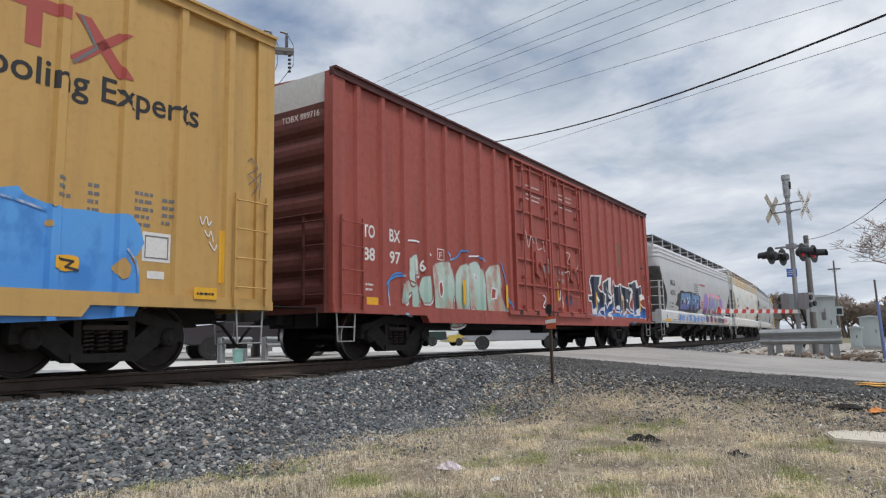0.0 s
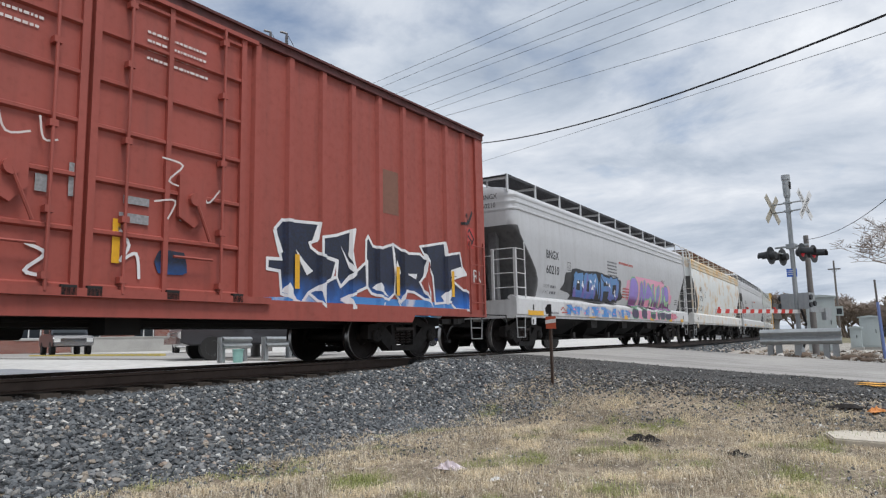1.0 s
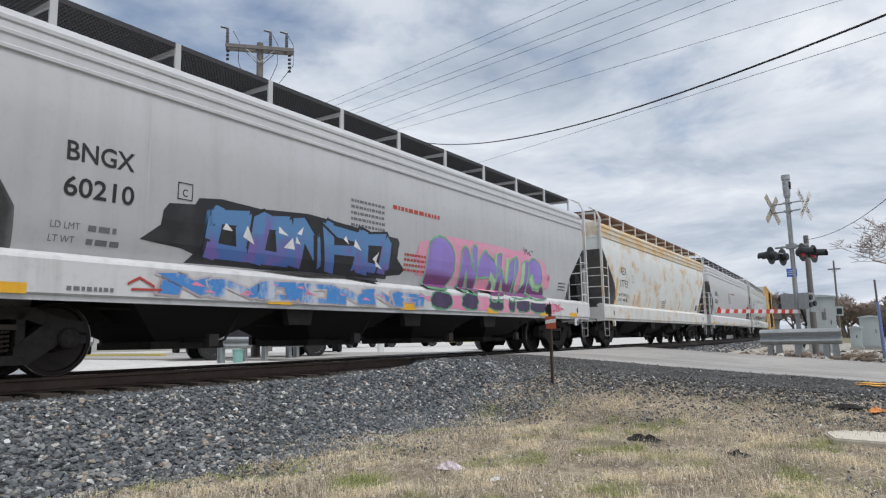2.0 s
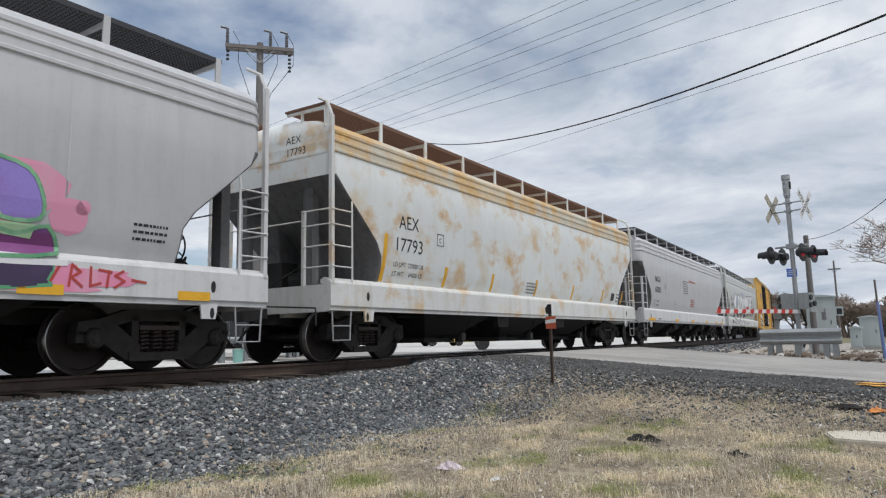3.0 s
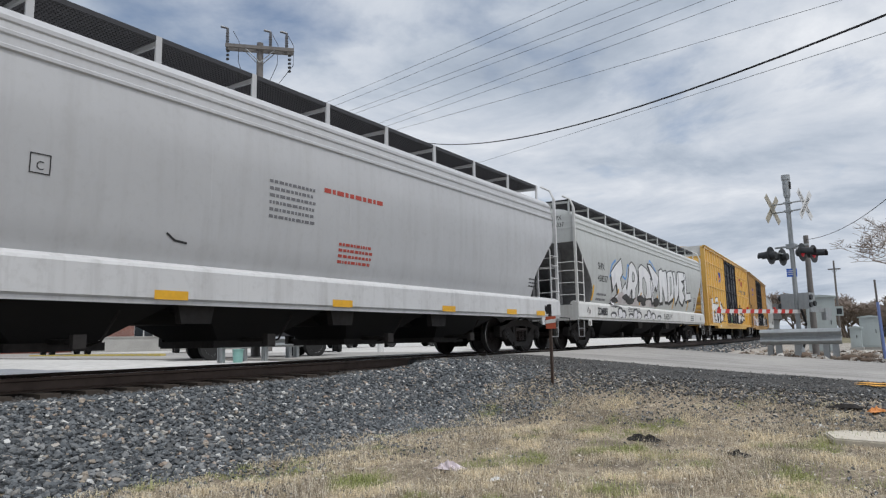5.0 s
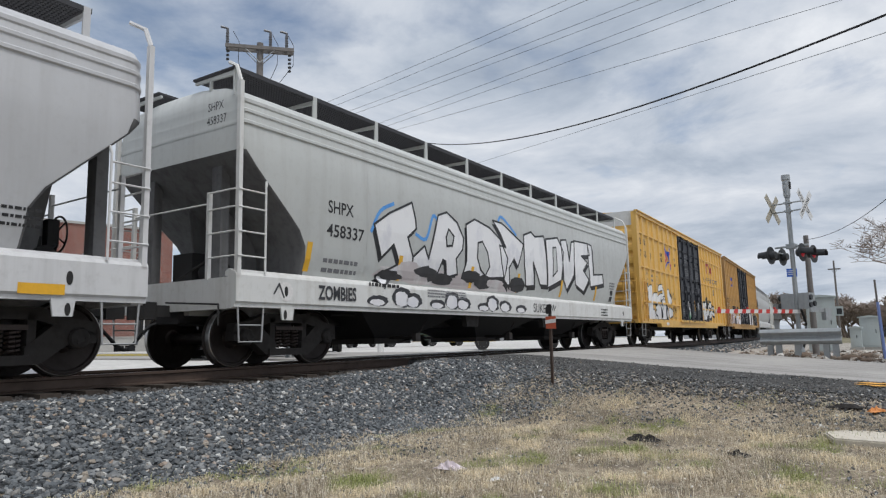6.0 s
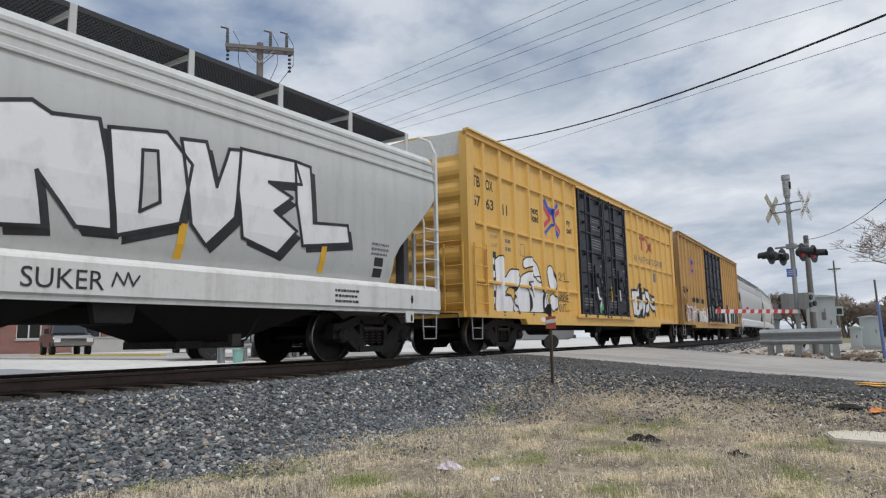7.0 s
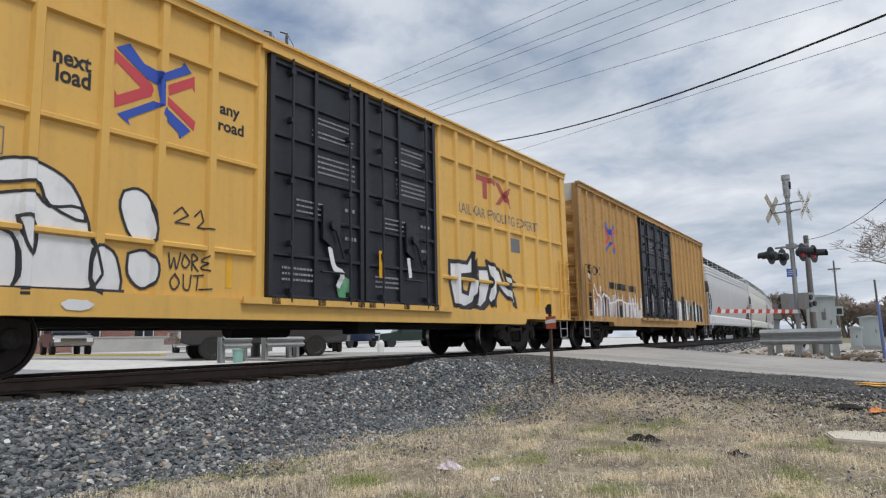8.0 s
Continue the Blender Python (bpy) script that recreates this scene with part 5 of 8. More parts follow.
    w.sheet([[(11.87, 2.1), (11.95, 2.07), (12.09, 1.76), (11.99, 1.72)],
        [(12.83, 2.27), (12.89, 2.28), (12.87, 2.04), (12.69, 1.95)],
        [(12.35, 1.84), (12.54, 1.66), (12.74, 1.51), (12.6, 1.43), (12.46, 1.63)],
        [(13.62, 2.27), (13.71, 2.3), (13.65, 1.97), (13.74, 1.6), (13.61, 1.87)],
        [(13.4, 2.0), (13.74, 1.58), (13.65, 1.56)],
        [(12.06, 1.15), (12.42, 0.99), (12.18, 1.29)],
        [(12.67, 1.18), (12.99, 1.34), (12.99, 0.96), (12.89, 1.19)],
        [(14.23, 1.31), (14.71, 1.17), (14.42, 1.42)],
        [(14.98, 1.89), (15.1, 1.63), (14.89, 1.56)],
        [(15.25, 1.64), (15.62, 1.66), (15.58, 1.55)],
        [(16.85, 1.83), (17.25, 1.93), (17.34, 1.74), (16.8, 1.68)],
        [(16.44, 1.25), (16.87, 1.47), (16.64, 1.08)],
        [(13.42, 1.05), (13.62, 1.12), (13.76, 0.94)],
        [(15.9, 1.51), (16.18, 1.0), (15.99, 1.17)]], S_WHITE, 0.0112, label="white sprayed highlights")
    w.sheet([bubble(11.75, 17.4, 0.80, 1.14, 8)], S_SKYBAND, 0.0042, label="pale blue sprayed field")
    w.lines([[(14.6, 1.05), (14.55, 0.85), (14.75, 0.72), (15.05, 0.75), (15.12, 0.95), (15.0, 1.1)]], 0.03, S_WHITE, 0.0125)
    for u, z in ((4.2, 1.1), (6.2, 1.1), (9.28, 1.36), (12.3, 1.2), (14.9, 1.2), (16.8, 1.25)):
        w.sheet([box_of(u, u + 0.10, z, z + 0.55)], M_SAFETY, 0.055, name="reflector")
    # chalk marks and notices on the doors
    paths = [[(7.3, 3.1), (7.45, 2.7), (7.6, 3.0), (7.75, 2.85)], [(7.9, 3.0), (8.0, 2.7), (8.25, 2.75)], [(8.35, 2.95), (8.4, 2.7), (8.55, 2.72)], [(9.9, 2.8), (10.2, 2.75), (10.0, 2.5), (10.35, 2.45)], [(10.5, 2.6), (10.6, 2.3), (10.8, 2.5)], [(9.8, 2.2), (10.1, 2.25), (10.0, 2.0)]]
    w.lines(curvy(paths), 0.024, S_CHALK, 0.10)
    w.sheet([box_of(8.35, 8.48, 2.1, 2.3), box_of(8.72, 8.78, 2.1, 2.5), box_of(9.4, 9.75, 2.12, 2.22), box_of(9.35, 9.75, 1.88, 2.0), box_of(10.2, 10.45, 2.0, 2.12)], M_INKDIM, 0.06, name="notice")
    w.lines(curvy([[(9.35, 1.8), (9.5, 1.6), (9.4, 1.4), (9.6, 1.5), (9.65, 1.2)], [(8.3, 1.5), (8.5, 1.4), (8.3, 1.2), (8.5, 1.15)]]), 0.04, S_WHITE, 0.055)
    w.bars(9.65, 4.45, 0.95, 4, 0.035, 0.12, S_CHALK, seed=11, lift=0.05)
    w.bars(7.5, 4.35, 0.85, 4, 0.035, 0.12, S_CHALK, seed=12, lift=0.05)
    w.sheet([bubble(9.85, 10.35, 1.25, 1.6, 7, 14)], S_NAVY, 0.05, name="graffiti")
    w.sheet([box_of(14.55, 15.05, 2.75, 3.6)], plain("faded_patch", (0.21, 0.10, 0.07), 0.7), 0.0035, name="patch")
    w.lines([[(17.42, 3.1), (17.6, 2.95), (17.75, 3.2)], [(17.3, 2.9), (17.5, 2.9)]], 0.06, S_DARK, 0.012)
    w.sheet([bubble(17.4, 17.85, 2.35, 2.85, 3, 16)], S_RED, 0.010)
    w.lines([[(17.45, 2.6), (17.62, 2.8), (17.8, 2.6), (17.62, 2.4)], [(17.5, 2.7), (17.75, 2.5)]], 0.04, S_DARK, 0.013, closed=True)
    w.fit("R", 17.75, 17.98, 1.62, 1.9, M_INKWHITE, 0.012)


# ---- 3 and 5: light grey hoppers ----
def grey_livery(w, L, number, seed):
    w.fit("BNGX", 1.93, 2.78, 2.52, 2.76, M_INKBLACK, bold=0.015)
    w.fit(number, 1.92, 2.80, 2.10, 2.34, M_INKBLACK, bold=0.015)
    w.fit("LD LMT", 1.82, 2.16, 1.72, 1.80, M_INKGREY)
    w.fit("LT WT", 1.82, 2.12, 1.56, 1.64, M_INKGREY)
    w.bars(2.26, 1.72, 0.42, 2, 0.07, 0.16, M_INKGREY, seed=seed)
    w.lines([[(3.42, 2.30), (3.64, 2.30), (3.64, 2.52), (3.42, 2.52)]], 0.014, M_INKBLACK, closed=True, name="lettering")
    w.fit("C", 3.49, 3.57, 2.34, 2.44, M_INKBLACK)
    w.bars(6.9, 2.82, 1.0, 6, 0.05, 0.11, M_INKGREY, seed=seed + 1)
    w.bars(8.1, 2.86, 1.6, 1, 0.08, 0.1, M_INKRED, seed=seed + 2)
    w.bars(8.5, 2.0, 0.9, 4, 0.05, 0.10, M_INKRED, seed=seed + 3)
    w.bars(15.75, 1.86, 0.5, 3, 0.035, 0.09, M_INKBLACK, seed=seed + 4)
    for u in (0.62, 5.0, 8.3, 11.6, 14.4, L - 1.5):
        w.sheet([box_of(u, u + (0.95 if u < 1 else 0.5), 0.94, 1.06)], M_SAFETY, 0.004, name="reflector")
    w.bars(2.0, 1.0, 0.6, 1, 0.05, 0.1, M_INKGREY, seed=seed + 5)
    # initials on the leading end plate
    lettering("BNGX", 0.19, w.car, pose(-L / 2 + 0.045, -0.66, 3.93, 90, 0, -90), M_INKBLACK, xscale=0.85)
    lettering(number, 0.19, w.car, pose(-L / 2 + 0.045, -0.66, 3.70, 90, 0, -90), M_INKBLACK, xscale=0.85)


def grey_graffiti_car():
    car, w, L = hopper(28.38, 46.5, C_GREY, C_GREYSILL, "light grey covered hopper car with blue and purple graffiti", C_DARKWALK, 1.42, caps=ME_CAPBLUE)
    grey_livery(w, L, "60210", 40)
    w.sheet([bubble(3.1, 8.6, 1.42, 2.42, 31)], S_DARK, 0.0035, label="dark sprayed cloud")
    wildstyle(w, 3.9, 8.0, 1.52, 2.38, 5, 33, S_CYAN, S_DARK, 0.045, S_WHITE, 0.006, "blue and violet sprayed letters", 0.3)
    w.sheet([bubble(8.9, 14.9, 1.45, 2.55, 35)], S_PINK, 0.0030, label="pink sprayed cloud")
    w.sheet([bubble(9.2, 15.8, 0.97, 1.32, 38)], S_PINK, 0.0030, label="pink sprayed cloud")
    for u, z, r in ((13.4, 2.52, 0.07), (14.95, 1.85, 0.22), (15.1, 1.98, 0.09), (13.62, 2.56, 0.05)):
        w.sheet([bubble(u - r, u + r, z - r, z + r, 5, 16, 1.0)], S_PINK, 0.0034, label="pink sprayed spot")
    first = [[(9.2, 1.42), (9.35, 2.35), (9.9, 2.5), (10.3, 2.2), (10.25, 1.7), (9.9, 1.42)], [(10.5, 1.42), (10.6, 2.3), (10.85, 2.35), (11.1, 1.9), (11.0, 2.4), (11.25, 2.4), (11.2, 1.42), (10.95, 1.42), (10.8, 1.85), (10.75, 1.42)]]
    shapes = first + [[(11.25, 1.96), (11.39, 2.23), (11.6, 2.4), (11.77, 2.31), (12.35, 2.0), (12.15, 1.76), (12.11, 1.27), (11.78, 1.25), (11.8, 1.55), (11.83, 1.78), (11.31, 1.74)],
        [(12.16, 2.33), (12.4, 2.38), (12.39, 2.06), (12.72, 1.69), (12.79, 2.19), (13.03, 2.34), (13.08, 2.24), (12.99, 1.34), (12.67, 1.31), (12.42, 1.76), (12.39, 1.29), (12.16, 1.27), (12.19, 1.73)],
        [(13.06, 2.31), (13.17, 2.4), (13.29, 2.16), (13.15, 1.78), (13.14, 1.56), (13.24, 1.49), (13.39, 1.55), (13.46, 1.82), (13.49, 2.23), (13.84, 2.33), (13.85, 1.94), (13.76, 1.47), (13.85, 1.41), (13.02, 1.34), (13.04, 1.84)],
        [(13.87, 2.29), (14.04, 2.42), (14.46, 2.34), (14.64, 2.04), (14.62, 1.79), (14.24, 1.77), (14.1, 1.96), (13.96, 1.97), (13.93, 1.79), (14.38, 1.61), (14.72, 1.72), (14.8, 1.41), (13.85, 1.41)]]
    piece(w, shapes, S_PURPLE, S_GREEN, 0.045, 0.0050, "purple sprayed letters with green outlines", rounded=True)
    w.sheet([[(11.88, 1.94), (12.15, 1.74), (12.13, 1.27), (11.97, 1.29), (12.0, 1.61), (11.85, 1.75)],
        [(12.04, 2.35), (12.16, 2.38), (12.18, 2.06), (12.05, 2.13)],
        [(12.6, 2.3), (12.76, 2.33), (12.72, 1.69), (12.58, 1.88)],
        [(12.46, 1.6), (12.64, 1.31), (12.43, 1.31)],
        [(13.45, 2.22), (13.65, 2.28), (13.63, 1.76), (13.36, 1.51), (13.42, 1.81)],
        [(13.92, 1.87), (14.1, 2.01), (14.24, 1.79), (14.15, 1.62)],
        [(14.18, 1.73), (14.59, 1.72), (14.56, 1.56), (14.15, 1.6)],
        [(13.81, 1.52), (14.16, 1.47), (14.19, 1.37), (13.79, 1.36)]], S_PALEGREEN, 0.0112, label="pale green cast sides of the letters")
    for u0, u1 in ((9.3, 10.1), (10.5, 11.2), (11.7, 12.4), (12.65, 13.0), (13.05, 13.8), (13.85, 14.8)):
        field = bubble(u0, u1, 1.0, 1.36, int(u0 * 10), 20, 0.7)
        w.sheet([field], S_DARKPURPLE, 0.0045, label="dark purple foot of a sprayed letter")
        w.lines([field], 0.04, S_GREEN, 0.0040, closed=True)
    w.lines(curvy([[(11.6, 1.34), (12.0, 1.31), (12.5, 1.33), (13.0, 1.30), (13.6, 1.33), (14.2, 1.29), (14.9, 1.31)]]), 0.07, S_WHITE, 0.0075, label="bare white line of dripping paint")
    w.lines(curvy([[(13.56, 2.68), (13.62, 2.5), (13.72, 2.64), (13.60, 2.58)], [(13.74, 2.62), (13.78, 2.5), (13.86, 2.58)], [(13.9, 2.6), (13.88, 2.5), (14.0, 2.52)], [(13.98, 2.62), (14.12, 2.6)]]), 0.018, S_DARK, 0.008)
    wildstyle(w, 3.2, 9.0, 0.99, 1.30, 7, 36, S_SKYBAND, S_MAUVE, 0.03, S_PINK, 0.005, "blue and pink sprayed band", 0.2)
    w.lines([[(14.75, 1.1), (14.85, 1.3)], [(14.95, 1.05), (14.98, 1.3), (15.08, 1.22), (14.98, 1.15), (15.1, 1.05)], [(15.2, 1.28), (15.2, 1.06), (15.32, 1.1)], [(15.3, 1.26), (15.45, 1.24)], [(15.42, 1.25), (15.4, 1.06)], [(15.6, 1.26), (15.5, 1.2), (15.62, 1.14), (15.5, 1.06)], [(15.72, 1.16), (15.9, 1.14)]], 0.03, S_RED, 0.008)
    w.lines([[(2.75, 1.12), (2.9, 1.2), (3.1, 1.1)], [(2.8, 1.05), (3.2, 1.06)]], 0.03, S_RED, 0.008)


def grey_car(s0=65.35, s1=83.1, number="60205"):
    car, w, L = hopper(s0, s1, C_GREY, C_GREYSILL, "plain light grey covered hopper car with pale sills", C_DARKWALK, 1.45)
    grey_livery(w, L, number, 60)
    w.lines([[(5.2, 1.82), (5.32, 1.74), (5.5, 1.72)]], 0.03, M_INKBLACK)


# ---- 4: rusting white hopper ----
def white_car():
    car, w, L = hopper(47.85, 64.2, C_CREAM, C_CREAMSILL, "cream white covered hopper car streaked with orange rust", C_RUSTWALK, 1.55, corner=0.12, tall_front=True, roof_coat=C_RUSTROOF, bays=3)
    o = -0.55
    w.fit("AEX", 2.46 + o, 3.12 + o, 2.50, 2.76, M_INKBLACK)
    w.fit("17793", 2.40 + o, 3.26 + o, 2.06, 2.32, M_INKBLACK)
    w.fit("LD LMT  220000 LB", 2.34 + o, 3.32 + o, 1.76, 1.85, M_INKBLACK)
    w.fit("LT WT     64000 LB", 2.34 + o, 3.32 + o, 1.58, 1.67, M_INKBLACK)
    w.lines([[(3.78 + o, 2.30), (4.02 + o, 2.30), (4.02 + o, 2.54), (3.78 + o, 2.54)]], 0.014, M_INKBLACK, closed=True, name="lettering")
    w.fit("C", 3.86 + o, 3.94 + o, 2.36, 2.46, M_INKBLACK)
    for u in (1.42, 3.55, 5.6, 8.0, 10.5, 13.0, 14.9):
        z1 = 2.35 if u < 2 else 1.88
        w.sheet([[(u, 1.46), (u + 0.11, 1.46), (u + 0.15, z1), (u + 0.04, z1)]], M_SAFETY, 0.004, name="reflector")
    w.bars(7.5, 1.75, 0.6, 4, 0.04, 0.08, M_INKGREY, seed=73)
    w.sheet([box_of(13.9, 14.2, 1.55, 1.80)], M_INKBLACK, name="placard")
    w.bars(14.4, 1.75, 0.5, 3, 0.05, 0.11, M_INKGREY, seed=74)
    lettering("AEX", 0.2, car, pose(-L / 2 + 0.045, -0.45, 3.90, 90, 0, -90), M_INKBLACK)
    lettering("17793", 0.2, car, pose(-L / 2 + 0.045, -0.45, 3.68, 90, 0, -90), M_INKBLACK)


# ---- 6: pale hopper with big letters ----
def lettered_car():
    car, w, L = hopper(84.45, 102.4, C_PALE, C_WHITE, "pale grey covered hopper car with huge white and black graffiti letters", C_DARKWALK, 1.5, corner=0.12, tall_front=True, bays=3)
    w.fit("SHPX", 1.90, 2.55, 2.52, 2.74, M_INKBLACK, bold=0.015)
    w.fit("458337", 1.88, 2.85, 2.12, 2.34, M_INKBLACK, bold=0.015)
    w.bars(1.85, 1.68, 0.9, 2, 0.07, 0.16, M_INKGREY, seed=81)
    lettering("SHPX", 0.19, car, pose(-L / 2 + 0.045, -0.80, 3.92, 90, 0, -90), M_INKBLACK, xscale=0.8)
    lettering("458337", 0.19, car, pose(-L / 2 + 0.045, -0.78, 3.70, 90, 0, -90), M_INKBLACK, xscale=0.8)
    w.sheet([bubble(3.3, 9.2, 1.46, 1.80, 83)], S_MAUVE, 0.0034, label="mauve sprayed cloud")
    w.lines(curvy([[(3.05, 2.35), (3.3, 2.75), (3.7, 2.95)], [(4.45, 2.45), (4.8, 2.4), (5.05, 2.9), (5.25, 2.8)], [(7.9, 3.2), (8.1, 3.3), (8.8, 2.95)]]), 0.07, S_BLUE, 0.004)
    shapes = [[(3.12, 2.48), (3.59, 2.76), (4.3, 3.07), (4.42, 2.76), (4.45, 2.56), (4.17, 2.36), (4.37, 1.99), (4.35, 1.74), (3.92, 1.65), (3.41, 1.33), (3.28, 1.55), (3.94, 1.82), (3.73, 2.17), (3.37, 1.88)],
        [(4.75, 2.25), (4.91, 2.0), (5.24, 2.95), (5.57, 3.06), (5.99, 2.89), (6.25, 2.57), (6.21, 2.32), (5.96, 2.09), (6.06, 1.76), (5.64, 1.67), (5.55, 2.0), (5.44, 2.03), (5.25, 1.67), (5.06, 1.62), (4.93, 1.84), (4.37, 1.74), (4.37, 1.99)],
        [(6.36, 2.9), (6.75, 3.07), (7.42, 2.96), (7.92, 2.76), (8.33, 2.3), (8.22, 1.83), (6.58, 1.7), (6.28, 1.77), (6.4, 2.09)],
        [(7.6, 3.16), (8.06, 3.15), (9.21, 2.75), (8.89, 2.14), (8.67, 2.33), (8.42, 2.08), (8.55, 1.57), (8.22, 1.77), (8.04, 2.15), (7.92, 2.59), (8.24, 2.57), (7.96, 2.88)],
        [(9.22, 3.0), (9.67, 3.13), (9.89, 3.03), (10.45, 3.11), (10.56, 2.67), (10.71, 1.77), (10.26, 1.76), (9.77, 2.33), (9.9, 1.72), (9.41, 1.68), (9.25, 2.27)],
        [(10.57, 3.04), (11.37, 3.17), (11.77, 2.8), (11.63, 1.97), (10.76, 1.71), (10.66, 2.28)],
        [(11.59, 3.13), (11.99, 3.18), (12.18, 2.57), (12.38, 3.16), (12.59, 3.19), (12.52, 2.17), (12.07, 1.72), (11.8, 1.98)],
        [(12.59, 3.22), (13.67, 3.25), (13.81, 2.89), (13.13, 2.81), (13.62, 2.64), (13.26, 2.38), (13.74, 2.12), (13.37, 1.72), (12.68, 1.9), (12.55, 2.61)],
        [(13.67, 3.25), (14.01, 3.22), (14.1, 2.3), (14.92, 2.36), (15.0, 2.05), (13.89, 1.9), (13.71, 2.57)]]
    piece(w, shapes[:4], S_WHITE, S_DARK, 0.045, 0.0050, "huge white sprayed letters with black edges", S_DARK, (-0.06, -0.09))
    piece(w, shapes[4:], S_SILVER, S_DARK, 0.05, 0.0050, "huge silver sprayed letters with black edges", S_DARK, (0.10, -0.10))
    holes = [[(5.64, 2.7), (5.85, 2.57), (5.78, 2.36), (5.57, 2.33), (5.54, 2.52)],
        [(6.88, 2.54), (7.08, 2.59), (7.33, 2.35), (7.44, 2.04), (7.27, 1.81), (7.03, 1.94), (6.87, 2.19)],
        [(11.03, 2.85), (11.24, 2.88), (11.31, 2.21), (11.04, 2.05)]]
    w.sheet(holes, C_PALE, 0.0105)
    w.lines(holes, 0.045, S_DARK, 0.0112, closed=True)
    blobs = [bubble(3.3 + 0.58 * k, 4.15 + 0.58 * k, 1.50 + 0.06 * (k % 3), 1.68 + 0.07 * (k * 7 % 4), 90 + k, 22, 0.95) for k in range(10)]
    for k, b in enumerate(blobs):
        w.sheet([b], (S_DARK, S_MAUVE, S_DARK)[k % 3], 0.0112 + 0.0003 * (k % 4), label="black and mauve sprayed clouds")
    for k in range(10):
        a = 2.9 + 0.62 * k + 0.16 * math.sin(k * 2.3)
        w.sheet([bubble(a, a + 0.62, 0.98, 1.18 + 0.09 * (k * 5 % 3), 120 + k, 22, 0.95)], S_DARK, 0.0036, label="black sprayed scallops")
        w.sheet([bubble(a + 0.08, a + 0.50, 0.99, 1.11 + 0.09 * (k * 5 % 3), 140 + k, 22, 0.95)], S_WHITE, 0.0056, label="white sprayed scallops")
    for u in (1.42, 3.9, 6.6, 8.9, 11.6, 14.3):
        w.sheet([[(u, 1.5), (u + 0.12, 1.5), (u + 0.15, 1.98), (u + 0.03, 1.98)]], S_ORANGE, 0.0095, name="reflector")
    w.fit("SUKER", 9.66, 10.6, 1.02, 1.25, S_DARK, 0.004, "graffiti")
    w.lines([[(10.7, 1.08), (10.75, 1.24), (10.85, 1.1), (10.9, 1.25), (10.97, 1.1), (11.05, 1.22)]], 0.025, S_DARK)
    w.bars(4.8, 1.34, 1.5, 3, 0.03, 0.06, M_INKGREY, seed=82)
    w.bars(2.95, 1.34, 0.95, 1, 0.06, 0.1, M_INKBLACK, seed=91)
    w.sheet([box_of(15.7, 15.95, 1.72, 1.88), box_of(15.7, 15.95, 1.52, 1.68)], M_INKBLACK, name="placard")
    w.bars(15.6, 2.1, 0.5, 3, 0.04, 0.09, M_INKGREY, seed=84)
    w.bars(14.6, 1.2, 0.6, 3, 0.04, 0.09, M_INKBLACK, seed=85)
    w.sheet([[(0.95 + 0.15 * math.cos(a), 1.14 + 0.15 * math.sin(a)) for a in [2 * math.pi * k / 16 for k in range(16)]]], M_INKWHITE, 0.003, name="placard")
    w.fit("ZOMBIES", 1.65, 2.6, 1.04, 1.28, S_DARK, 0.008, "graffiti", 0.03)
    w.lines([[(0.7, 1.1), (0.8, 1.25), (0.9, 1.05)]], 0.03, S_DARK)


def arrow_emblem(wall, shift=0.0):
    """Crossed arrows in red and blue."""
    reds = [[(4.16, 4.08), (4.7, 3.77), (4.72, 3.7), (4.69, 3.61), (4.19, 3.32), (4.18, 3.55), (4.22, 3.49), (4.54, 3.68), (4.19, 3.92), (4.17, 3.85)],
        [(4.93, 3.84), (5.34, 4.09), (5.35, 3.85), (5.31, 3.92), (4.95, 3.7)],
        [(4.93, 3.68), (5.37, 3.44), (5.35, 3.3), (4.92, 3.58)]]
    blues = [[(4.18, 4.11), (4.36, 4.22), (4.57, 4.02), (4.84, 3.97), (4.78, 3.79), (4.61, 3.83)],
        [(4.77, 3.96), (4.85, 3.96), (4.86, 3.52), (4.79, 3.48), (4.76, 3.79)],
        [(4.23, 3.25), (4.73, 3.56), (4.84, 3.51), (4.37, 3.22), (4.41, 3.14)],
        [(4.84, 3.97), (5.14, 4.17), (5.16, 4.24), (5.29, 4.12), (4.84, 3.85)],
        [(4.86, 3.49), (4.91, 3.52), (5.3, 3.29), (5.13, 3.14), (5.11, 3.21), (4.84, 3.4)]]
    wall.sheet([[(u + shift, z) for u, z in p] for p in reds], S_EMBLEMRED, 0.005, name="emblem")
    wall.sheet([[(u + shift, z) for u, z in p] for p in blues], S_LOGOBLUE, 0.008, name="emblem")


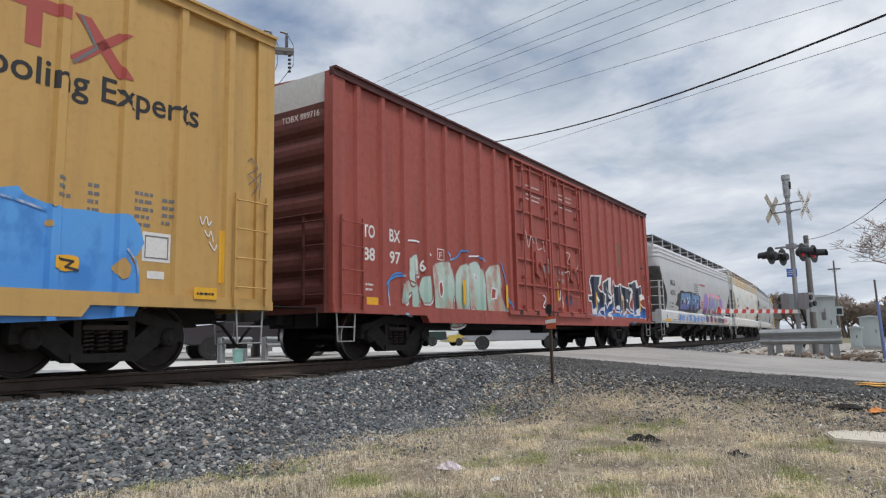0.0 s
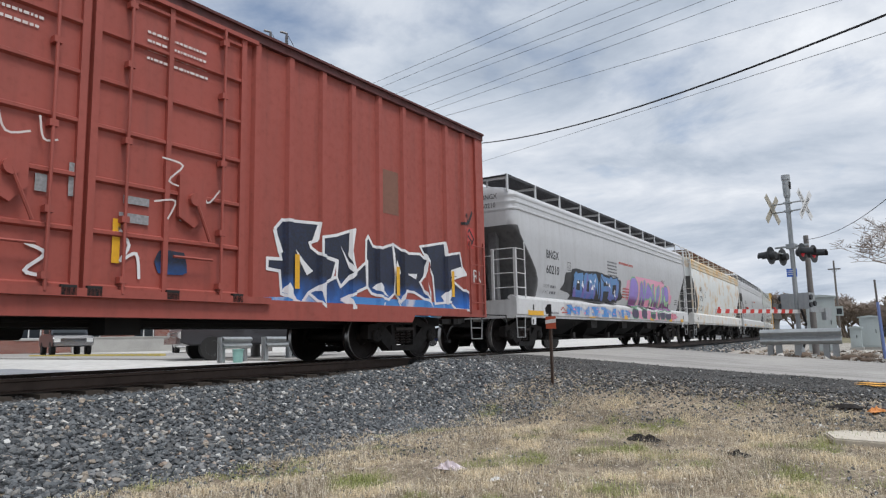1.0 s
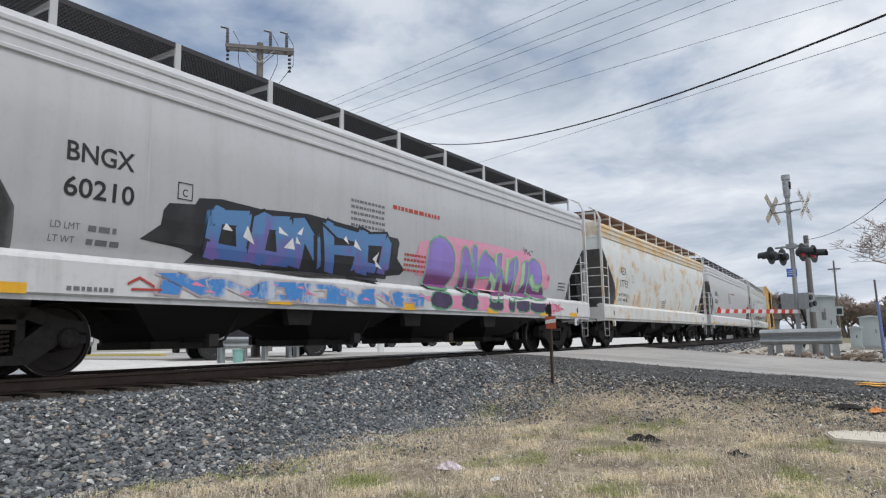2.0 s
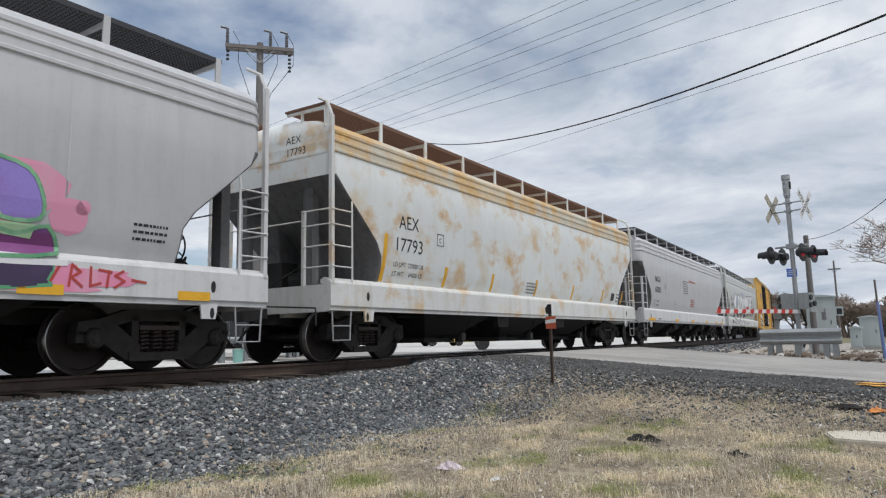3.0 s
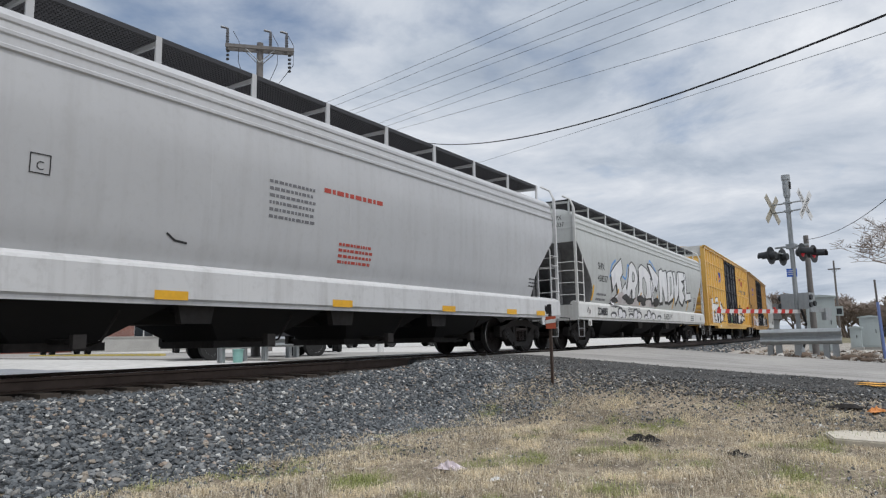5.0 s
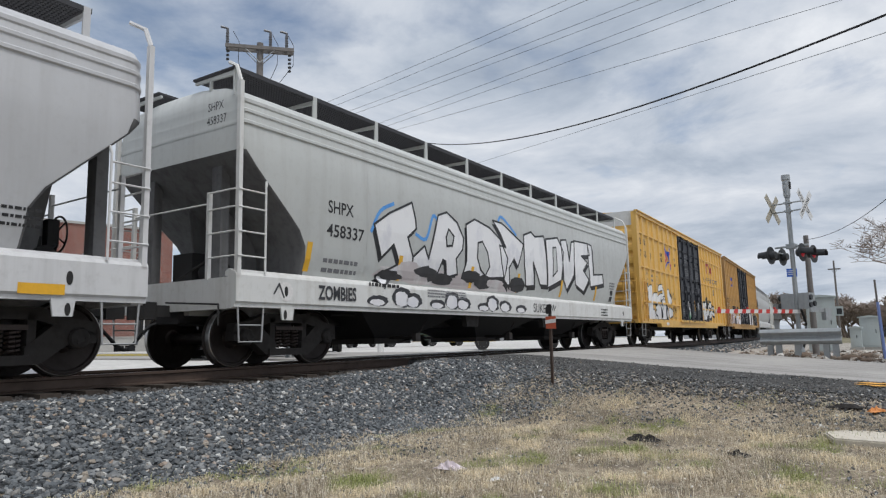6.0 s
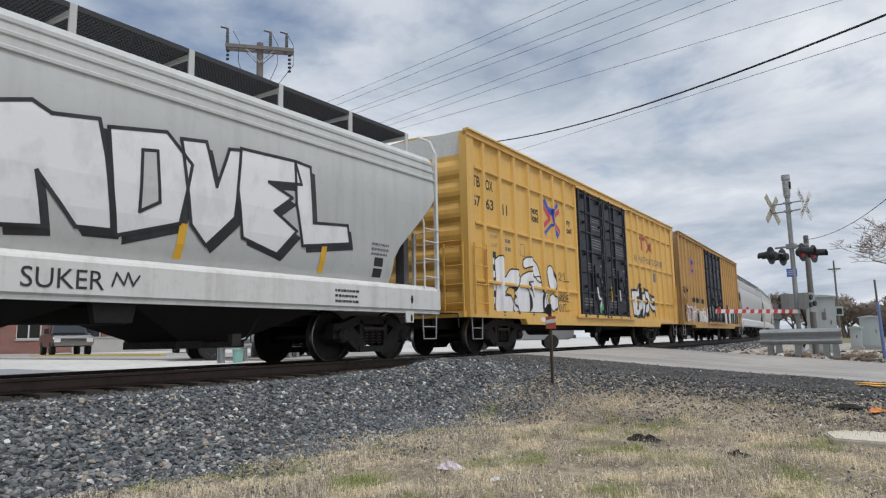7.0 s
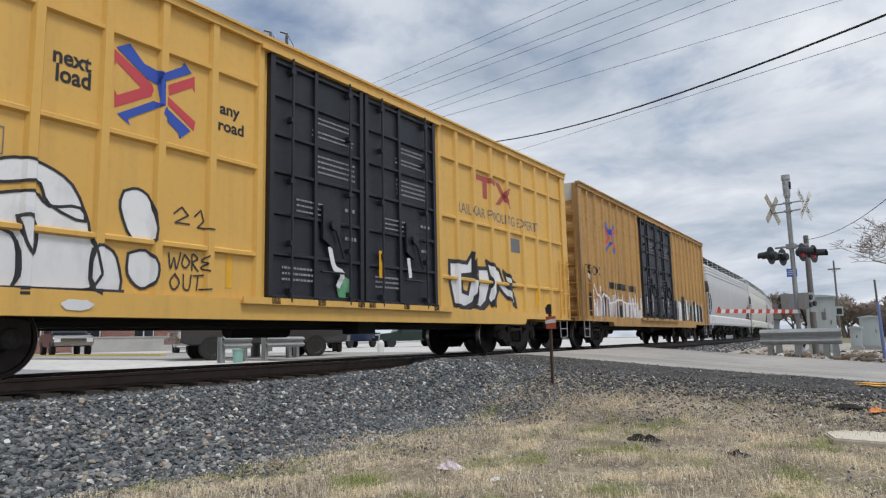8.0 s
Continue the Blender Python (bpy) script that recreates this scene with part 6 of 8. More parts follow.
# ---- 7: golden boxcar with black doors ----
def golden_car():
    posts = [0.80, 1.62, 2.40, 3.24, 4.06, 4.84, 5.65, 6.5, 11.4, 12.1, 12.85, 13.65, 14.45, 15.25, 16.05, 16.85]
    car, w, L = boxcar(103.55, 121.8, C_YELLOW, C_YELLOW, posts, (6.66, 8.90, 11.2), C_NAVY, "golden yellow boxcar with blue-black double doors and silver graffiti", 2.45, (1.67, 3.0, 4.30), C_WHITEEND)
    lettering("TBOX 676311", 0.17, car, pose(-L / 2 + 0.095, -0.50, 4.78, 90, 0, -90), M_INKBLACK, xscale=0.90)
    for tx, u, z in (("TB", 0.33, 3.86), ("OX", 0.96, 3.86), ("67", 0.33, 3.40), ("63", 0.96, 3.40), ("11", 1.80, 3.38)):
        w.fit(tx, u, u + (0.24 if tx == "11" else 0.36), z, z + 0.26, M_INKBLACK, bold=0.02)
    w.fit("LD LMT", 1.12, 1.48, 2.73, 2.82, M_INKGREY)
    w.fit("LT WT", 1.14, 1.46, 2.52, 2.61, M_INKGREY)
    w.bars(1.88, 2.70, 0.34, 2, 0.09, 0.20, M_INKGREY, seed=102)
    w.lines([[(2.70, 2.45), (2.95, 2.45), (2.95, 2.75), (2.70, 2.75)]], 0.014, M_INKGREY, closed=True, name="lettering")
    w.fit("next", 3.42, 3.88, 3.66, 3.84, M_INKBLACK, bold=0.028)
    w.fit("load", 3.46, 3.88, 3.44, 3.66, M_INKBLACK, bold=0.028)
    w.fit("any", 5.78, 6.14, 3.62, 3.80, M_INKBLACK, bold=0.028)
    w.fit("road", 5.76, 6.22, 3.42, 3.60, M_INKBLACK, bold=0.028)
    arrow_emblem(w)
    shapes = [[(1.29, 2.23), (1.6, 2.35), (1.71, 2.2), (1.79, 1.83), (2.06, 2.03), (2.34, 2.07), (2.55, 1.99), (2.64, 1.78), (2.27, 1.59), (2.0, 1.6), (1.75, 1.4), (2.12, 1.39), (2.29, 1.22), (2.31, 0.97), (1.33, 0.95), (1.33, 1.56)],
        [(2.64, 1.85), (2.77, 1.96), (3.27, 2.09), (3.47, 1.95), (3.83, 1.98), (3.96, 1.67), (3.98, 1.03), (2.34, 0.97), (2.27, 1.3), (2.35, 1.6)],
        [(2.84, 2.35), (3.07, 2.44), (3.36, 2.43), (3.72, 2.24), (3.89, 1.83), (3.47, 1.97), (3.36, 2.19), (3.22, 2.2), (2.94, 2.14), (2.83, 2.19)],
        [(4.16, 1.56), (4.3, 1.44), (4.36, 1.03), (4.01, 1.02), (4.0, 1.51)],
        [(4.36, 2.28), (4.55, 2.34), (4.74, 2.2), (4.8, 1.71), (4.5, 1.68), (4.32, 2.06)],
        [(4.45, 1.5), (4.68, 1.56), (4.84, 1.39), (4.81, 1.17), (4.63, 1.07), (4.45, 1.24)]]
    piece(w, shapes, S_SILVER, S_DARK, 0.035, 0.0045, "silver sprayed letters with thin black outlines", rounded=True)
    for k in range(9):
        w.sheet([box_of(1.22, 1.38, 1.02 + 0.155 * k, 1.02 + 0.155 * (k + 1))], (S_DARK, S_SILVER)[k % 2], 0.0035, label="black and silver hatched edge")
    cut = [[(1.71, 1.39), (1.96, 1.59), (2.26, 1.62), (2.32, 1.37), (2.23, 1.22), (2.09, 1.41), (1.86, 1.44)]]
    w.sheet(cut, C_YELLOW, 0.0095)
    w.lines(cut, 0.03, S_DARK, 0.0102, closed=True)
    w.lines(curvy([[(3.14, 1.79), (3.28, 1.81), (3.35, 1.62), (3.32, 1.39), (3.22, 1.52), (3.14, 1.79)], [(2.64, 1.66), (3.09, 1.59), (3.17, 1.2), (3.12, 1.0)], [(1.3, 0.98), (4.4, 1.02)]]), 0.04, S_DARK, 0.0104)
    w.sheet([bubble(3.62, 4.0, 0.77, 0.90, 9, 18, 0.8)], S_SILVER, 0.085)
    w.lines([[(5.08, 2.10), (5.2, 2.2), (5.3, 2.1), (5.1, 1.98), (5.32, 1.98)], [(5.4, 2.1), (5.5, 2.2), (5.55, 2.05), (5.45, 1.95), (5.7, 1.95)]], 0.022, S_DARK, 0.008)
    scrawl = [[(5.02, 1.56), (5.05, 1.36), (5.10, 1.50), (5.14, 1.36), (5.20, 1.58)], [(5.26, 1.56), (5.22, 1.44), (5.28, 1.38), (5.34, 1.47), (5.26, 1.56)], [(5.38, 1.36), (5.38, 1.57), (5.47, 1.52), (5.39, 1.46), (5.48, 1.35)], [(5.62, 1.57), (5.53, 1.50), (5.60, 1.46), (5.52, 1.40), (5.63, 1.36)],
              [(5.12, 1.29), (5.05, 1.18), (5.11, 1.08), (5.19, 1.18), (5.12, 1.29)], [(5.25, 1.29), (5.26, 1.11), (5.34, 1.10), (5.37, 1.29)], [(5.40, 1.28), (5.56, 1.30)], [(5.48, 1.29), (5.46, 1.09)], [(5.50, 1.10), (5.66, 1.11)]]
    w.lines(curvy(scrawl), 0.022, S_DARK, 0.010)
    piece(w, [[(11.78, 2.03), (12.5, 2.05), (12.75, 2.29), (12.73, 1.81), (12.2, 1.74), (12.23, 1.41), (12.51, 1.36), (12.68, 1.75), (12.97, 1.7), (12.8, 1.18), (12.38, 1.04), (11.95, 1.09), (11.79, 1.57)],
        [(12.84, 1.95), (13.43, 1.99), (13.54, 1.67), (13.3, 1.2), (12.99, 1.02), (12.69, 1.11), (13.02, 1.64)],
        [(13.36, 2.16), (13.97, 1.99), (14.15, 1.7), (14.65, 1.45), (14.75, 1.14), (14.16, 1.43), (13.86, 1.62), (13.56, 1.14), (13.38, 1.27), (13.59, 1.67)],
        [(14.17, 1.98), (14.79, 1.7), (14.37, 1.65)]], S_SILVER, S_DARK, 0.09, 0.0045, "silver sprayed letters with black edges", S_DARK, (0.12, -0.08))
    w.sheet([box_of(13.0, 13.9, 4.05, 4.18), box_of(13.3, 13.5, 3.65, 4.05)], S_LOGORED, 0.005, name="emblem")
    w.sheet([[(13.9, 4.15), (14.1, 4.15), (14.7, 3.6), (14.5, 3.6)], [(13.9, 3.6), (14.1, 3.6), (14.7, 4.1), (14.5, 4.1)]], S_LOGORED, 0.007, name="emblem")
    w.fit("RAILCAR POOLING EXPERTS", 12.15, 16.2, 3.16, 3.40, M_INKGREY)
    w.sheet([box_of(14.6, 15.1, 2.5, 2.85)], M_INKGREY, name="placard")
    for u, zz in ((5.95, 1.15), (15.9, 1.2), (16.4, 1.2)):
        w.sheet([box_of(u, u + 0.10, zz, zz + 0.55)], M_SAFETY, 0.006, name="reflector")
    for a in (6.66, 8.93):
        w.bars(a + 1.02, 4.10, 0.85, 2, 0.030, 0.08, M_INKDIM, seed=int(a * 7), lift=0.045)
        w.bars(a + 0.95, 3.86, 1.05, 2, 0.030, 0.08, M_INKDIM, seed=int(a * 9), lift=0.045)
        w.bars(a + 0.98, 3.44, 1.05, 4, 0.032, 0.09, M_INKDIM, seed=int(a * 11), lift=0.045)
        w.bars(a + 0.60, 2.62, 0.62, 4, 0.030, 0.09, M_INKDIM, seed=int(a * 13), lift=0.06)
        w.bars(a + 1.75, 2.6, 0.30, 2, 0.06, 0.5, M_INKDIM, seed=int(a * 15), lift=0.06)
        w.bars(a + 0.30, 1.5, 0.8, 3, 0.035, 0.09, M_INKDIM, seed=int(a * 17), lift=0.06)
    w.lines(curvy([[(8.0, 1.9), (8.1, 1.6), (8.3, 1.5), (8.2, 1.3)], [(10.2, 1.9), (10.25, 1.6)]]), 0.10, S_WHITE, 0.10)
    w.sheet([bubble(8.2, 8.6, 1.1, 1.45, 51, 12)], S_GREEN, 0.06)
    w.sheet([box_of(9.28, 9.38, 1.5, 2.0)], M_SAFETY, 0.11, name="reflector")


# ---- 8: faded boxcar ----
def faded_car():
    posts = [0.80, 1.55, 2.30, 3.05, 3.80, 4.55, 5.30, 6.1, 11.6, 12.3, 13.05, 13.8, 14.55, 15.3, 16.05, 16.85]
    car, w, L = boxcar(122.8, 141.1, C_OLDYELLOW, C_OLDYELLOW, posts, (6.5, 8.75, 11.1), C_NAVY, "faded brown-yellow boxcar with black doors and dripping graffiti", 2.45, (), C_WHITEEND)
    w.fit("TB OX", 0.35, 1.9, 2.3, 2.6, M_INKBLACK)
    arrow_emblem(w, -1.75)
    rng = random.Random(5)
    for k in range(92):
        u = 0.75 + 0.062 * k
        top = 1.72 + 0.14 * math.sin(k * 0.5) + rng.uniform(-0.35, 0.15)
        w.lines([[(u, top), (u + rng.uniform(-0.03, 0.03), rng.uniform(0.85, 1.1))]], rng.uniform(0.03, 0.10), (S_WHITE, S_WHITE, S_MAUVE, S_SALMON, S_DARK)[rng.randrange(5)], 0.006 + 0.0004 * (k % 8), label="runs of pale sprayed paint")
    for k in range(60):
        u = 11.2 + 0.096 * k
        top = 2.05 - 0.25 * k / 60 + rng.uniform(-0.25, 0.1)
        w.lines([[(u, top), (u + rng.uniform(-0.04, 0.04), rng.uniform(0.82, 1.1))]], rng.uniform(0.06, 0.16), (S_WHITE, S_DARK, S_WHITE, S_MINT, S_DARK)[rng.randrange(5)], 0.006 + 0.0004 * (k % 8), label="runs of white, black and mint sprayed paint")
    for k in range(5):
        w.lines([[(6.9 + 0.8 * k, 1.9 + 0.2 * (k % 2)), (6.92 + 0.8 * k, 1.3)]], 0.06, S_WHITE, 0.09, label="pale streak on the door")
    w.bars(2.7, 1.95, 3.2, 1, 0.22, 0.3, M_INKBLACK, seed=133)
    w.lines(curvy([[(1.2, 2.0), (1.7, 1.5), (2.1, 1.75), (2.6, 1.45), (3.6, 1.6), (4.6, 1.5), (5.6, 1.55)], [(0.7, 2.3), (0.9, 1.8), (1.2, 1.4), (0.8, 1.2)]]), 0.06, S_WHITE, 0.011)
    for a in (6.5, 8.8):
        w.bars(a + 0.9, 4.0, 0.9, 4, 0.035, 0.12, M_INKDIM, seed=int(a * 3), lift=0.045)
        w.bars(a + 0.5, 2.6, 1.2, 4, 0.035, 0.12, M_INKDIM, seed=int(a * 4), lift=0.06)


ochre_car()
red_car()
grey_graffiti_car()
white_car()
grey_car()
lettered_car()
golden_car()
faded_car()
hopper(141.8, 159.9, C_GREY, C_GREYSILL, "light grey covered hopper car far back in the train", C_DARKWALK)
hopper(161.0, 179.0, C_WHITE, C_CREAMSILL, "off-white covered hopper car far back in the train", C_DARKWALK)
hopper(180.1, 198.0, C_GREY, C_GREYSILL, "light grey covered hopper car far back in the train", C_DARKWALK)
hopper(199.1, 217.0, C_PALE, C_WHITE, "pale covered hopper car far back in the train", C_DARKWALK)


# ---- the level crossing beyond the road ----
M_GALV = paint("galvanised_steel", (0.36, 0.38, 0.39), 0.5, (0.18, 0.18, 0.17), 0.35, 0.0, 0.5)
M_ALU = paint("grey_aluminium_cabinet", (0.42, 0.47, 0.47), 0.5, (0.28, 0.29, 0.28), 0.3)
M_LAMPBLACK = plain("black_lamp_housing", (0.02, 0.022, 0.025), 0.5)
M_LENS = plain("red_lens_lit", (0.5, 0.01, 0.02), 0.3, emit=(1.0, 0.03, 0.06, 0.12))
M_LENSOFF = plain("red_lens", (0.14, 0.012, 0.02), 0.2)
M_SIGNWHITE = plain("white_reflective_sheet", (0.66, 0.66, 0.65), 0.5)
M_SIGNBACK = plain("bare_sign_back", (0.38, 0.35, 0.28), 0.6)
M_SIGNBLUE = plain("blue_sign_sheet", (0.03, 0.12, 0.50), 0.5)
M_SIGNRED = plain("red_reflective_sheet", (0.52, 0.045, 0.035), 0.5)
M_WOODPOLE = paint("grey_brown_pole_timber", (0.17, 0.158, 0.15), 0.85, (0.07, 0.062, 0.057), 0.5)
M_CONC = rough_surface("old_concrete", [(0.3, (0.33, 0.32, 0.30)), (0.7, (0.50, 0.49, 0.46))], 14, 0.3, 0.9, 0.01)


def crossbuck(parent, y, front):
    """Two crossed blades; front: which way the words look (-1: local -y)."""
    for k, (tilt, words) in enumerate(((45, "RAILROAD"), (-45, "CROSSING"))):
        bm = bmesh.new()
        box(bm, -0.62, 0.62, -0.006, 0.006, -0.115, 0.115)
        o = part("blade", bm, M_SIGNWHITE if front < 0 else M_SIGNBACK, parent, "white sign blade")
        o.matrix_basis = pose(0, y + front * 0.02 * k, 5.02, 0, tilt, 0)
        if front < 0:
            t = lettering(words, 0.19, o, pose(-0.55, -0.008, -0.065, 90, 0, 0), M_INKBLACK, xscale=1.0)


def lamp_unit(parent, x, y, z, front, lit):
    bm = bmesh.new()
    rod(bm, (x, y, z), (x, y + front * 0.02, z), 0.30, 24)
    unit = part("lamp_unit", bm, M_LAMPBLACK, parent, "round black signal background")
    bm = bmesh.new()
    rod(bm, (x, y + front * -0.16, z), (x, y, z), 0.12, 16, 0.15)
    part("housing", bm, M_LAMPBLACK, unit)
    bm = bmesh.new()
    n = 14
    for k in range(n):
        a, b = radians(-20 + 220 * k / n), radians(-20 + 220 * (k + 1) / n)
        L = 0.40
        vs = [(x + 0.16 * math.cos(a), y + front * 0.02, z + 0.16 * math.sin(a)), (x + 0.16 * math.cos(b), y + front * 0.02, z + 0.16 * math.sin(b)), (x + 0.15 * math.cos(b), y + front * L, z - 0.03 + 0.15 * math.sin(b)), (x + 0.15 * math.cos(a), y + front * L, z - 0.03 + 0.15 * math.sin(a))]
        bm.faces.new([bm.verts.new(p) for p in vs])
    o = part("visor", bm, M_LAMPBLACK, unit)
    sol = o.modifiers.new("thick", "SOLIDIFY")
    sol.thickness = 0.012
    bm = bmesh.new()
    rod(bm, (x, y + front * 0.02, z), (x, y + front * 0.045, z), 0.145, 20, 0.11)
    part("lens", bm, M_LENS if lit else M_LENSOFF, unit, "red signal lens")


def crossing_signal():
    x0, y0 = 25.3, 3.46
    z0 = hgt(x0, y0)
    th = thing("crossing_signal", "galvanised level crossing mast with crossbucks, red lamps and lowered gate", "crossing signal", at=pose(x0, y0, z0, 0, 0, -16))
    top = 6.52 - z0
    bm = bmesh.new()
    rod(bm, (0, 0, 0.05), (0, 0, top - 0.75), 0.075, 14)
    rod(bm, (0, 0, 0.0), (0, 0, 0.35), 0.16, 12, 0.10)
    part("mast", bm, M_GALV, th, smooth=True)
    bm = bmesh.new()
    lathe(bm, [(0.09, top - 0.78), (0.11, top - 0.70), (0.12, top - 0.45), (0.12, top - 0.20), (0.14, top - 0.16), (0.14, top)], "z", 14)
    part("bell_housing", bm, M_GALV, th)
    bm = bmesh.new()
    box(bm, -0.05, 0.05, -0.135, -0.11, top - 0.48, top - 0.24)
    part("bell_slot", bm, M_BLACK, th)
    arms = bmesh.new()
    for z in (5.56 - z0, 5.28 - z0):
        rod(arms, (0, -0.55, z), (0, 0.55, z), 0.025, 8)
        box(arms, -0.10, 0.10, -0.11, 0.11, z - 0.03, z + 0.03)
    part("sign_bracket", arms, M_GALV, th)
    crossbuck(th, -0.55, -1)
    crossbuck(th, 0.52, 1)
    bm = bmesh.new()
    zl = 3.80 - z0
    rod(bm, (0, -0.55, zl + 0.28), (0, 0.55, zl + 0.28), 0.035, 10)
    rod(bm, (-0.45, -0.46, zl + 0.10), (0.45, -0.46, zl + 0.10), 0.03, 10)
    rod(bm, (-0.45, 0.46, zl + 0.10), (0.45, 0.46, zl + 0.10), 0.03, 10)
    box(bm, -0.12, 0.12, -0.14, 0.14, zl + 0.2, zl + 0.36)
    part("lamp_arm", bm, M_GALV, th)
    for x in (-0.42, 0.42):
        lamp_unit(th, x, -0.50, zl, -1, True)
        lamp_unit(th, x, 0.50, zl, 1, False)
    bm = bmesh.new()
    box(bm, -0.30, 0.02, -0.13, -0.115, 3.06 - z0, 3.33 - z0)
    plate = part("sign_plate", bm, M_SIGNBLUE, th, "small blue notice plate")
    plate.matrix_basis = pose(0.10, 0, 0, 0, 0, -50)
    bm = bmesh.new()
    for k, w in enumerate((0.22, 0.16, 0.2)):
        box(bm, -0.27, -0.27 + w, -0.134, -0.131, 3.25 - z0 - 0.06 * k, 3.27 - z0 - 0.06 * k)
    o = part("print", bm, M_SIGNWHITE, plate)
    # gate machine and arm
    bm = bmesh.new()
    box(bm, -0.22, 0.22, -0.50, -0.16, 1.98 - z0, 2.5 - z0)
    box(bm, -0.20, 0.20, 0.15, 0.42, 2.0 - z0, 2.5 - z0)
    part("gate_machine", bm, M_GALV, th)
    bm = bmesh.new()
    for y in (-0.51, 0.43):
        for x, z in ((-0.15, 2.35), (0.1, 2.15), (-0.2, 2.1)):
            rod(bm, (x, y, z - z0), (x, y + math.copysign(0.05, y), z - z0), 0.09, 10)
    part("machine_fitting", bm, M_LAMPBLACK, th)
    bm = bmesh.new()
    box(bm, -0.6, 0.75, -0.70, -0.64, 1.86 - z0, 2.0 - z0)
    box(bm, 0.35, 0.80, -0.74, -0.60, 1.6 - z0, 1.98 - z0)
    part("counterweight", bm, M_GALV, th)
    bm = bmesh.new()
    zc = 1.90 - z0
    box(bm, -4.15, -0.1, -0.015, 0.015, zc - 0.06, zc + 0.06)
    arm = part("gate_arm", bm, M_SIGNWHITE, th, "white gate arm with red stripes")
    arm.matrix_basis = pose(0, -0.15, 0, 0, 0, -10)
    for k in range(10):
        a = -4.14 + k * 0.38
        bm = bmesh.new()
        prism(bm, [(a, zc - 0.063), (a + 0.18, zc - 0.063), (a + 0.22, zc + 0.063), (a + 0.04, zc + 0.063)], "y", -0.019, 0.019)
        part("stripe", bm, M_SIGNRED, arm)
    for x in (-4.0, -2.7, -1.4):
        bm = bmesh.new()
        rod(bm, (x, 0, zc + 0.06), (x, 0, zc + 0.13), 0.035, 10)
        part("arm_lamp", bm, M_SIGNRED, arm)
    bm = bmesh.new()
    pts = [(0.05, -0.1, 2.0 - z0), (0.16, -0.18, 1.5 - z0), (0.10, -0.12, 0.9 - z0), (0.02, -0.08, 0.3)]
    bar_path(bm, pts, 0.035, 8)
    part("cable", bm, M_HOSE, th)
    bm = bmesh.new()
    box(bm, -0.35, 0.35, -0.35, 0.35, -0.25, 0.10)
    part("footing", bm, M_CONC, th)


crossing_signal()


def guardrail(x0, y0, x1, y1, posts, label, height=0.78, tall=1.0):
    L = math.hypot(x1 - x0, y1 - y0)
    a = math.degrees(math.atan2(y1 - y0, x1 - x0))
    z = min(hgt(x0, y0), hgt(x1, y1))
    th = thing("guardrail", label, "guardrail", "guardrail lengths", at=pose(x0, y0, z, 0, 0, a))
    bm = bmesh.new()
    w = [(0.0, 0.0), (-0.05, 0.03), (-0.08, 0.07), (-0.05, 0.11), (0.0, 0.15), (0.0, 0.17), (-0.05, 0.21), (-0.08, 0.25), (-0.05, 0.29), (0.0, 0.32)]
    outer = [(y * tall, height - 0.33 * tall + zz * tall) for y, zz in w]
    inner = [(y * tall + 0.012, height - 0.33 * tall + zz * tall) for y, zz in w]
    n = 10
    rows = []
    for k in range(n + 1):
        x = L * k / n
        rows.append([bm.verts.new((x, y, zz)) for y, zz in outer + inner[::-1]])
    for A, B in zip(rows, rows[1:]):
        for i in range(len(A)):
            j = (i + 1) % len(A)
            bm.faces.new((A[i], B[i], B[j], A[j]))
    bm.faces.new(rows[0])
    bm.faces.new(rows[-1][::-1])
    bmesh.ops.recalc_face_normals(bm, faces=bm.faces[:])
    part("rail_beam", bm, M_GALV, th, smooth=True)
    for x in posts:
        bm = bmesh.new()
        prism(bm, [(x - 0.08, 0.02), (x + 0.08, 0.02), (x + 0.08, 0.035), (x + 0.01, 0.035), (x + 0.01, 0.15), (x + 0.08, 0.15), (x + 0.08, 0.165), (x - 0.08, 0.165), (x - 0.08, 0.15), (x - 0.01, 0.15), (x - 0.01, 0.035), (x - 0.08, 0.035)], "z", -0.3, height - 0.02)
        part("post", bm, M_GALV, th)
    return th


guardrail(24.6, 4.52, 24.35, 2.16, [0.26, 0.52, 1.08, 1.90, 2.16], "galvanised steel guardrail before the crossing signal", 0.98, 1.55)


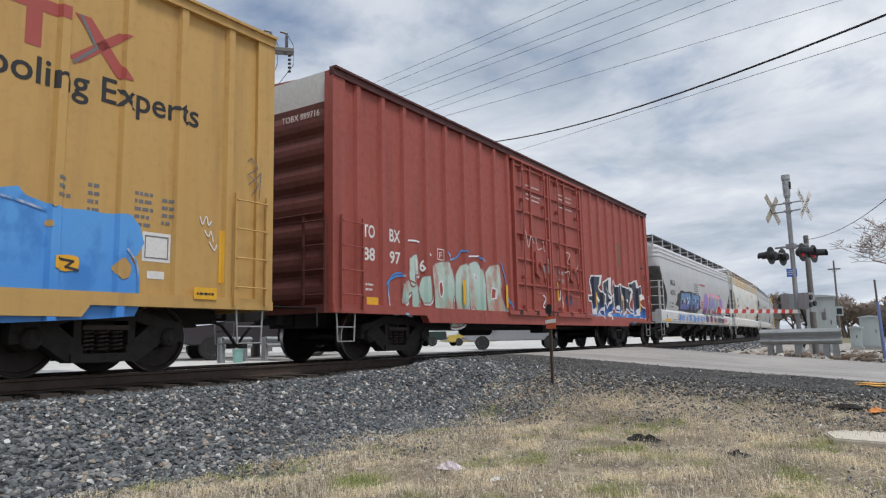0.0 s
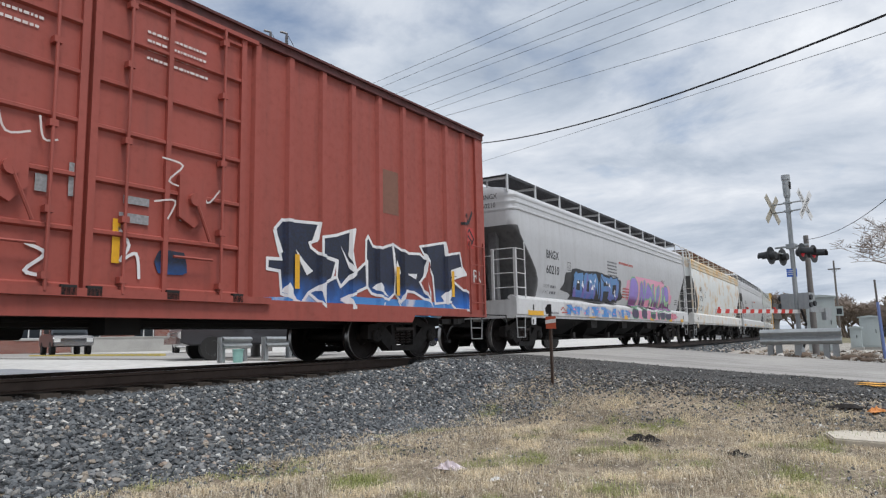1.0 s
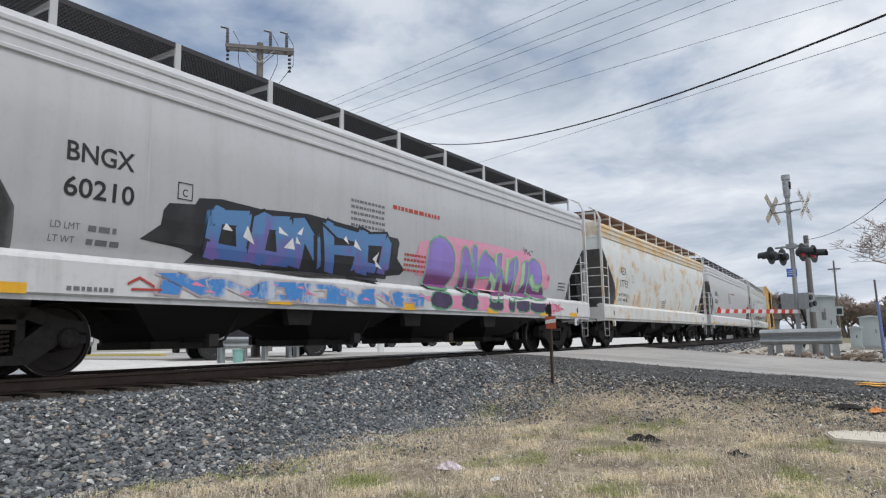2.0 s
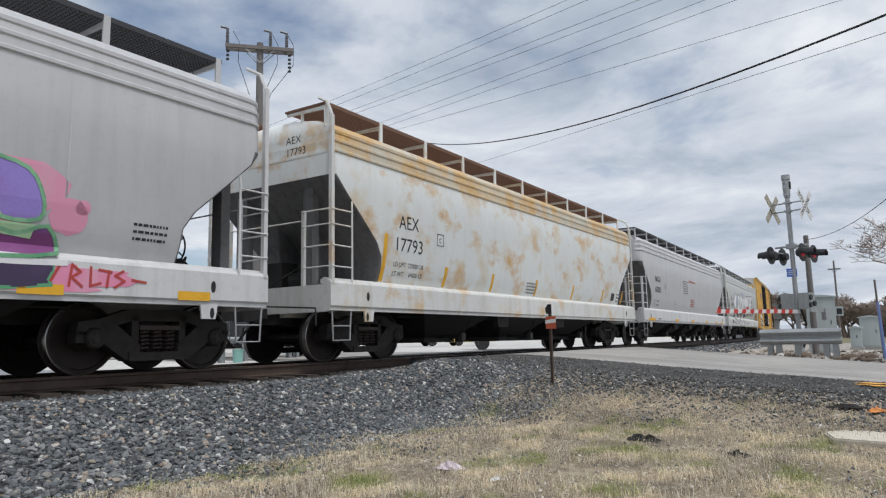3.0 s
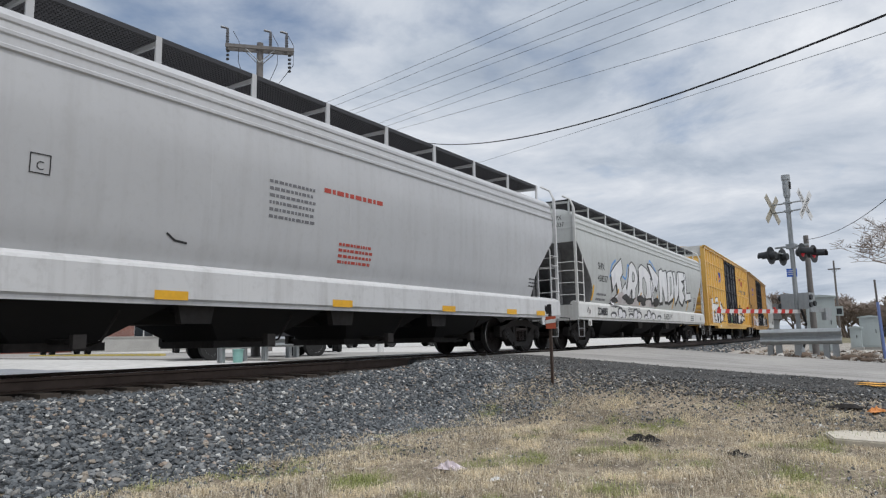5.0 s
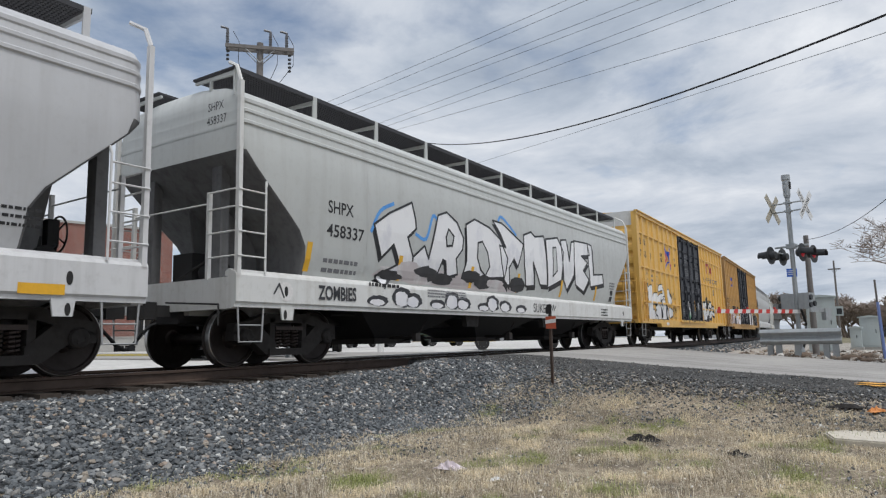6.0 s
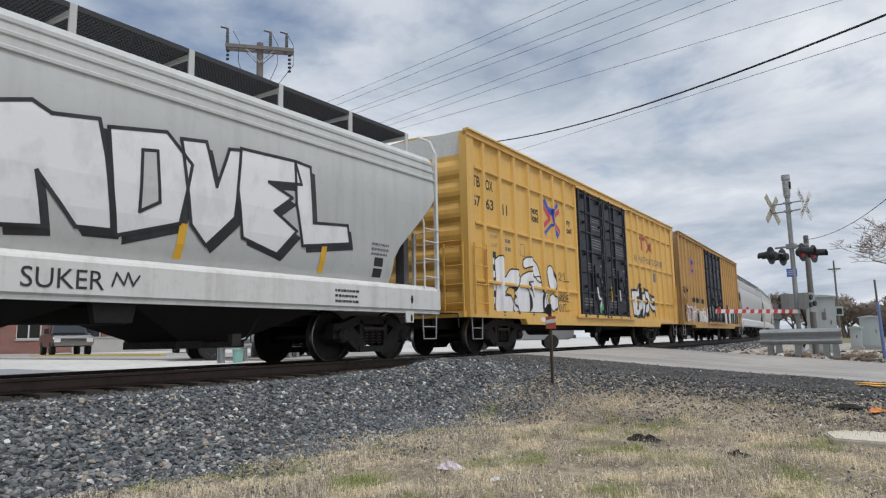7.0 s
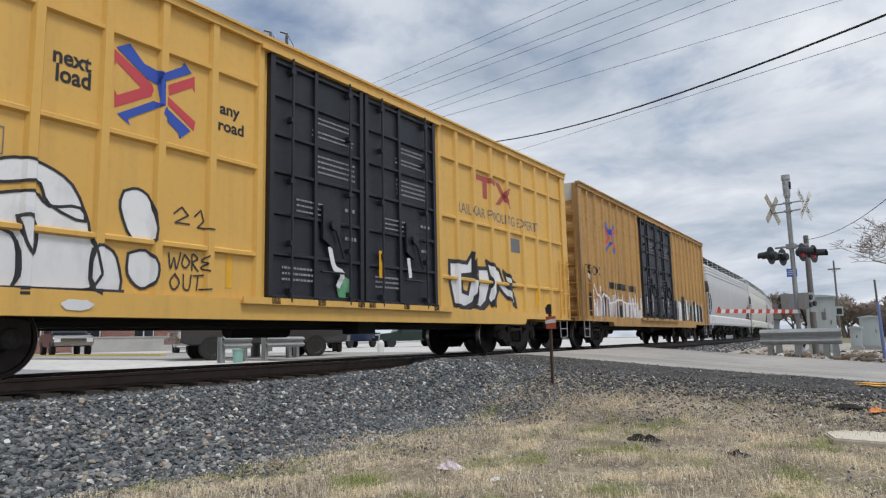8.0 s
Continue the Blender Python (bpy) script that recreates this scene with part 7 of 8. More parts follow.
def relay_cabinet(x, y, w, d, h, name, label, turn=0.0):
    z = hgt(x, y)
    th = thing(name, label, "equipment cabinet", at=pose(x, y, z, 0, 0, turn))
    bm = bmesh.new()
    box(bm, -d / 2, d / 2, -w / 2, w / 2, 0.12, h - 0.06)
    bmesh.ops.bevel(bm, geom=bm.edges[:], offset=0.02, segments=2, affect="EDGES")
    part("body", bm, M_ALU, th)
    bm = bmesh.new()
    prism(bm, [(-w / 2 - 0.06, h - 0.06), (w / 2 + 0.06, h - 0.06), (w / 2 + 0.06, h - 0.02), (0, h + 0.05), (-w / 2 - 0.06, h - 0.02)], "x", -d / 2 - 0.06, d / 2 + 0.06)
    part("roof", bm, M_ALU, th)
    bm = bmesh.new()
    box(bm, -d / 2 - 0.012, -d / 2 - 0.002, -w / 2 + 0.08, w / 2 - 0.08, 0.2, h - 0.16)
    door = part("door", bm, M_ALU, th)
    bm = bmesh.new()
    rod(bm, (-d / 2 - 0.05, -w / 2 + 0.18, h * 0.5), (-d / 2 - 0.05, -w / 2 + 0.18, h * 0.5 + 0.16), 0.014, 8)
    part("handle", bm, M_LAMPBLACK, door)
    bm = bmesh.new()
    box(bm, -d / 2 - 0.05, d / 2 + 0.05, -w / 2 - 0.05, w / 2 + 0.05, -0.1, 0.12)
    part("base", bm, M_CONC, th)
    if h > 2:
        bm = bmesh.new()
        box(bm, -0.32, -0.02, -w / 2 - 0.26, -w / 2, h - 0.78, h - 0.42)
        vent = part("vent_box", bm, M_ALU, th, "small pale vent box on the cabinet side")
        bm = bmesh.new()
        box(bm, -0.325, -0.321, -w / 2 - 0.22, -w / 2 - 0.04, h - 0.72, h - 0.50)
        part("louvre", bm, M_LAMPBLACK, vent)
    return th


relay_cabinet(30.6, 3.36, 1.0, 1.0, 2.22, "relay_cabinet", "tall pale grey metal relay cabinet behind the guardrail", 6)
relay_cabinet(38.0, 2.18, 0.82, 0.7, 1.55, "equipment_cabinet", "small grey equipment cabinet with a rounded lid on a stand", 0)
relay_cabinet(37.0, 2.72, 0.45, 0.4, 1.05, "meter_box", "low white meter box on the gravel", 0)


M_INSUL = plain("dull_grey_glazed_insulator", (0.11, 0.11, 0.12), 0.4)


def timber_pole(x, y, h, r, label, arm=0.0, arm_z=0.0, turn=0.0, name="utility_pole", pins=0):
    z = hgt(x, y)
    th = thing(name, label, "utility pole", at=pose(x, y, z, 0, 0, turn))
    bm = bmesh.new()
    rod(bm, (0, 0, -0.3), (0, 0, h), r, 12, r * 0.72)
    part("pole", bm, M_WOODPOLE, th, smooth=True)
    if arm:
        bm = bmesh.new()
        for d in (-0.16, 0.16):
            box(bm, -arm / 2, arm / 2, d - 0.05, d + 0.05, arm_z - 0.06, arm_z + 0.07)
        part("crossarm", bm, M_WOODPOLE, th)
        bm = bmesh.new()
        for s in (-1, 1):
            for d in (-0.18, 0.18):
                rod(bm, (s * arm * 0.21, d, arm_z - 0.06), (0, d, arm_z - 0.6), 0.018, 6)
        part("brace", bm, M_GALV, th)
        for k in range(pins):
            u = (-0.95, 0.30, 0.78)[k % 3] * arm / 2
            bm = bmesh.new()
            rod(bm, (u, 0, arm_z + 0.05), (u, 0, arm_z + 0.75), 0.05, 8)
            for j in range(5):
                rod(bm, (u, 0, arm_z + 0.12 + 0.1 * j), (u, 0, arm_z + 0.16 + 0.1 * j), 0.065, 10)
            rod(bm, (u, 0, arm_z + 0.75), (u - 0.25, 0, arm_z + 0.80), 0.045, 8)
            part("insulator", bm, M_INSUL, th)
    return th


main_pole = timber_pole(16.6, 20.05, 12.0, 0.17, "weathered timber utility pole with a crossarm and insulators", 2.55, 11.75, -41, pins=3)
bm = bmesh.new()
for u, drop in ((-1.2, 0.55), (1.1, 0.8)):
    for k in range(int(drop / 0.16)):
        rod(bm, (u, 0, 11.62 - 0.16 * k), (u + 0.02, 0, 11.56 - 0.16 * k), 0.06, 8)
part("hanging_insulator", bm, M_LAMPBLACK, main_pole)
bm = bmesh.new()
for u in (-1.0, 0.45, 1.05):
    pts = [(u, 0, 12.4), (u + 0.22, 0, 12.0), (u + 0.2, 0, 11.2), (u * 0.4, 0, 10.0), (0.12, 0, 8.8)]
    bar_path(bm, pts, 0.012, 5)
part("jumper_wire", bm, M_HOSE, main_pole)

timber_pole(27.2, 3.24, 4.25, 0.115, "short red-brown timber pole behind the crossing mast", name="service_pole")
timber_pole(92, 8.3, 9.2, 0.13, "distant timber utility pole with a crossarm", 1.3, 8.2, -85)


def overhead_wire(p, q, sag, r, label, name="overhead_wire", material=None):
    """A hanging wire between two places."""
    p, q = Vector(p), Vector(q)
    bm = bmesh.new()
    pts = []
    for k in range(25):
        t = k / 24
        v = p.lerp(q, t)
        v.z -= sag * 4 * t * (1 - t)
        pts.append(v)
    bar_path(bm, pts, r, 5)
    ob = part(name, bm, material or M_HOSE)
    return tagged(ob, label, "wire", "overhead wires")


def blue_post():
    x, y = 24.6, 1.10
    z = hgt(x, y)
    th = thing("marker_post", "leaning faded blue plastic marker post", "marker post", at=pose(x, y, z, 0, 0, 0))
    bm = bmesh.new()
    rod(bm, (0, 0, -0.1), (0.03, 0.06, 1.75), 0.042, 12)
    part("tube", bm, plain("faded_blue_plastic", (0.20, 0.27, 0.55), 0.5), th)
    bm = bmesh.new()
    rod(bm, (0.4, 0.05, -0.1), (0.4, 0.10, 2.45), 0.03, 8)
    part("stake", bm, M_WOODPOLE, th)


blue_post()


def whistle_stake():
    x, y = 10.23, 5.05
    z = hgt(x, y)
    th = thing("marker_stake", "leaning rusty steel stake with a small red and white plate", "marker stake", at=pose(x, y, z))
    bm = bmesh.new()
    top = (-0.03, 0.02, 1.42)
    box(bm, -0.012, 0.012, -0.022, 0.022, -0.2, 1.30)
    box(bm, -0.03, 0.012, -0.028, -0.018, -0.2, 1.30)
    part("post", bm, M_RAIL, th)
    bm = bmesh.new()
    prism(bm, [(-0.04, 1.14), (0.05, 1.14), (0.07, 1.23), (0.02, 1.30), (-0.04, 1.29)], "x", -0.03, -0.012)
    part("bracket", bm, M_BLACK, th)
    bm = bmesh.new()
    box(bm, -0.042, -0.032, -0.12, 0.06, 0.90, 1.10)
    plate = part("plate", bm, plain("orange_red_plate", (0.45, 0.09, 0.04), 0.5), th)
    bm = bmesh.new()
    prism(bm, [(-0.125, 1.0), (0.065, 0.98), (0.065, 1.04), (-0.125, 1.06)], "x", -0.046, -0.0425)
    part("band", bm, M_SIGNWHITE, plate)


whistle_stake()


# ---- beyond the track: lot, vehicles, brick building ----
M_TYRE = plain("tyre_rubber", (0.018, 0.018, 0.018), 0.8)
M_RIM = plain("alloy_rim", (0.42, 0.42, 0.43), 0.35, 0.8)
M_CHROME = plain("chrome_trim", (0.6, 0.6, 0.6), 0.2, 1.0)
M_HEADLAMP = plain("headlamp_glass", (0.6, 0.6, 0.58), 0.15)
M_TAIL = plain("tail_lamp", (0.35, 0.02, 0.02), 0.3)


def glass_mat():
    m, n, l, b = mat("tinted_glass")
    b.inputs["Base Color"].default_value = (0.02, 0.025, 0.03, 1)
    b.inputs["Roughness"].default_value = 0.05
    b.inputs["IOR"].default_value = 1.5
    return m


M_GLASS = glass_mat()


def car_coat(name, col):
    m = plain(name, col, 0.28, 0.1, 0.05)
    m.node_tree.nodes["Principled BSDF"].inputs["Coat Weight"].default_value = 0.6
    return m


def vehicle(kind, label, coat, x, y, turn, length=5.6, group="parked vehicles"):
    """A parked pickup or estate car; its nose looks to local -x."""
    z = hgt(x, y)
    th = thing("pickup_truck" if kind == "pickup" else "car", label, "pickup truck" if kind == "pickup" else "car", group, at=pose(x, y, z, 0, 0, turn))
    L, W = length, 1.95
    h = L / 2
    hood, belt, roof = (1.12, 1.18, 1.86) if kind == "pickup" else (0.92, 0.98, 1.48)
    low = 0.48 if kind == "pickup" else 0.30
    tail = belt if kind == "pickup" else belt + 0.02
    bm = bmesh.new()
    prof = [(-h, low + 0.1), (-h, hood - 0.22), (-h + 0.12, hood - 0.05), (-h + 1.35, hood + 0.04), (-h + 1.45, belt), (h - 0.06, tail), (h, tail - 0.12), (h, low + 0.1), (h - 0.3, low), (-h + 0.3, low)]
    prism(bm, prof, "y", -W / 2, W / 2)
    bmesh.ops.bevel(bm, geom=[e for e in bm.edges if abs(e.verts[0].co.y - e.verts[1].co.y) < 1e-4], offset=0.05, segments=2, affect="EDGES")
    part("body", bm, coat, th)
    c0, c1 = (-h + 1.4, -h + 3.75) if kind == "pickup" else (-h + 1.25, h - 0.35)
    bm = bmesh.new()
    a, b = [(c0, belt), (c0 + 0.62, roof - 0.04), (c0 + 0.85, roof), (c1 - 0.35, roof), (c1 - 0.08, roof - 0.06), (c1, belt)], W / 2 - 0.06
    lo = [bm.verts.new((p[0], -b + (0.16 if p[1] > belt else 0), p[1])) for p in a]
    hi = [bm.verts.new((p[0], b - (0.16 if p[1] > belt else 0), p[1])) for p in a]
    bm.faces.new(lo)
    bm.faces.new(hi[::-1])
    for i in range(len(a)):
        j = (i + 1) % len(a)
        bm.faces.new((lo[i], hi[i], hi[j], lo[j]))
    bmesh.ops.recalc_face_normals(bm, faces=bm.faces[:])
    part("cab", bm, coat, th)
    bm = bmesh.new()
    q = [(c0 + 0.02, -b + 0.12, belt + 0.06), (c0 + 0.02, b - 0.12, belt + 0.06), (c0 + 0.56, b - 0.24, roof - 0.10), (c0 + 0.56, -b + 0.24, roof - 0.10)]
    bm.faces.new([bm.verts.new((p[0] - 0.015, p[1], p[2])) for p in q])
    part("windscreen", bm, M_GLASS, th)
    for s in (-1, 1):
        for u0, u1 in ((c0 + 0.42, c0 + 1.25), (c0 + 1.32, c1 - 0.30)):
            bm = bmesh.new()
            yb, yt = s * (b + 0.008), s * (b - 0.13)
            vs = [(u0, yb, belt + 0.05), (u1, yb, belt + 0.05), (u1 - 0.02, yt, roof - 0.10), (u0 + 0.28 * (u0 < c0 + 0.6), yt, roof - 0.10)]
            bm.faces.new([bm.verts.new(p) for p in vs])
            part("side_window", bm, M_GLASS, th)
        bm = bmesh.new()
        box(bm, c0 + 0.28, c0 + 0.42, *sorted((s * (W / 2), s * (W / 2 + 0.22))), belt + 0.02, belt + 0.30)
        part("mirror", bm, M_BLACK, th)
        bm = bmesh.new()
        box(bm, -h - 0.012, -h + 0.02, *sorted((s * 0.62, s * 0.93)), hood - 0.42, hood - 0.20)
        part("headlight", bm, M_HEADLAMP, th)
        bm = bmesh.new()
        box(bm, h - 0.02, h + 0.012, *sorted((s * 0.78, s * 0.95)), belt - 0.40, belt - 0.12)
        part("tail_light", bm, M_TAIL, th)
    bm = bmesh.new()
    for k in range(4):
        box(bm, -h - 0.02, -h + 0.02, -0.58, 0.58, hood - 0.46 + 0.075 * k, hood - 0.42 + 0.075 * k)
    part("grille", bm, M_CHROME if kind == "pickup" else M_BLACK, th)
    for s in (-1, 1):
        bm = bmesh.new()
        box(bm, *sorted((s * (h - 0.02), s * (h + 0.12))), -W / 2 + 0.05, W / 2 - 0.05, low + 0.05, low + 0.25)
        part("bumper", bm, M_CHROME if kind == "pickup" else coat, th)
    r = 0.39 if kind == "pickup" else 0.33
    for u in (-h + 0.98, h - 1.2):
        for s in (-1, 1):
            bm = bmesh.new()
            lathe(bm, [(r * 0.6, s * (W / 2 - 0.24)), (r * 0.96, s * (W / 2 - 0.24)), (r, s * (W / 2 - 0.20)), (r, s * (W / 2 - 0.02)), (r * 0.95, s * (W / 2 + 0.015)), (r * 0.62, s * (W / 2 + 0.01))], "y", 20)
            bmesh.ops.translate(bm, verts=bm.verts[:], vec=(u, 0, r))
            wheel = part("wheel", bm, M_TYRE, th)
            bm = bmesh.new()
            lathe(bm, [(r * 0.60, s * (W / 2 - 0.1)), (r * 0.60, s * (W / 2 + 0.012)), (r * 0.5, s * (W / 2 - 0.02)), (r * 0.2, s * (W / 2 - 0.01))], "y", 16)
            bmesh.ops.translate(bm, verts=bm.verts[:], vec=(u, 0, r))
            part("rim", bm, M_RIM, wheel)
    return th


vehicle("pickup", "dark blue-black pickup truck parked facing the track", car_coat("blue_black_car_paint", (0.012, 0.016, 0.024)), 19.6, 40.0, 72)
vehicle("pickup", "dark grey pickup truck parked beside the track", car_coat("dark_grey_car_paint", (0.055, 0.055, 0.06)), 15.85, 18.9, -22, 5.7)
vehicle("car", "white car parked behind the dark grey pickup", car_coat("white_car_paint", (0.66, 0.66, 0.66)), 26.2, 37.8, 60, 4.5)
vehicle("pickup", "dark red pickup truck parked facing the track", car_coat("dark_red_car_paint", (0.11, 0.012, 0.016)), 27.4, 27.6, 48)
vehicle("pickup", "dark blue pickup truck parked across the lot", car_coat("navy_car_paint", (0.015, 0.025, 0.06)), 41.2, 37.9, 10)
vehicle("pickup", "dark green pickup truck parked across the lot", car_coat("green_car_paint", (0.02, 0.04, 0.032)), 44.2, 34.4, -35)
vehicle("car", "yellow car parked across the lot", car_coat("yellow_car_paint", (0.50, 0.38, 0.08)), 48.5, 31.4, -40, 4.4)
vehicle("pickup", "grey pickup truck parked beside the crossing road", car_coat("grey_car_paint", (0.30, 0.31, 0.33)), 33.6, 18.6, -58, 5.9)
vehicle("car", "black car parked far beyond the gravel", car_coat("black_car_paint", (0.014, 0.014, 0.017)), 96.0, 3.4, -80, 4.6)

guardrail(11.9, 15.75, 13.35, 16.35, [0.12, 1.35], "short battered guardrail length with a bucket behind it", 0.72)
guardrail(13.7, 16.1, 15.95, 16.9, [0.12, 1.6, 2.1], "battered guardrail length with a torn end", 0.72)


def bucket(x, y):
    z = hgt(x, y)
    th = thing("bucket", "pale teal plastic bucket on the concrete", "bucket", at=pose(x, y, z))
    bm = bmesh.new()
    lathe(bm, [(0.02, 0.02), (0.125, 0.0), (0.15, 0.34), (0.165, 0.345), (0.165, 0.37), (0.145, 0.37), (0.12, 0.03), (0.02, 0.035)], "z", 18)
    part("body", bm, plain("teal_plastic", (0.28, 0.52, 0.48), 0.5), th, smooth=True)
    bm = bmesh.new()
    bar_path(bm, [(0.165, 0, 0.33), (0.10, 0, 0.22), (-0.10, 0, 0.22), (-0.165, 0, 0.33)], 0.006, 5)
    part("handle", bm, M_RIM, th)


bucket(12.35, 15.65)


def slim_post(x, y, h, r, m, label, name):
    th = thing(name, label, "post", at=pose(x, y, hgt(x, y)))
    bm = bmesh.new()
    rod(bm, (0, 0, -0.1), (0, 0, h), r, 10)
    lathe(bm, [(r, h), (r * 0.8, h + r * 0.6), (r * 0.3, h + r)], "z", 10)
    part("tube", bm, m, th)
    return th


slim_post(14.4, 20.7, 1.5, 0.05, M_GALV, "thin galvanised post at the lot's edge", "steel_post")
b = slim_post(23.8, 20.2, 0.42, 0.16, M_SIGNWHITE, "short white concrete bollard with a cap", "bollard")


def lot_kerb():
    th = thing("kerb", "low concrete kerb with worn yellow paint", "kerb", kind="structure", at=pose(17.0, 32.2, hgt(17.0, 32.2), 0, 0, -88))
    bm = bmesh.new()
    box(bm, -5.5, 5.5, -0.15, 0.15, -0.15, 0.12)
    bmesh.ops.bevel(bm, geom=bm.edges[:], offset=0.03, segments=2, affect="EDGES")
    part("kerb_stone", bm, paint("worn_yellow_kerb", (0.55, 0.44, 0.12), 0.8, (0.40, 0.38, 0.33), 0.7), th)


lot_kerb()
M_BRICK = None


def brick_mat():
    m, n, l, b = mat("red_brick")
    nt = m.node_tree
    co = obj_coord(nt)
    br = n.new("ShaderNodeTexBrick")
    br.inputs["Scale"].default_value = 1.0
    br.inputs["Brick Width"].default_value, br.inputs["Row Height"].default_value, br.inputs["Mortar Size"].default_value = 0.215, 0.075, 0.010
    br.inputs["Color1"].default_value, br.inputs["Color2"].default_value, br.inputs["Mortar"].default_value = (0.26, 0.075, 0.05, 1), (0.17, 0.05, 0.038, 1), (0.30, 0.26, 0.23, 1)
    mp = n.new("ShaderNodeMapping")
    mp.inputs["Rotation"].default_value = (radians(90), 0, 0)
    l.new(co, mp.inputs[0])
    l.new(mp.outputs[0], br.inputs["Vector"])
    l.new(mix(nt, ramp(nt, noise_tex(nt, co, 0.5, 5), [(0.4, (0, 0, 0)), (0.7, (0.4, 0.4, 0.4))]), br.outputs[0], (0.12, 0.05, 0.04)), b.inputs["Base Color"])
    b.inputs["Roughness"].default_value = 0.9
    bump(nt, b, br.outputs["Fac"], 0.3, 0.01)
    return m


M_BRICK = brick_mat()


def brick_building():
    """Flat-roofed two-storey block along the far edge of the lot."""
    th = thing("brick_building", "long flat-roofed red brick building across the lot", "building", at=pose(11.3, 54.6, 0.9, 0, 0, -11.5))
    W, D, H = 44.0, 16.0, 9.6
    bm = bmesh.new()
    cols = 11
    step = W / cols
    x = -W / 2
    wins = []
    # wall of piers, spandrels and parapet, with the openings left free
    for k in range(cols):
        a = x + k * step
        w0, w1 = a + 1.2, a + step - 1.2
        box(bm, a, w0, 0, 0.4, 0, H)
        box(bm, w1, a + step, 0, 0.4, 0, H)
        for z0, z1 in ((0, 1.0), (3.0, 5.4), (7.4, H)):
            box(bm, w0, w1, 0.002, 0.398, z0, z1)
        wins += [(w0, w1, 1.0, 3.0), (w0, w1, 5.4, 7.4)]
    box(bm, -W / 2, -W / 2 + 0.4, 0.4, D, 0, H)
    box(bm, W / 2 - 0.4, W / 2, 0.4, D, 0, H)
    box(bm, -W / 2, W / 2, D, D + 0.4, 0, H)
    part("wall", bm, M_BRICK, th)
    bm = bmesh.new()
    box(bm, -W / 2, W / 2, 0.4, D, H - 0.8, H - 0.6)
    part("roof", bm, M_ASPHALT, th)
    bm = bmesh.new()
    box(bm, -W / 2 - 0.1, W / 2 + 0.1, -0.1, 0.5, H, H + 0.18)
    part("coping", bm, M_CONC, th)
    for w0, w1, z0, z1 in wins:
        bm = bmesh.new()
        box(bm, w0, w1, 0.18, 0.24, z0, z0 + 0.08)
        box(bm, w0, w1, 0.18, 0.24, z1 - 0.08, z1)
        for u in (w0, (w0 + w1) / 2 - 0.04, w1 - 0.08):
            box(bm, u, u + 0.08, 0.18, 0.24, z0, z1)
        win = part("window", bm, M_SIGNWHITE, th)
        bm = bmesh.new()
        box(bm, w0, w1, 0.25, 0.27, z0, z1)
        part("pane", bm, M_GLASS, win)
        bm = bmesh.new()
        box(bm, w0 - 0.1, w1 + 0.1, -0.06, 0.2, z0 - 0.1, z0)
        part("sill", bm, M_CONC, win)
    # low rendered wall before it
    w2 = thing("low_wall", "low pale rendered wall at the lot's edge", "wall", at=pose(27.0, 48.6, 0.9, 0, 0, -11.5))
    bm = bmesh.new()
    box(bm, -2.5, 12, 0, 0.25, -0.2, 1.0)
    part("wall", bm, M_CONC, w2)
    bm = bmesh.new()
    box(bm, -2.55, 12.05, -0.05, 0.30, 1.0, 1.08)
    part("coping", bm, M_CONC, w2)


brick_building()


def low_house(x, y, w, d, h, turn, label, coat):
    th = thing("house", label, "house", at=pose(x, y, hgt(x, y), 0, 0, turn))
    bm = bmesh.new()
    box(bm, -w / 2, w / 2, -d / 2, d / 2, -0.3, h)
    part("wall", bm, coat, th)
    bm = bmesh.new()
    prism(bm, [(-d / 2 - 0.4, h - 0.1), (0, h + d * 0.28), (d / 2 + 0.4, h - 0.1), (d / 2 + 0.4, h + 0.05), (0, h + d * 0.28 + 0.18), (-d / 2 - 0.4, h + 0.05)], "x", -w / 2 - 0.4, w / 2 + 0.4)
    part("roof", bm, M_ASPHALT, th)
    for u in (-w * 0.3, 0.0, w * 0.3):
        bm = bmesh.new()
        box(bm, u - 0.6, u + 0.6, -d / 2 - 0.03, -d / 2, 1.0, 2.1)
        win = part("window", bm, M_SIGNWHITE, th)
        bm = bmesh.new()
        box(bm, u - 0.52, u + 0.52, -d / 2 - 0.045, -d / 2 - 0.032, 1.08, 2.02)
        part("pane", bm, M_GLASS, win)


low_house(110, 24.5, 13, 8, 2.6, -75, "low grey house far beyond the track", paint("grey_siding", (0.36, 0.37, 0.38), 0.7, (0.2, 0.2, 0.2), 0.3))
low_house(150, 2.0, 15, 9, 3.0, -88, "low pale house among far bare trees", paint("pale_siding", (0.50, 0.48, 0.44), 0.7, (0.2, 0.2, 0.2), 0.3))

# ---- bare winter trees ----
M_BARK = paint("grey_brown_bark", (0.16, 0.125, 0.10), 0.9, (0.06, 0.05, 0.04), 0.5)
M_TWIG = plain("winter_twigs", (0.25, 0.20, 0.165), 0.9)


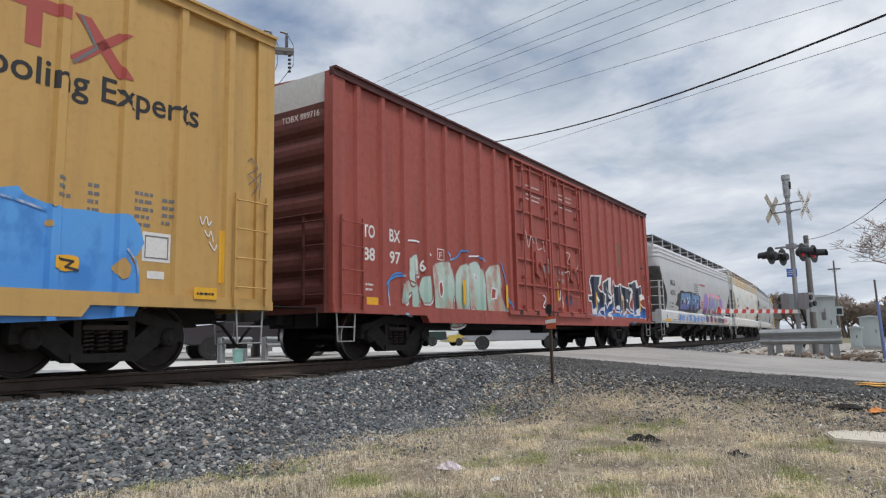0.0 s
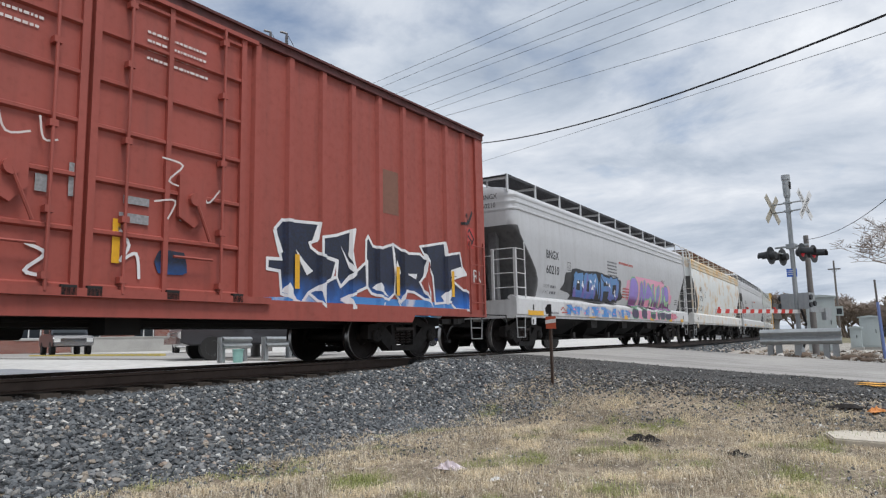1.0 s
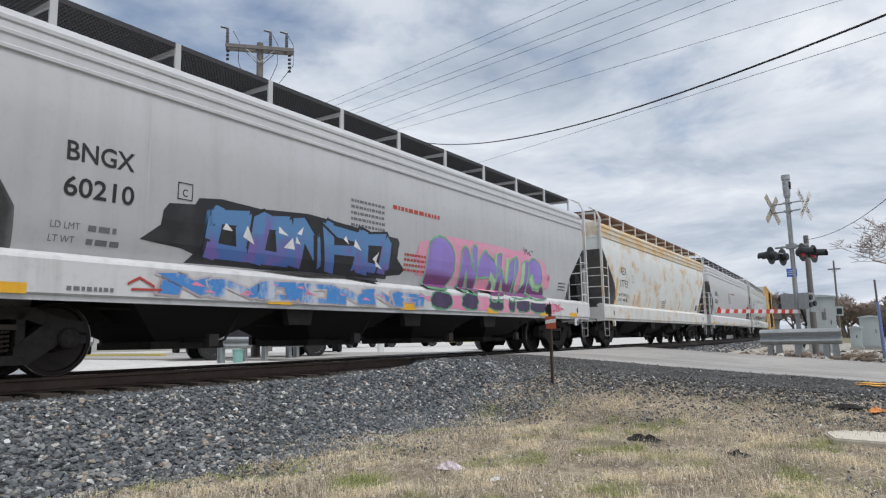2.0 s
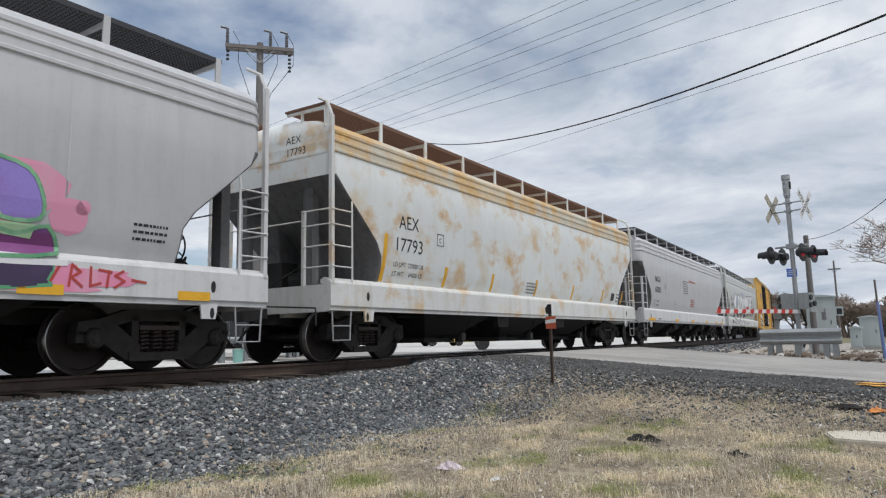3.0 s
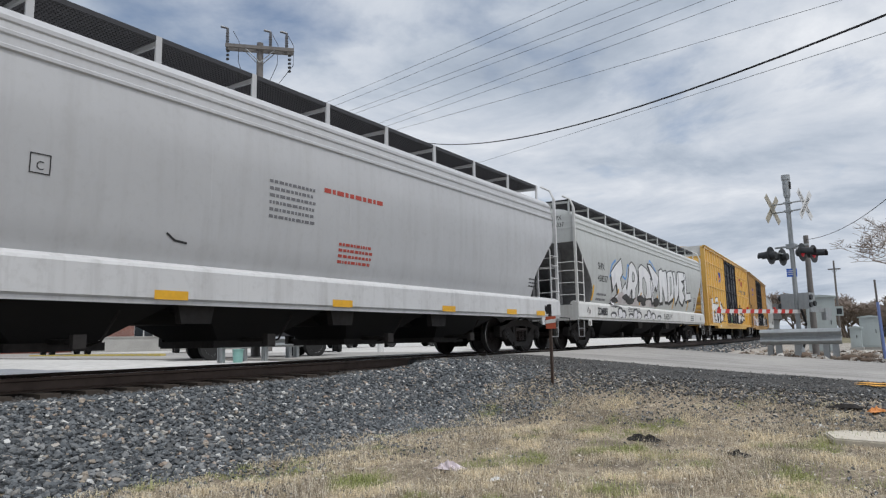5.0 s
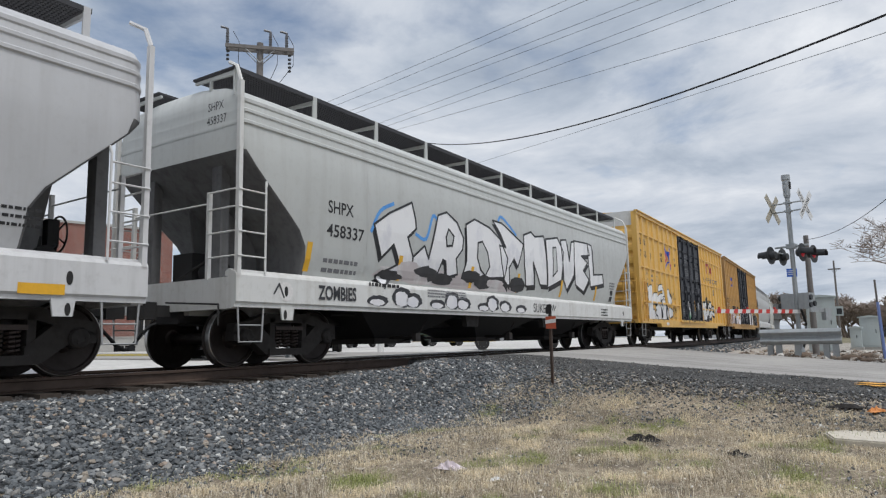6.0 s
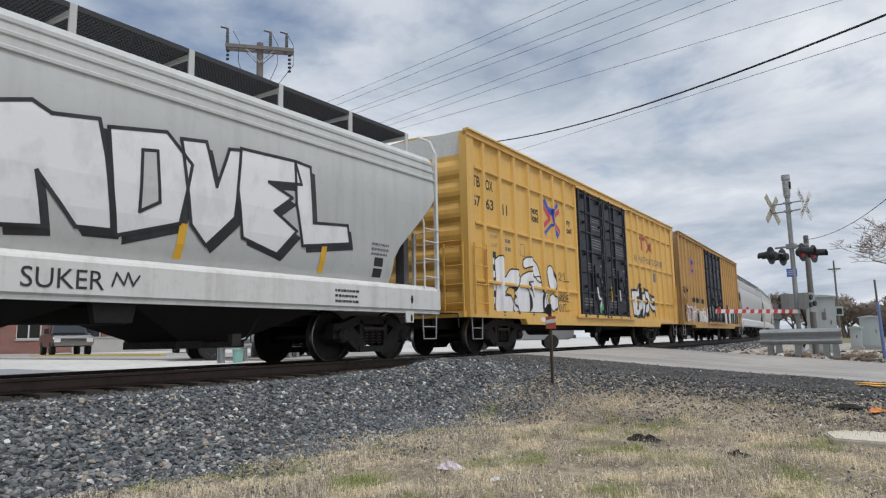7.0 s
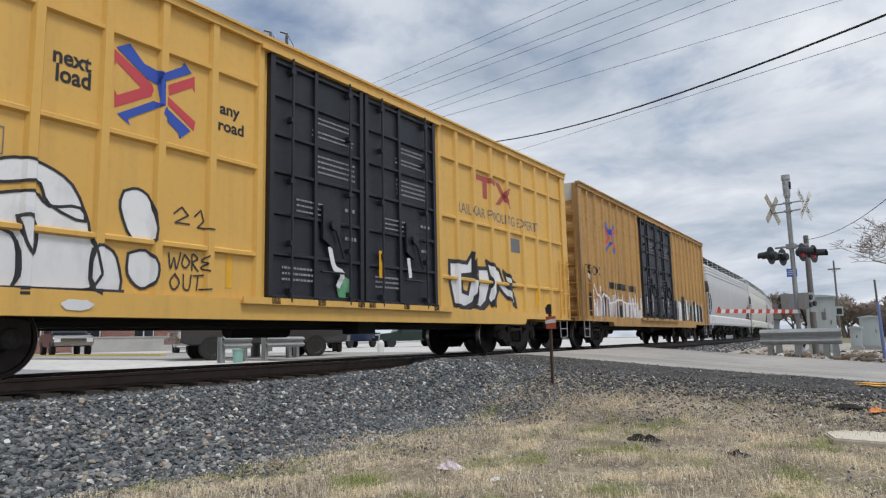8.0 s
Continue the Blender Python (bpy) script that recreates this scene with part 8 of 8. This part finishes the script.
def bare_tree(x, y, h, seed, label, twig_r=0.012, depth=5, spread=0.55, group="", fork=0.28):
    rng = random.Random(seed)
    th = thing("tree", label, "tree", group, at=pose(x, y, hgt(x, y)))
    trunk, crown = bmesh.new(), bmesh.new()

    def grow(p, d, L, r, k):
        n = 3 if k < 3 else 2
        q = p
        for i in range(n):
            d = (d + Vector((rng.uniform(-1, 1), rng.uniform(-1, 1), rng.uniform(-0.5, 0.8))) * 0.16).normalized()
            e = q + d * (L / n)
            r2 = max(twig_r * 0.5, r * (0.88 if k < 3 else 0.8))
            rod(trunk if k < 2 else crown, q, e, r, 7 if k < 2 else 4, r2)
            q, r = e, r2
        if k >= depth:
            return
        for i in range(rng.choice((2, 3, 3) if depth < 8 else (2, 3, 3, 3)) if k else 5):
            a = rng.uniform(0, 2 * math.pi)
            side = Vector((math.cos(a), math.sin(a), rng.uniform(-0.1, 0.5)))
            nd = (d * rng.uniform(0.5, 0.9) + side * spread * rng.uniform(0.7, 1.4)).normalized()
            start = p.lerp(q, rng.uniform(0.55, 1.0)) if k else q - d * rng.uniform(0, 0.3) * L
            grow(start, nd, L * rng.uniform(0.62, 0.82), max(twig_r, r * 0.66), k + 1)

    grow(Vector((0, 0, -0.2)), Vector((0, 0, 1)), h * fork, h * 0.026, 0)
    part("trunk", trunk, M_BARK, th)
    part("crown", crown, M_TWIG, th)
    return th


bare_tree(24.4, -1.2, 9.4, 12, "bare spreading winter tree beside the gravel", 0.006, 8, 1.0, fork=0.23)
rng = random.Random(8)
kinds = [bare_tree(118 + 6 * k, -10 + 9.5 * k, 8.5 + 0.7 * k, 40 + k, "distant bare brown winter tree", 0.055, 6, 0.75, "far trees") for k in range(4)]
for k in range(46):
    x, y = 112 + rng.uniform(0, 42), -9 + k * 0.62 + rng.uniform(-2, 2)
    size = rng.uniform(0.62, 1.1)
    tree = copy_thing(kinds[k % 4], pose(x, y, hgt(x, y), 0, 0, rng.uniform(0, 360)))
    tree.scale = (size, size, size * rng.uniform(0.9, 1.1))

# ---- overhead wires from beyond the track over the road ----
far_pole = timber_pole(28.68, 33.35, 14.05, 0.19, "tall timber pole carrying the overhead wires", 3.6, 12.85, -32, pins=3)
for a, b in (
    ((26.83, 34.12, 14.17), (18.19, -9.31, 13.45)),
    ((27.65, 33.50, 14.27), (18.06, -10.00, 13.21)),
    ((28.20, 33.45, 14.06), (18.80, -12.98, 12.92)),
    ((28.77, 33.07, 14.15), (18.76, -13.97, 12.61)),
    ((29.22, 33.08, 13.09), (19.13, -16.58, 12.98)),
    ((29.95, 32.59, 13.22), (18.93, -17.92, 12.49)),
    ((30.16, 33.64, 13.28), (19.57, -24.17, 11.06)),
):
    overhead_wire(a, b, 0.35, 0.008, "thin overhead power wire")
overhead_wire((31.45, 24.52, 13.24), (8.57, -5.8, 6.0), 1.634, 0.022, "thick black hanging cable")
overhead_wire((31.45, 24.52, 10.5), (8.57, -5.8, 5.1), 0.1, 0.007, "thin overhead service wire", material=M_GALV)
overhead_wire((27.2, 3.24, 4.50), (18.4, -0.1, 4.7), 0.32, 0.009, "black service wire from the short pole")


# ---- ballast shoulder: loose stones ----
def stone_mat(name, stops):
    m, n, l, b = mat(name)
    nt = m.node_tree
    geo = n.new("ShaderNodeNewGeometry")
    t = noise_tex(nt, obj_coord(nt), 60, 4, 0.6)
    c = ramp(nt, geo.outputs["Random Per Island"], stops)
    l.new(mix(nt, ramp(nt, t, [(0.40, (0, 0, 0)), (0.75, (0.30, 0.30, 0.30))]), c, (0.24, 0.24, 0.235)), b.inputs["Base Color"])
    b.inputs["Roughness"].default_value = 0.85
    return m


GREYS = [(0.0, (0.038, 0.044, 0.050)), (0.35, (0.078, 0.088, 0.097)), (0.68, (0.135, 0.147, 0.155)), (0.86, (0.22, 0.225, 0.225)), (0.915, (0.30, 0.25, 0.19)), (0.935, (0.34, 0.25, 0.19)), (0.955, (0.40, 0.39, 0.36)), (1.0, (0.60, 0.60, 0.58))]
M_STONE = stone_mat("mixed_ballast_stone", GREYS)
M_CRUMB = stone_mat("asphalt_crumbs", [(0.0, (0.035, 0.034, 0.033)), (0.6, (0.085, 0.083, 0.079)), (0.9, (0.15, 0.145, 0.14)), (1.0, (0.26, 0.25, 0.24))])
M_DARKSTONE = stone_mat("dark_ballast_stone", [(0.0, (0.018, 0.015, 0.013)), (0.6, (0.045, 0.038, 0.033)), (0.92, (0.085, 0.075, 0.066)), (1.0, (0.17, 0.155, 0.14))])
M_RUBBLE = stone_mat("pale_rubble", [(0.0, (0.08, 0.06, 0.045)), (0.35, (0.20, 0.15, 0.11)), (0.7, (0.36, 0.30, 0.24)), (1.0, (0.62, 0.60, 0.56))])


def rock_shapes(n, seed):
    """Unit stones: an icosahedron with its corners pushed about, flattened."""
    rs = np.random.RandomState(seed)
    g = (1 + 5 ** 0.5) / 2
    v = np.array([(-1, g, 0), (1, g, 0), (-1, -g, 0), (1, -g, 0), (0, -1, g), (0, 1, g), (0, -1, -g), (0, 1, -g), (g, 0, -1), (g, 0, 1), (-g, 0, -1), (-g, 0, 1)]) / 1.9
    f = np.array([(0, 11, 5), (0, 5, 1), (0, 1, 7), (0, 7, 10), (0, 10, 11), (1, 5, 9), (5, 11, 4), (11, 10, 2), (10, 7, 6), (7, 1, 8), (3, 9, 4), (3, 4, 2), (3, 2, 6), (3, 6, 8), (3, 8, 9), (4, 9, 5), (2, 4, 11), (6, 2, 10), (8, 6, 7), (9, 8, 1)])
    return [v * (1 + rs.uniform(-0.48, 0.36, (12, 1))) * np.array([1.0, rs.uniform(0.6, 0.95), rs.uniform(0.45, 0.75)]) for _ in range(n)], f


SHAPES, FACES = rock_shapes(14, 5)


def scatter(name, xs, ys, sizes, seed, material, parent=None, bury=0.25, lift=0.0):
    rs = np.random.RandomState(seed)
    n = len(xs)
    zs = ground_height(xs, ys) + lift
    V = np.zeros((n, 12, 3))
    for k in range(n):
        a, b, c = rs.uniform(0, 6.28), rs.uniform(-0.5, 0.5), rs.uniform(-0.5, 0.5)
        R = np.array(Euler((b, c, a)).to_matrix())
        V[k] = (SHAPES[rs.randint(len(SHAPES))] * sizes[k]) @ R.T + (xs[k], ys[k], zs[k] + sizes[k] * bury)
    F = (FACES[None] + 12 * np.arange(n)[:, None, None]).reshape(-1, 3)
    me = bpy.data.meshes.new(name)
    me.from_pydata(V.reshape(-1, 3).tolist(), [], F.tolist())
    me.materials.append(material)
    ob = new(name, me)
    ob.parent = parent
    return tagged(ob, kind="stuff")


def ballast():
    rs = np.random.RandomState(11)
    th = thing("ballast", "bed of grey crushed stone with a few tan and white pieces", "ballast", kind="structure")
    n = 32000
    x = 0.6 + 13.4 * rs.rand(n) ** 1.15
    nn = -0.90 - (3.1 + 0.35 * np.sin(x * 1.3) * rs.rand(n)) * rs.rand(n)
    th_ = np.array([along(float(a))[:2] for a in x])
    y = TRACK + nn
    off = side_of(x, y)
    y = y + (nn - off)
    keep = (x < 10.9 + 1.0 * rs.rand(n)) | (rs.rand(n) < 0.12)
    x, y, nn = x[keep], y[keep], nn[keep]
    size = 0.018 + 0.024 * rs.rand(len(x)) ** 1.6 + 0.012 * (rs.rand(len(x)) < 0.08)
    # stones nearest the rail take a darker brown, with a ragged outer edge
    by_rail = nn > -1.25 - 0.25 * rs.rand(len(nn))
    scatter("loose_stone", x[~by_rail], y[~by_rail], size[~by_rail], 3, M_STONE, th, 0.3)
    scatter("dark_stone", x[by_rail], y[by_rail], size[by_rail], 3, M_DARKSTONE, th, 0.3)
    # larger stones that lie nearest, each its own piece
    meshes = []
    for k, s in enumerate(SHAPES):
        me = bpy.data.meshes.new("stone")
        me.from_pydata((s * 0.045).tolist(), [], FACES.tolist())
        m, nd, l, b = mat("near_stone")
        nt = m.node_tree
        info = nd.new("ShaderNodeObjectInfo")
        c = ramp(nt, info.outputs["Random"], GREYS)
        l.new(mix(nt, ramp(nt, noise_tex(nt, obj_coord(nt), 45, 4), [(0.35, (0, 0, 0)), (0.7, (0.4, 0.4, 0.4))]), c, (0.30, 0.29, 0.27)), b.inputs["Base Color"])
        b.inputs["Roughness"].default_value = 0.85
        me.materials.append(m)
        meshes.append(me)
    for k in range(290):
        px, py = 1.5 + 3.6 * rs.rand(), 5.7 + 1.6 * rs.rand()
        o = new("stone", meshes[k % len(meshes)])
        o.parent = th
        o.matrix_basis = pose(px, py, hgt(px, py) + 0.03, rs.uniform(-30, 30), rs.uniform(-30, 30), rs.uniform(0, 360))
    # strays at the grass edge and gravel by the road
    # pebbles among the grass, a gravelly wedge where ballast and road meet
    n = 9000
    x, y = 2.3 + 8.8 * rs.rand(n), -0.5 + 6.2 * rs.rand(n)
    ok = np.array([noise.noise(Vector((a * 0.9, b * 0.9, 31))) + 0.4 * noise.noise(Vector((a * 3, b * 3, 5))) for a, b in zip(x, y)]) > 0.12 - 0.5 * (rs.rand(n) < 0.12)
    scatter("pebble", x[ok], y[ok], 0.005 + 0.015 * rs.rand(ok.sum()) ** 2, 8, M_STONE, th, 0.5)
    n = 5200
    x = 7.2 + 4.4 * rs.rand(n)
    y = 6.3 - (0.5 + 2.6 * np.clip((x - 7.2) / 4.4, 0, 1)) * rs.rand(n) ** 1.5
    scatter("wedge_stone", x, y, 0.012 + 0.024 * rs.rand(n) ** 1.8, 9, M_STONE, th, 0.35)
    n = 6500
    x = 11.35 - 1.3 * rs.rand(n) ** 2.2 + 0.25 * rs.rand(n)
    y = -0.7 + 7.0 * rs.rand(n)
    scatter("asphalt_crumb", x, y, 0.010 + 0.035 * rs.rand(n) ** 2.5, 12, M_CRUMB, th, 0.4)
    n = 6000
    y = -0.7 + 8.4 * rs.rand(n)
    x = 11.1 + 3.1 * rs.rand(n)
    scatter("asphalt_gravel", x, y, 0.006 + 0.020 * rs.rand(n) ** 2.2, 13, M_CRUMB, th, 0.25, 0.032)
    n = 1400
    y = -0.7 + 8.4 * rs.rand(n)
    x = 11.1 + 2.9 * rs.rand(n) ** 1.6
    scatter("asphalt_stone", x, y, 0.006 + 0.020 * rs.rand(n) ** 2.2, 14, M_STONE, th, 0.25, 0.032)
    n = 15000
    x = 2.0 + 9.5 * rs.rand(n)
    y = 5.75 - 1.3 * rs.rand(n) ** 2.2
    y2 = -0.6 + 6.6 * rs.rand(n)
    far = rs.rand(n) < 0.7
    x = np.where(far, 11.95 - 3.2 * rs.rand(n) ** 1.6, x)
    y = np.where(far, y2, y)
    scatter("stray_stone", x, y, 0.006 + 0.022 * rs.rand(n) ** 2.5, 4, M_STONE, th, 0.35)


ballast()


M_TANROCK = rough_surface("tan_rock", [(0.3, (0.12, 0.085, 0.06)), (0.7, (0.26, 0.19, 0.14))], 9, 0.6, 0.9, 0.02, 2.0)


def rubble():
    rs = np.random.RandomState(21)
    th = thing("rubble", "pale broken rubble and gravel round the crossing signal", "rubble", kind="structure")
    n = 2600
    x, y = 22.9 + 11 * rs.rand(n), -3 + 9.0 * rs.rand(n)
    scatter("rubble_stone", x, y, 0.02 + 0.12 * rs.rand(n) ** 5, 5, M_RUBBLE, th)
    n = 1500
    s = 24 + 45 * rs.rand(n)
    nn = -1.4 - 2.6 * rs.rand(n)
    P = np.array([along(float(a), TRACK + float(b))[:2] for a, b in zip(s, nn)])
    scatter("shoulder_stone", P[:, 0], P[:, 1], 0.04 + 0.05 * rs.rand(n), 6, M_STONE, th)
    for k, (px, py, r, sx) in enumerate(((24.3, 1.95, 0.17, 1.9), (23.5, 1.55, 0.10, 1.5), (24.9, 3.35, 0.20, 1.6), (26.2, 1.7, 0.16, 1.8))):
        b = thing("boulder", "tan half-buried boulder on the gravel", "boulder", "boulders")
        me = bpy.data.meshes.new("boulder")
        bm = bmesh.new()
        bmesh.ops.create_icosphere(bm, subdivisions=3, radius=r)
        for v in bm.verts:
            v.co *= 1 + 0.35 * noise.noise(v.co * 4 + Vector((k * 3.1, 0, 0)))
            v.co.y *= sx
            v.co.z *= 0.7
        part("rock", bm, M_TANROCK, b, smooth=True)
        b.matrix_world = pose(px, py, hgt(px, py) + r * 0.25, 0, 0, 20 * k)


rubble()


# ---- dry winter grass ----
def grass_mat(name, stops, green):
    m, n, l, b = mat(name)
    nt = m.node_tree
    geo = n.new("ShaderNodeNewGeometry")
    c = ramp(nt, geo.outputs["Random Per Island"], stops)
    co = obj_coord(nt)
    straw = ramp(nt, noise_tex(nt, co, 1.7, 5, 0.65, (1.0, 1.0, 0.2)), [(0.49, (0, 0, 0)), (0.56, (0.85, 0.85, 0.85))])
    c = mix(nt, straw, c, (0.84, 0.72, 0.50))
    patch = ramp(nt, noise_tex(nt, co, 0.8, 5, 0.65, (1.0, 1.0, 0.2)), [(0.53, (0, 0, 0)), (0.585, (0.85, 0.85, 0.85))])
    l.new(mix(nt, patch, c, green), b.inputs["Base Color"])
    b.inputs["Roughness"].default_value = 0.8
    b.inputs["Subsurface Weight"].default_value = 0.0
    return m


M_GRASS = grass_mat("dry_grass_blades", [(0.0, (0.24, 0.19, 0.14)), (0.3, (0.44, 0.37, 0.27)), (0.7, (0.62, 0.54, 0.41)), (1.0, (0.78, 0.72, 0.60))], (0.28, 0.33, 0.09))


def grass(name, n, seed, x0, x1, y0, y1, lo, hi, width, label):
    rs = np.random.RandomState(seed)
    x, y = x0 + (x1 - x0) * rs.rand(n * 3), y0 + (y1 - y0) * rs.rand(n * 3)
    dens = np.array([0.5 + 0.75 * noise.noise(Vector((a * 1.1, b * 1.1, seed))) + 0.5 * noise.noise(Vector((a * 3.6, b * 3.6, seed))) for a, b in zip(x, y)])
    nn = side_of(x, y)
    edge = -3.62 + 0.30 * np.sin(x * 1.9) * np.cos(x * 0.7) + np.array([0.4 * noise.noise(Vector((a * 1.6, b * 1.6, 9))) + 0.25 * noise.noise(Vector((a * 5, b * 5, 4))) for a, b in zip(x, y)])
    ok = (rs.rand(n * 3) < np.clip(dens * 1.9 - 0.35, 0.07, 1)) & (nn < edge - 0.25 * rs.rand(n * 3)) & (x < 10.3 + 0.7 * np.sin(y * 2.3) * np.cos(y * 5.1) - 1.2 * rs.rand(n * 3) ** 2)
    x, y, dens = x[ok][:n], y[ok][:n], dens[ok][:n]
    n = len(x)
    z = ground_height(x, y)
    h = (lo + (hi - lo) * rs.rand(n) ** 1.7) * (0.6 + 0.8 * np.clip(dens, 0, 1))
    a = rs.rand(n) * 6.283
    lean = 0.25 + 0.9 * rs.rand(n)
    dx, dy = np.cos(a), np.sin(a)
    w = width * (0.6 + 0.8 * rs.rand(n))
    px, py = -dy * w, dx * w
    mx, my, mz = x + dx * h * lean * 0.35, y + dy * h * lean * 0.35, z + h * 0.62
    tx, ty, tz = x + dx * h * lean, y + dy * h * lean, z + h * np.clip(1.05 - lean * 0.45, 0.3, 1)
    V = np.stack([np.stack([x - px, y - py, z - 0.01], -1), np.stack([x + px, y + py, z - 0.01], -1), np.stack([mx + px * 0.7, my + py * 0.7, mz], -1), np.stack([mx - px * 0.7, my - py * 0.7, mz], -1), np.stack([tx, ty, tz], -1)], 1)
    base = 5 * np.arange(n)
    me = bpy.data.meshes.new(name)
    quads = np.stack([base, base + 1, base + 2, base + 3], -1).tolist()
    tris = np.stack([base + 3, base + 2, base + 4], -1).tolist()
    me.from_pydata(V.reshape(-1, 3).tolist(), [], quads + tris)
    me.materials.append(M_GRASS)
    return tagged(new(name, me), label, "grass", kind="stuff")


grass("grass", 165000, 2, 2.2, 11.4, -0.6, 6.1, 0.010, 0.062, 0.0022, "short matted dry winter grass with green patches")
grass("tall_grass", 9000, 7, 2.4, 9.8, -0.4, 5.7, 0.05, 0.14, 0.0018, "taller dry straw-coloured grass tufts")


M_CHAFF = stone_mat("dead_leaves_and_chaff", [(0.0, (0.09, 0.07, 0.05)), (0.35, (0.26, 0.20, 0.14)), (0.7, (0.46, 0.40, 0.30)), (0.93, (0.58, 0.53, 0.45)), (1.0, (0.70, 0.68, 0.64))])


def chaff(n, seed):
    """Dead leaves, bark and straw lying flat."""
    rs = np.random.RandomState(seed)
    x, y = 2.2 + 9.3 * rs.rand(n) ** 0.8, -0.7 + 6.7 * rs.rand(n)
    z = ground_height(x, y) + 0.012 + 0.02 * rs.rand(n)
    a, L, w = rs.rand(n) * 6.28, 0.006 + 0.028 * rs.rand(n) ** 2.5, 0.003 + 0.008 * rs.rand(n) ** 2
    dx, dy = np.cos(a), np.sin(a)
    t = rs.uniform(-0.35, 0.35, n)
    V = np.stack([np.stack([x + sx * dx * L - sy * dy * w, y + sx * dy * L + sy * dx * w, z + sx * t * L + sy * 0.3 * w], -1) for sx, sy in ((-1, -0.6), (0, -1), (1, 0.0), (0, 1), (-1, 0.6))], 1)
    F = (np.arange(5)[None] + 5 * np.arange(n)[:, None]).tolist()
    me = bpy.data.meshes.new("chaff")
    me.from_pydata(V.reshape(-1, 3).tolist(), [], F)
    me.materials.append(M_CHAFF)
    tagged(new("chaff", me), "dead leaves, bark and straw lying on the grass", "leaf litter", kind="stuff")


chaff(19000, 31)

# ---- small things on the grass ----
def concrete_slab():
    x, y = 8.75, 0.42
    th = thing("concrete_slab", "flat pale concrete slab sunk in the grass", "slab", at=pose(x, y, hgt(x, y), 0, 0, -8))
    bm = bmesh.new()
    prism(bm, [(-0.42, -0.7), (0.40, -0.75), (0.42, 0.52), (0.1, 0.66), (-0.38, 0.45)], "z", -0.1, 0.055)
    bmesh.ops.bevel(bm, geom=bm.edges[:], offset=0.015, segments=2, affect="EDGES")
    part("slab", bm, rough_surface("cream_concrete", [(0.3, (0.50, 0.45, 0.37)), (0.7, (0.68, 0.63, 0.54))], 14, 0.3, 0.9, 0.01), th)


concrete_slab()


def crumpled(name, label, category, x, y, w, d, h, material, seed):
    """A crushed sheet: a folded, creased lump."""
    rs = random.Random(seed)
    bm = bmesh.new()
    n = 9
    g = [[bm.verts.new(((i / (n - 1) - 0.5) * w * (1 + 0.2 * rs.uniform(-1, 1)), (j / (n - 1) - 0.5) * d * (1 + 0.2 * rs.uniform(-1, 1)), h * rs.random() * (1 - abs(2 * i / (n - 1) - 1) ** 2) * (1 - abs(2 * j / (n - 1) - 1) ** 2) + 0.01)) for j in range(n)] for i in range(n)]
    for i in range(n - 1):
        for j in range(n - 1):
            bm.faces.new((g[i][j], g[i + 1][j], g[i + 1][j + 1], g[i][j + 1]))
    th = part(name, bm, material)
    th.matrix_world = pose(x, y, hgt(x, y) + 0.01, 0, 0, rs.uniform(0, 180))
    sol = th.modifiers.new("thick", "SOLIDIFY")
    sol.thickness = 0.006
    return tagged(th, label, category)


crumpled("litter", "crumpled pale pink and white plastic bag on the grass", "litter", 5.28, 3.68, 0.16, 0.24, 0.09, plain("pinkish_plastic", (0.62, 0.54, 0.57), 0.4, 0, 0.2), 3)
crumpled("litter", "small crumpled white paper scrap on the grass", "litter", 5.05, 3.05, 0.06, 0.12, 0.03, M_SIGNWHITE, 5)
M_CHAR = plain("black_clod", (0.025, 0.022, 0.02), 0.95, 0, 0.3)
crumpled("clod", "low black clod of broken asphalt in the grass", "clod", 7.79, 2.74, 0.20, 0.40, 0.08, M_CHAR, 7)
crumpled("clod", "low black clod of broken asphalt in the grass", "clod", 7.26, 1.61, 0.12, 0.24, 0.05, M_CHAR, 9)
crumpled("clod", "low black clod of broken asphalt by the road", "clod", 10.2, 0.95, 0.20, 0.36, 0.07, M_CHAR, 11)
crumpled("litter", "bent orange plastic scrap by the road", "litter", 10.1, 0.60, 0.12, 0.26, 0.08, plain("orange_plastic", (0.62, 0.24, 0.06), 0.5), 13)


def road_mark():
    bm = bmesh.new()
    rs = random.Random(4)
    for k in range(9):
        x, y = 13.2 + rs.uniform(-0.35, 0.3), 0.78 + rs.uniform(-0.45, 0.5)
        pts = [(x + rs.uniform(0.08, 0.24) * math.cos(a), y + rs.uniform(0.10, 0.30) * math.sin(a)) for a in [2 * math.pi * i / 8 for i in range(8)]]
        n = float(side_of(np.array(x), np.array(y)))
        z = float(road_height(np.array(n))) + 0.018 + 0.0015 * k
        f = bm.faces.new([bm.verts.new((p[0], p[1], z + (p[1] - y) * 0.04)) for p in pts])
    ob = part("road_mark", bm, plain("orange_marking_paint", (0.68, 0.34, 0.05), 0.7, 0, 0.3))
    tagged(ob, "sprayed orange survey mark on the asphalt", "road mark", kind="structure")


road_mark()


motions()
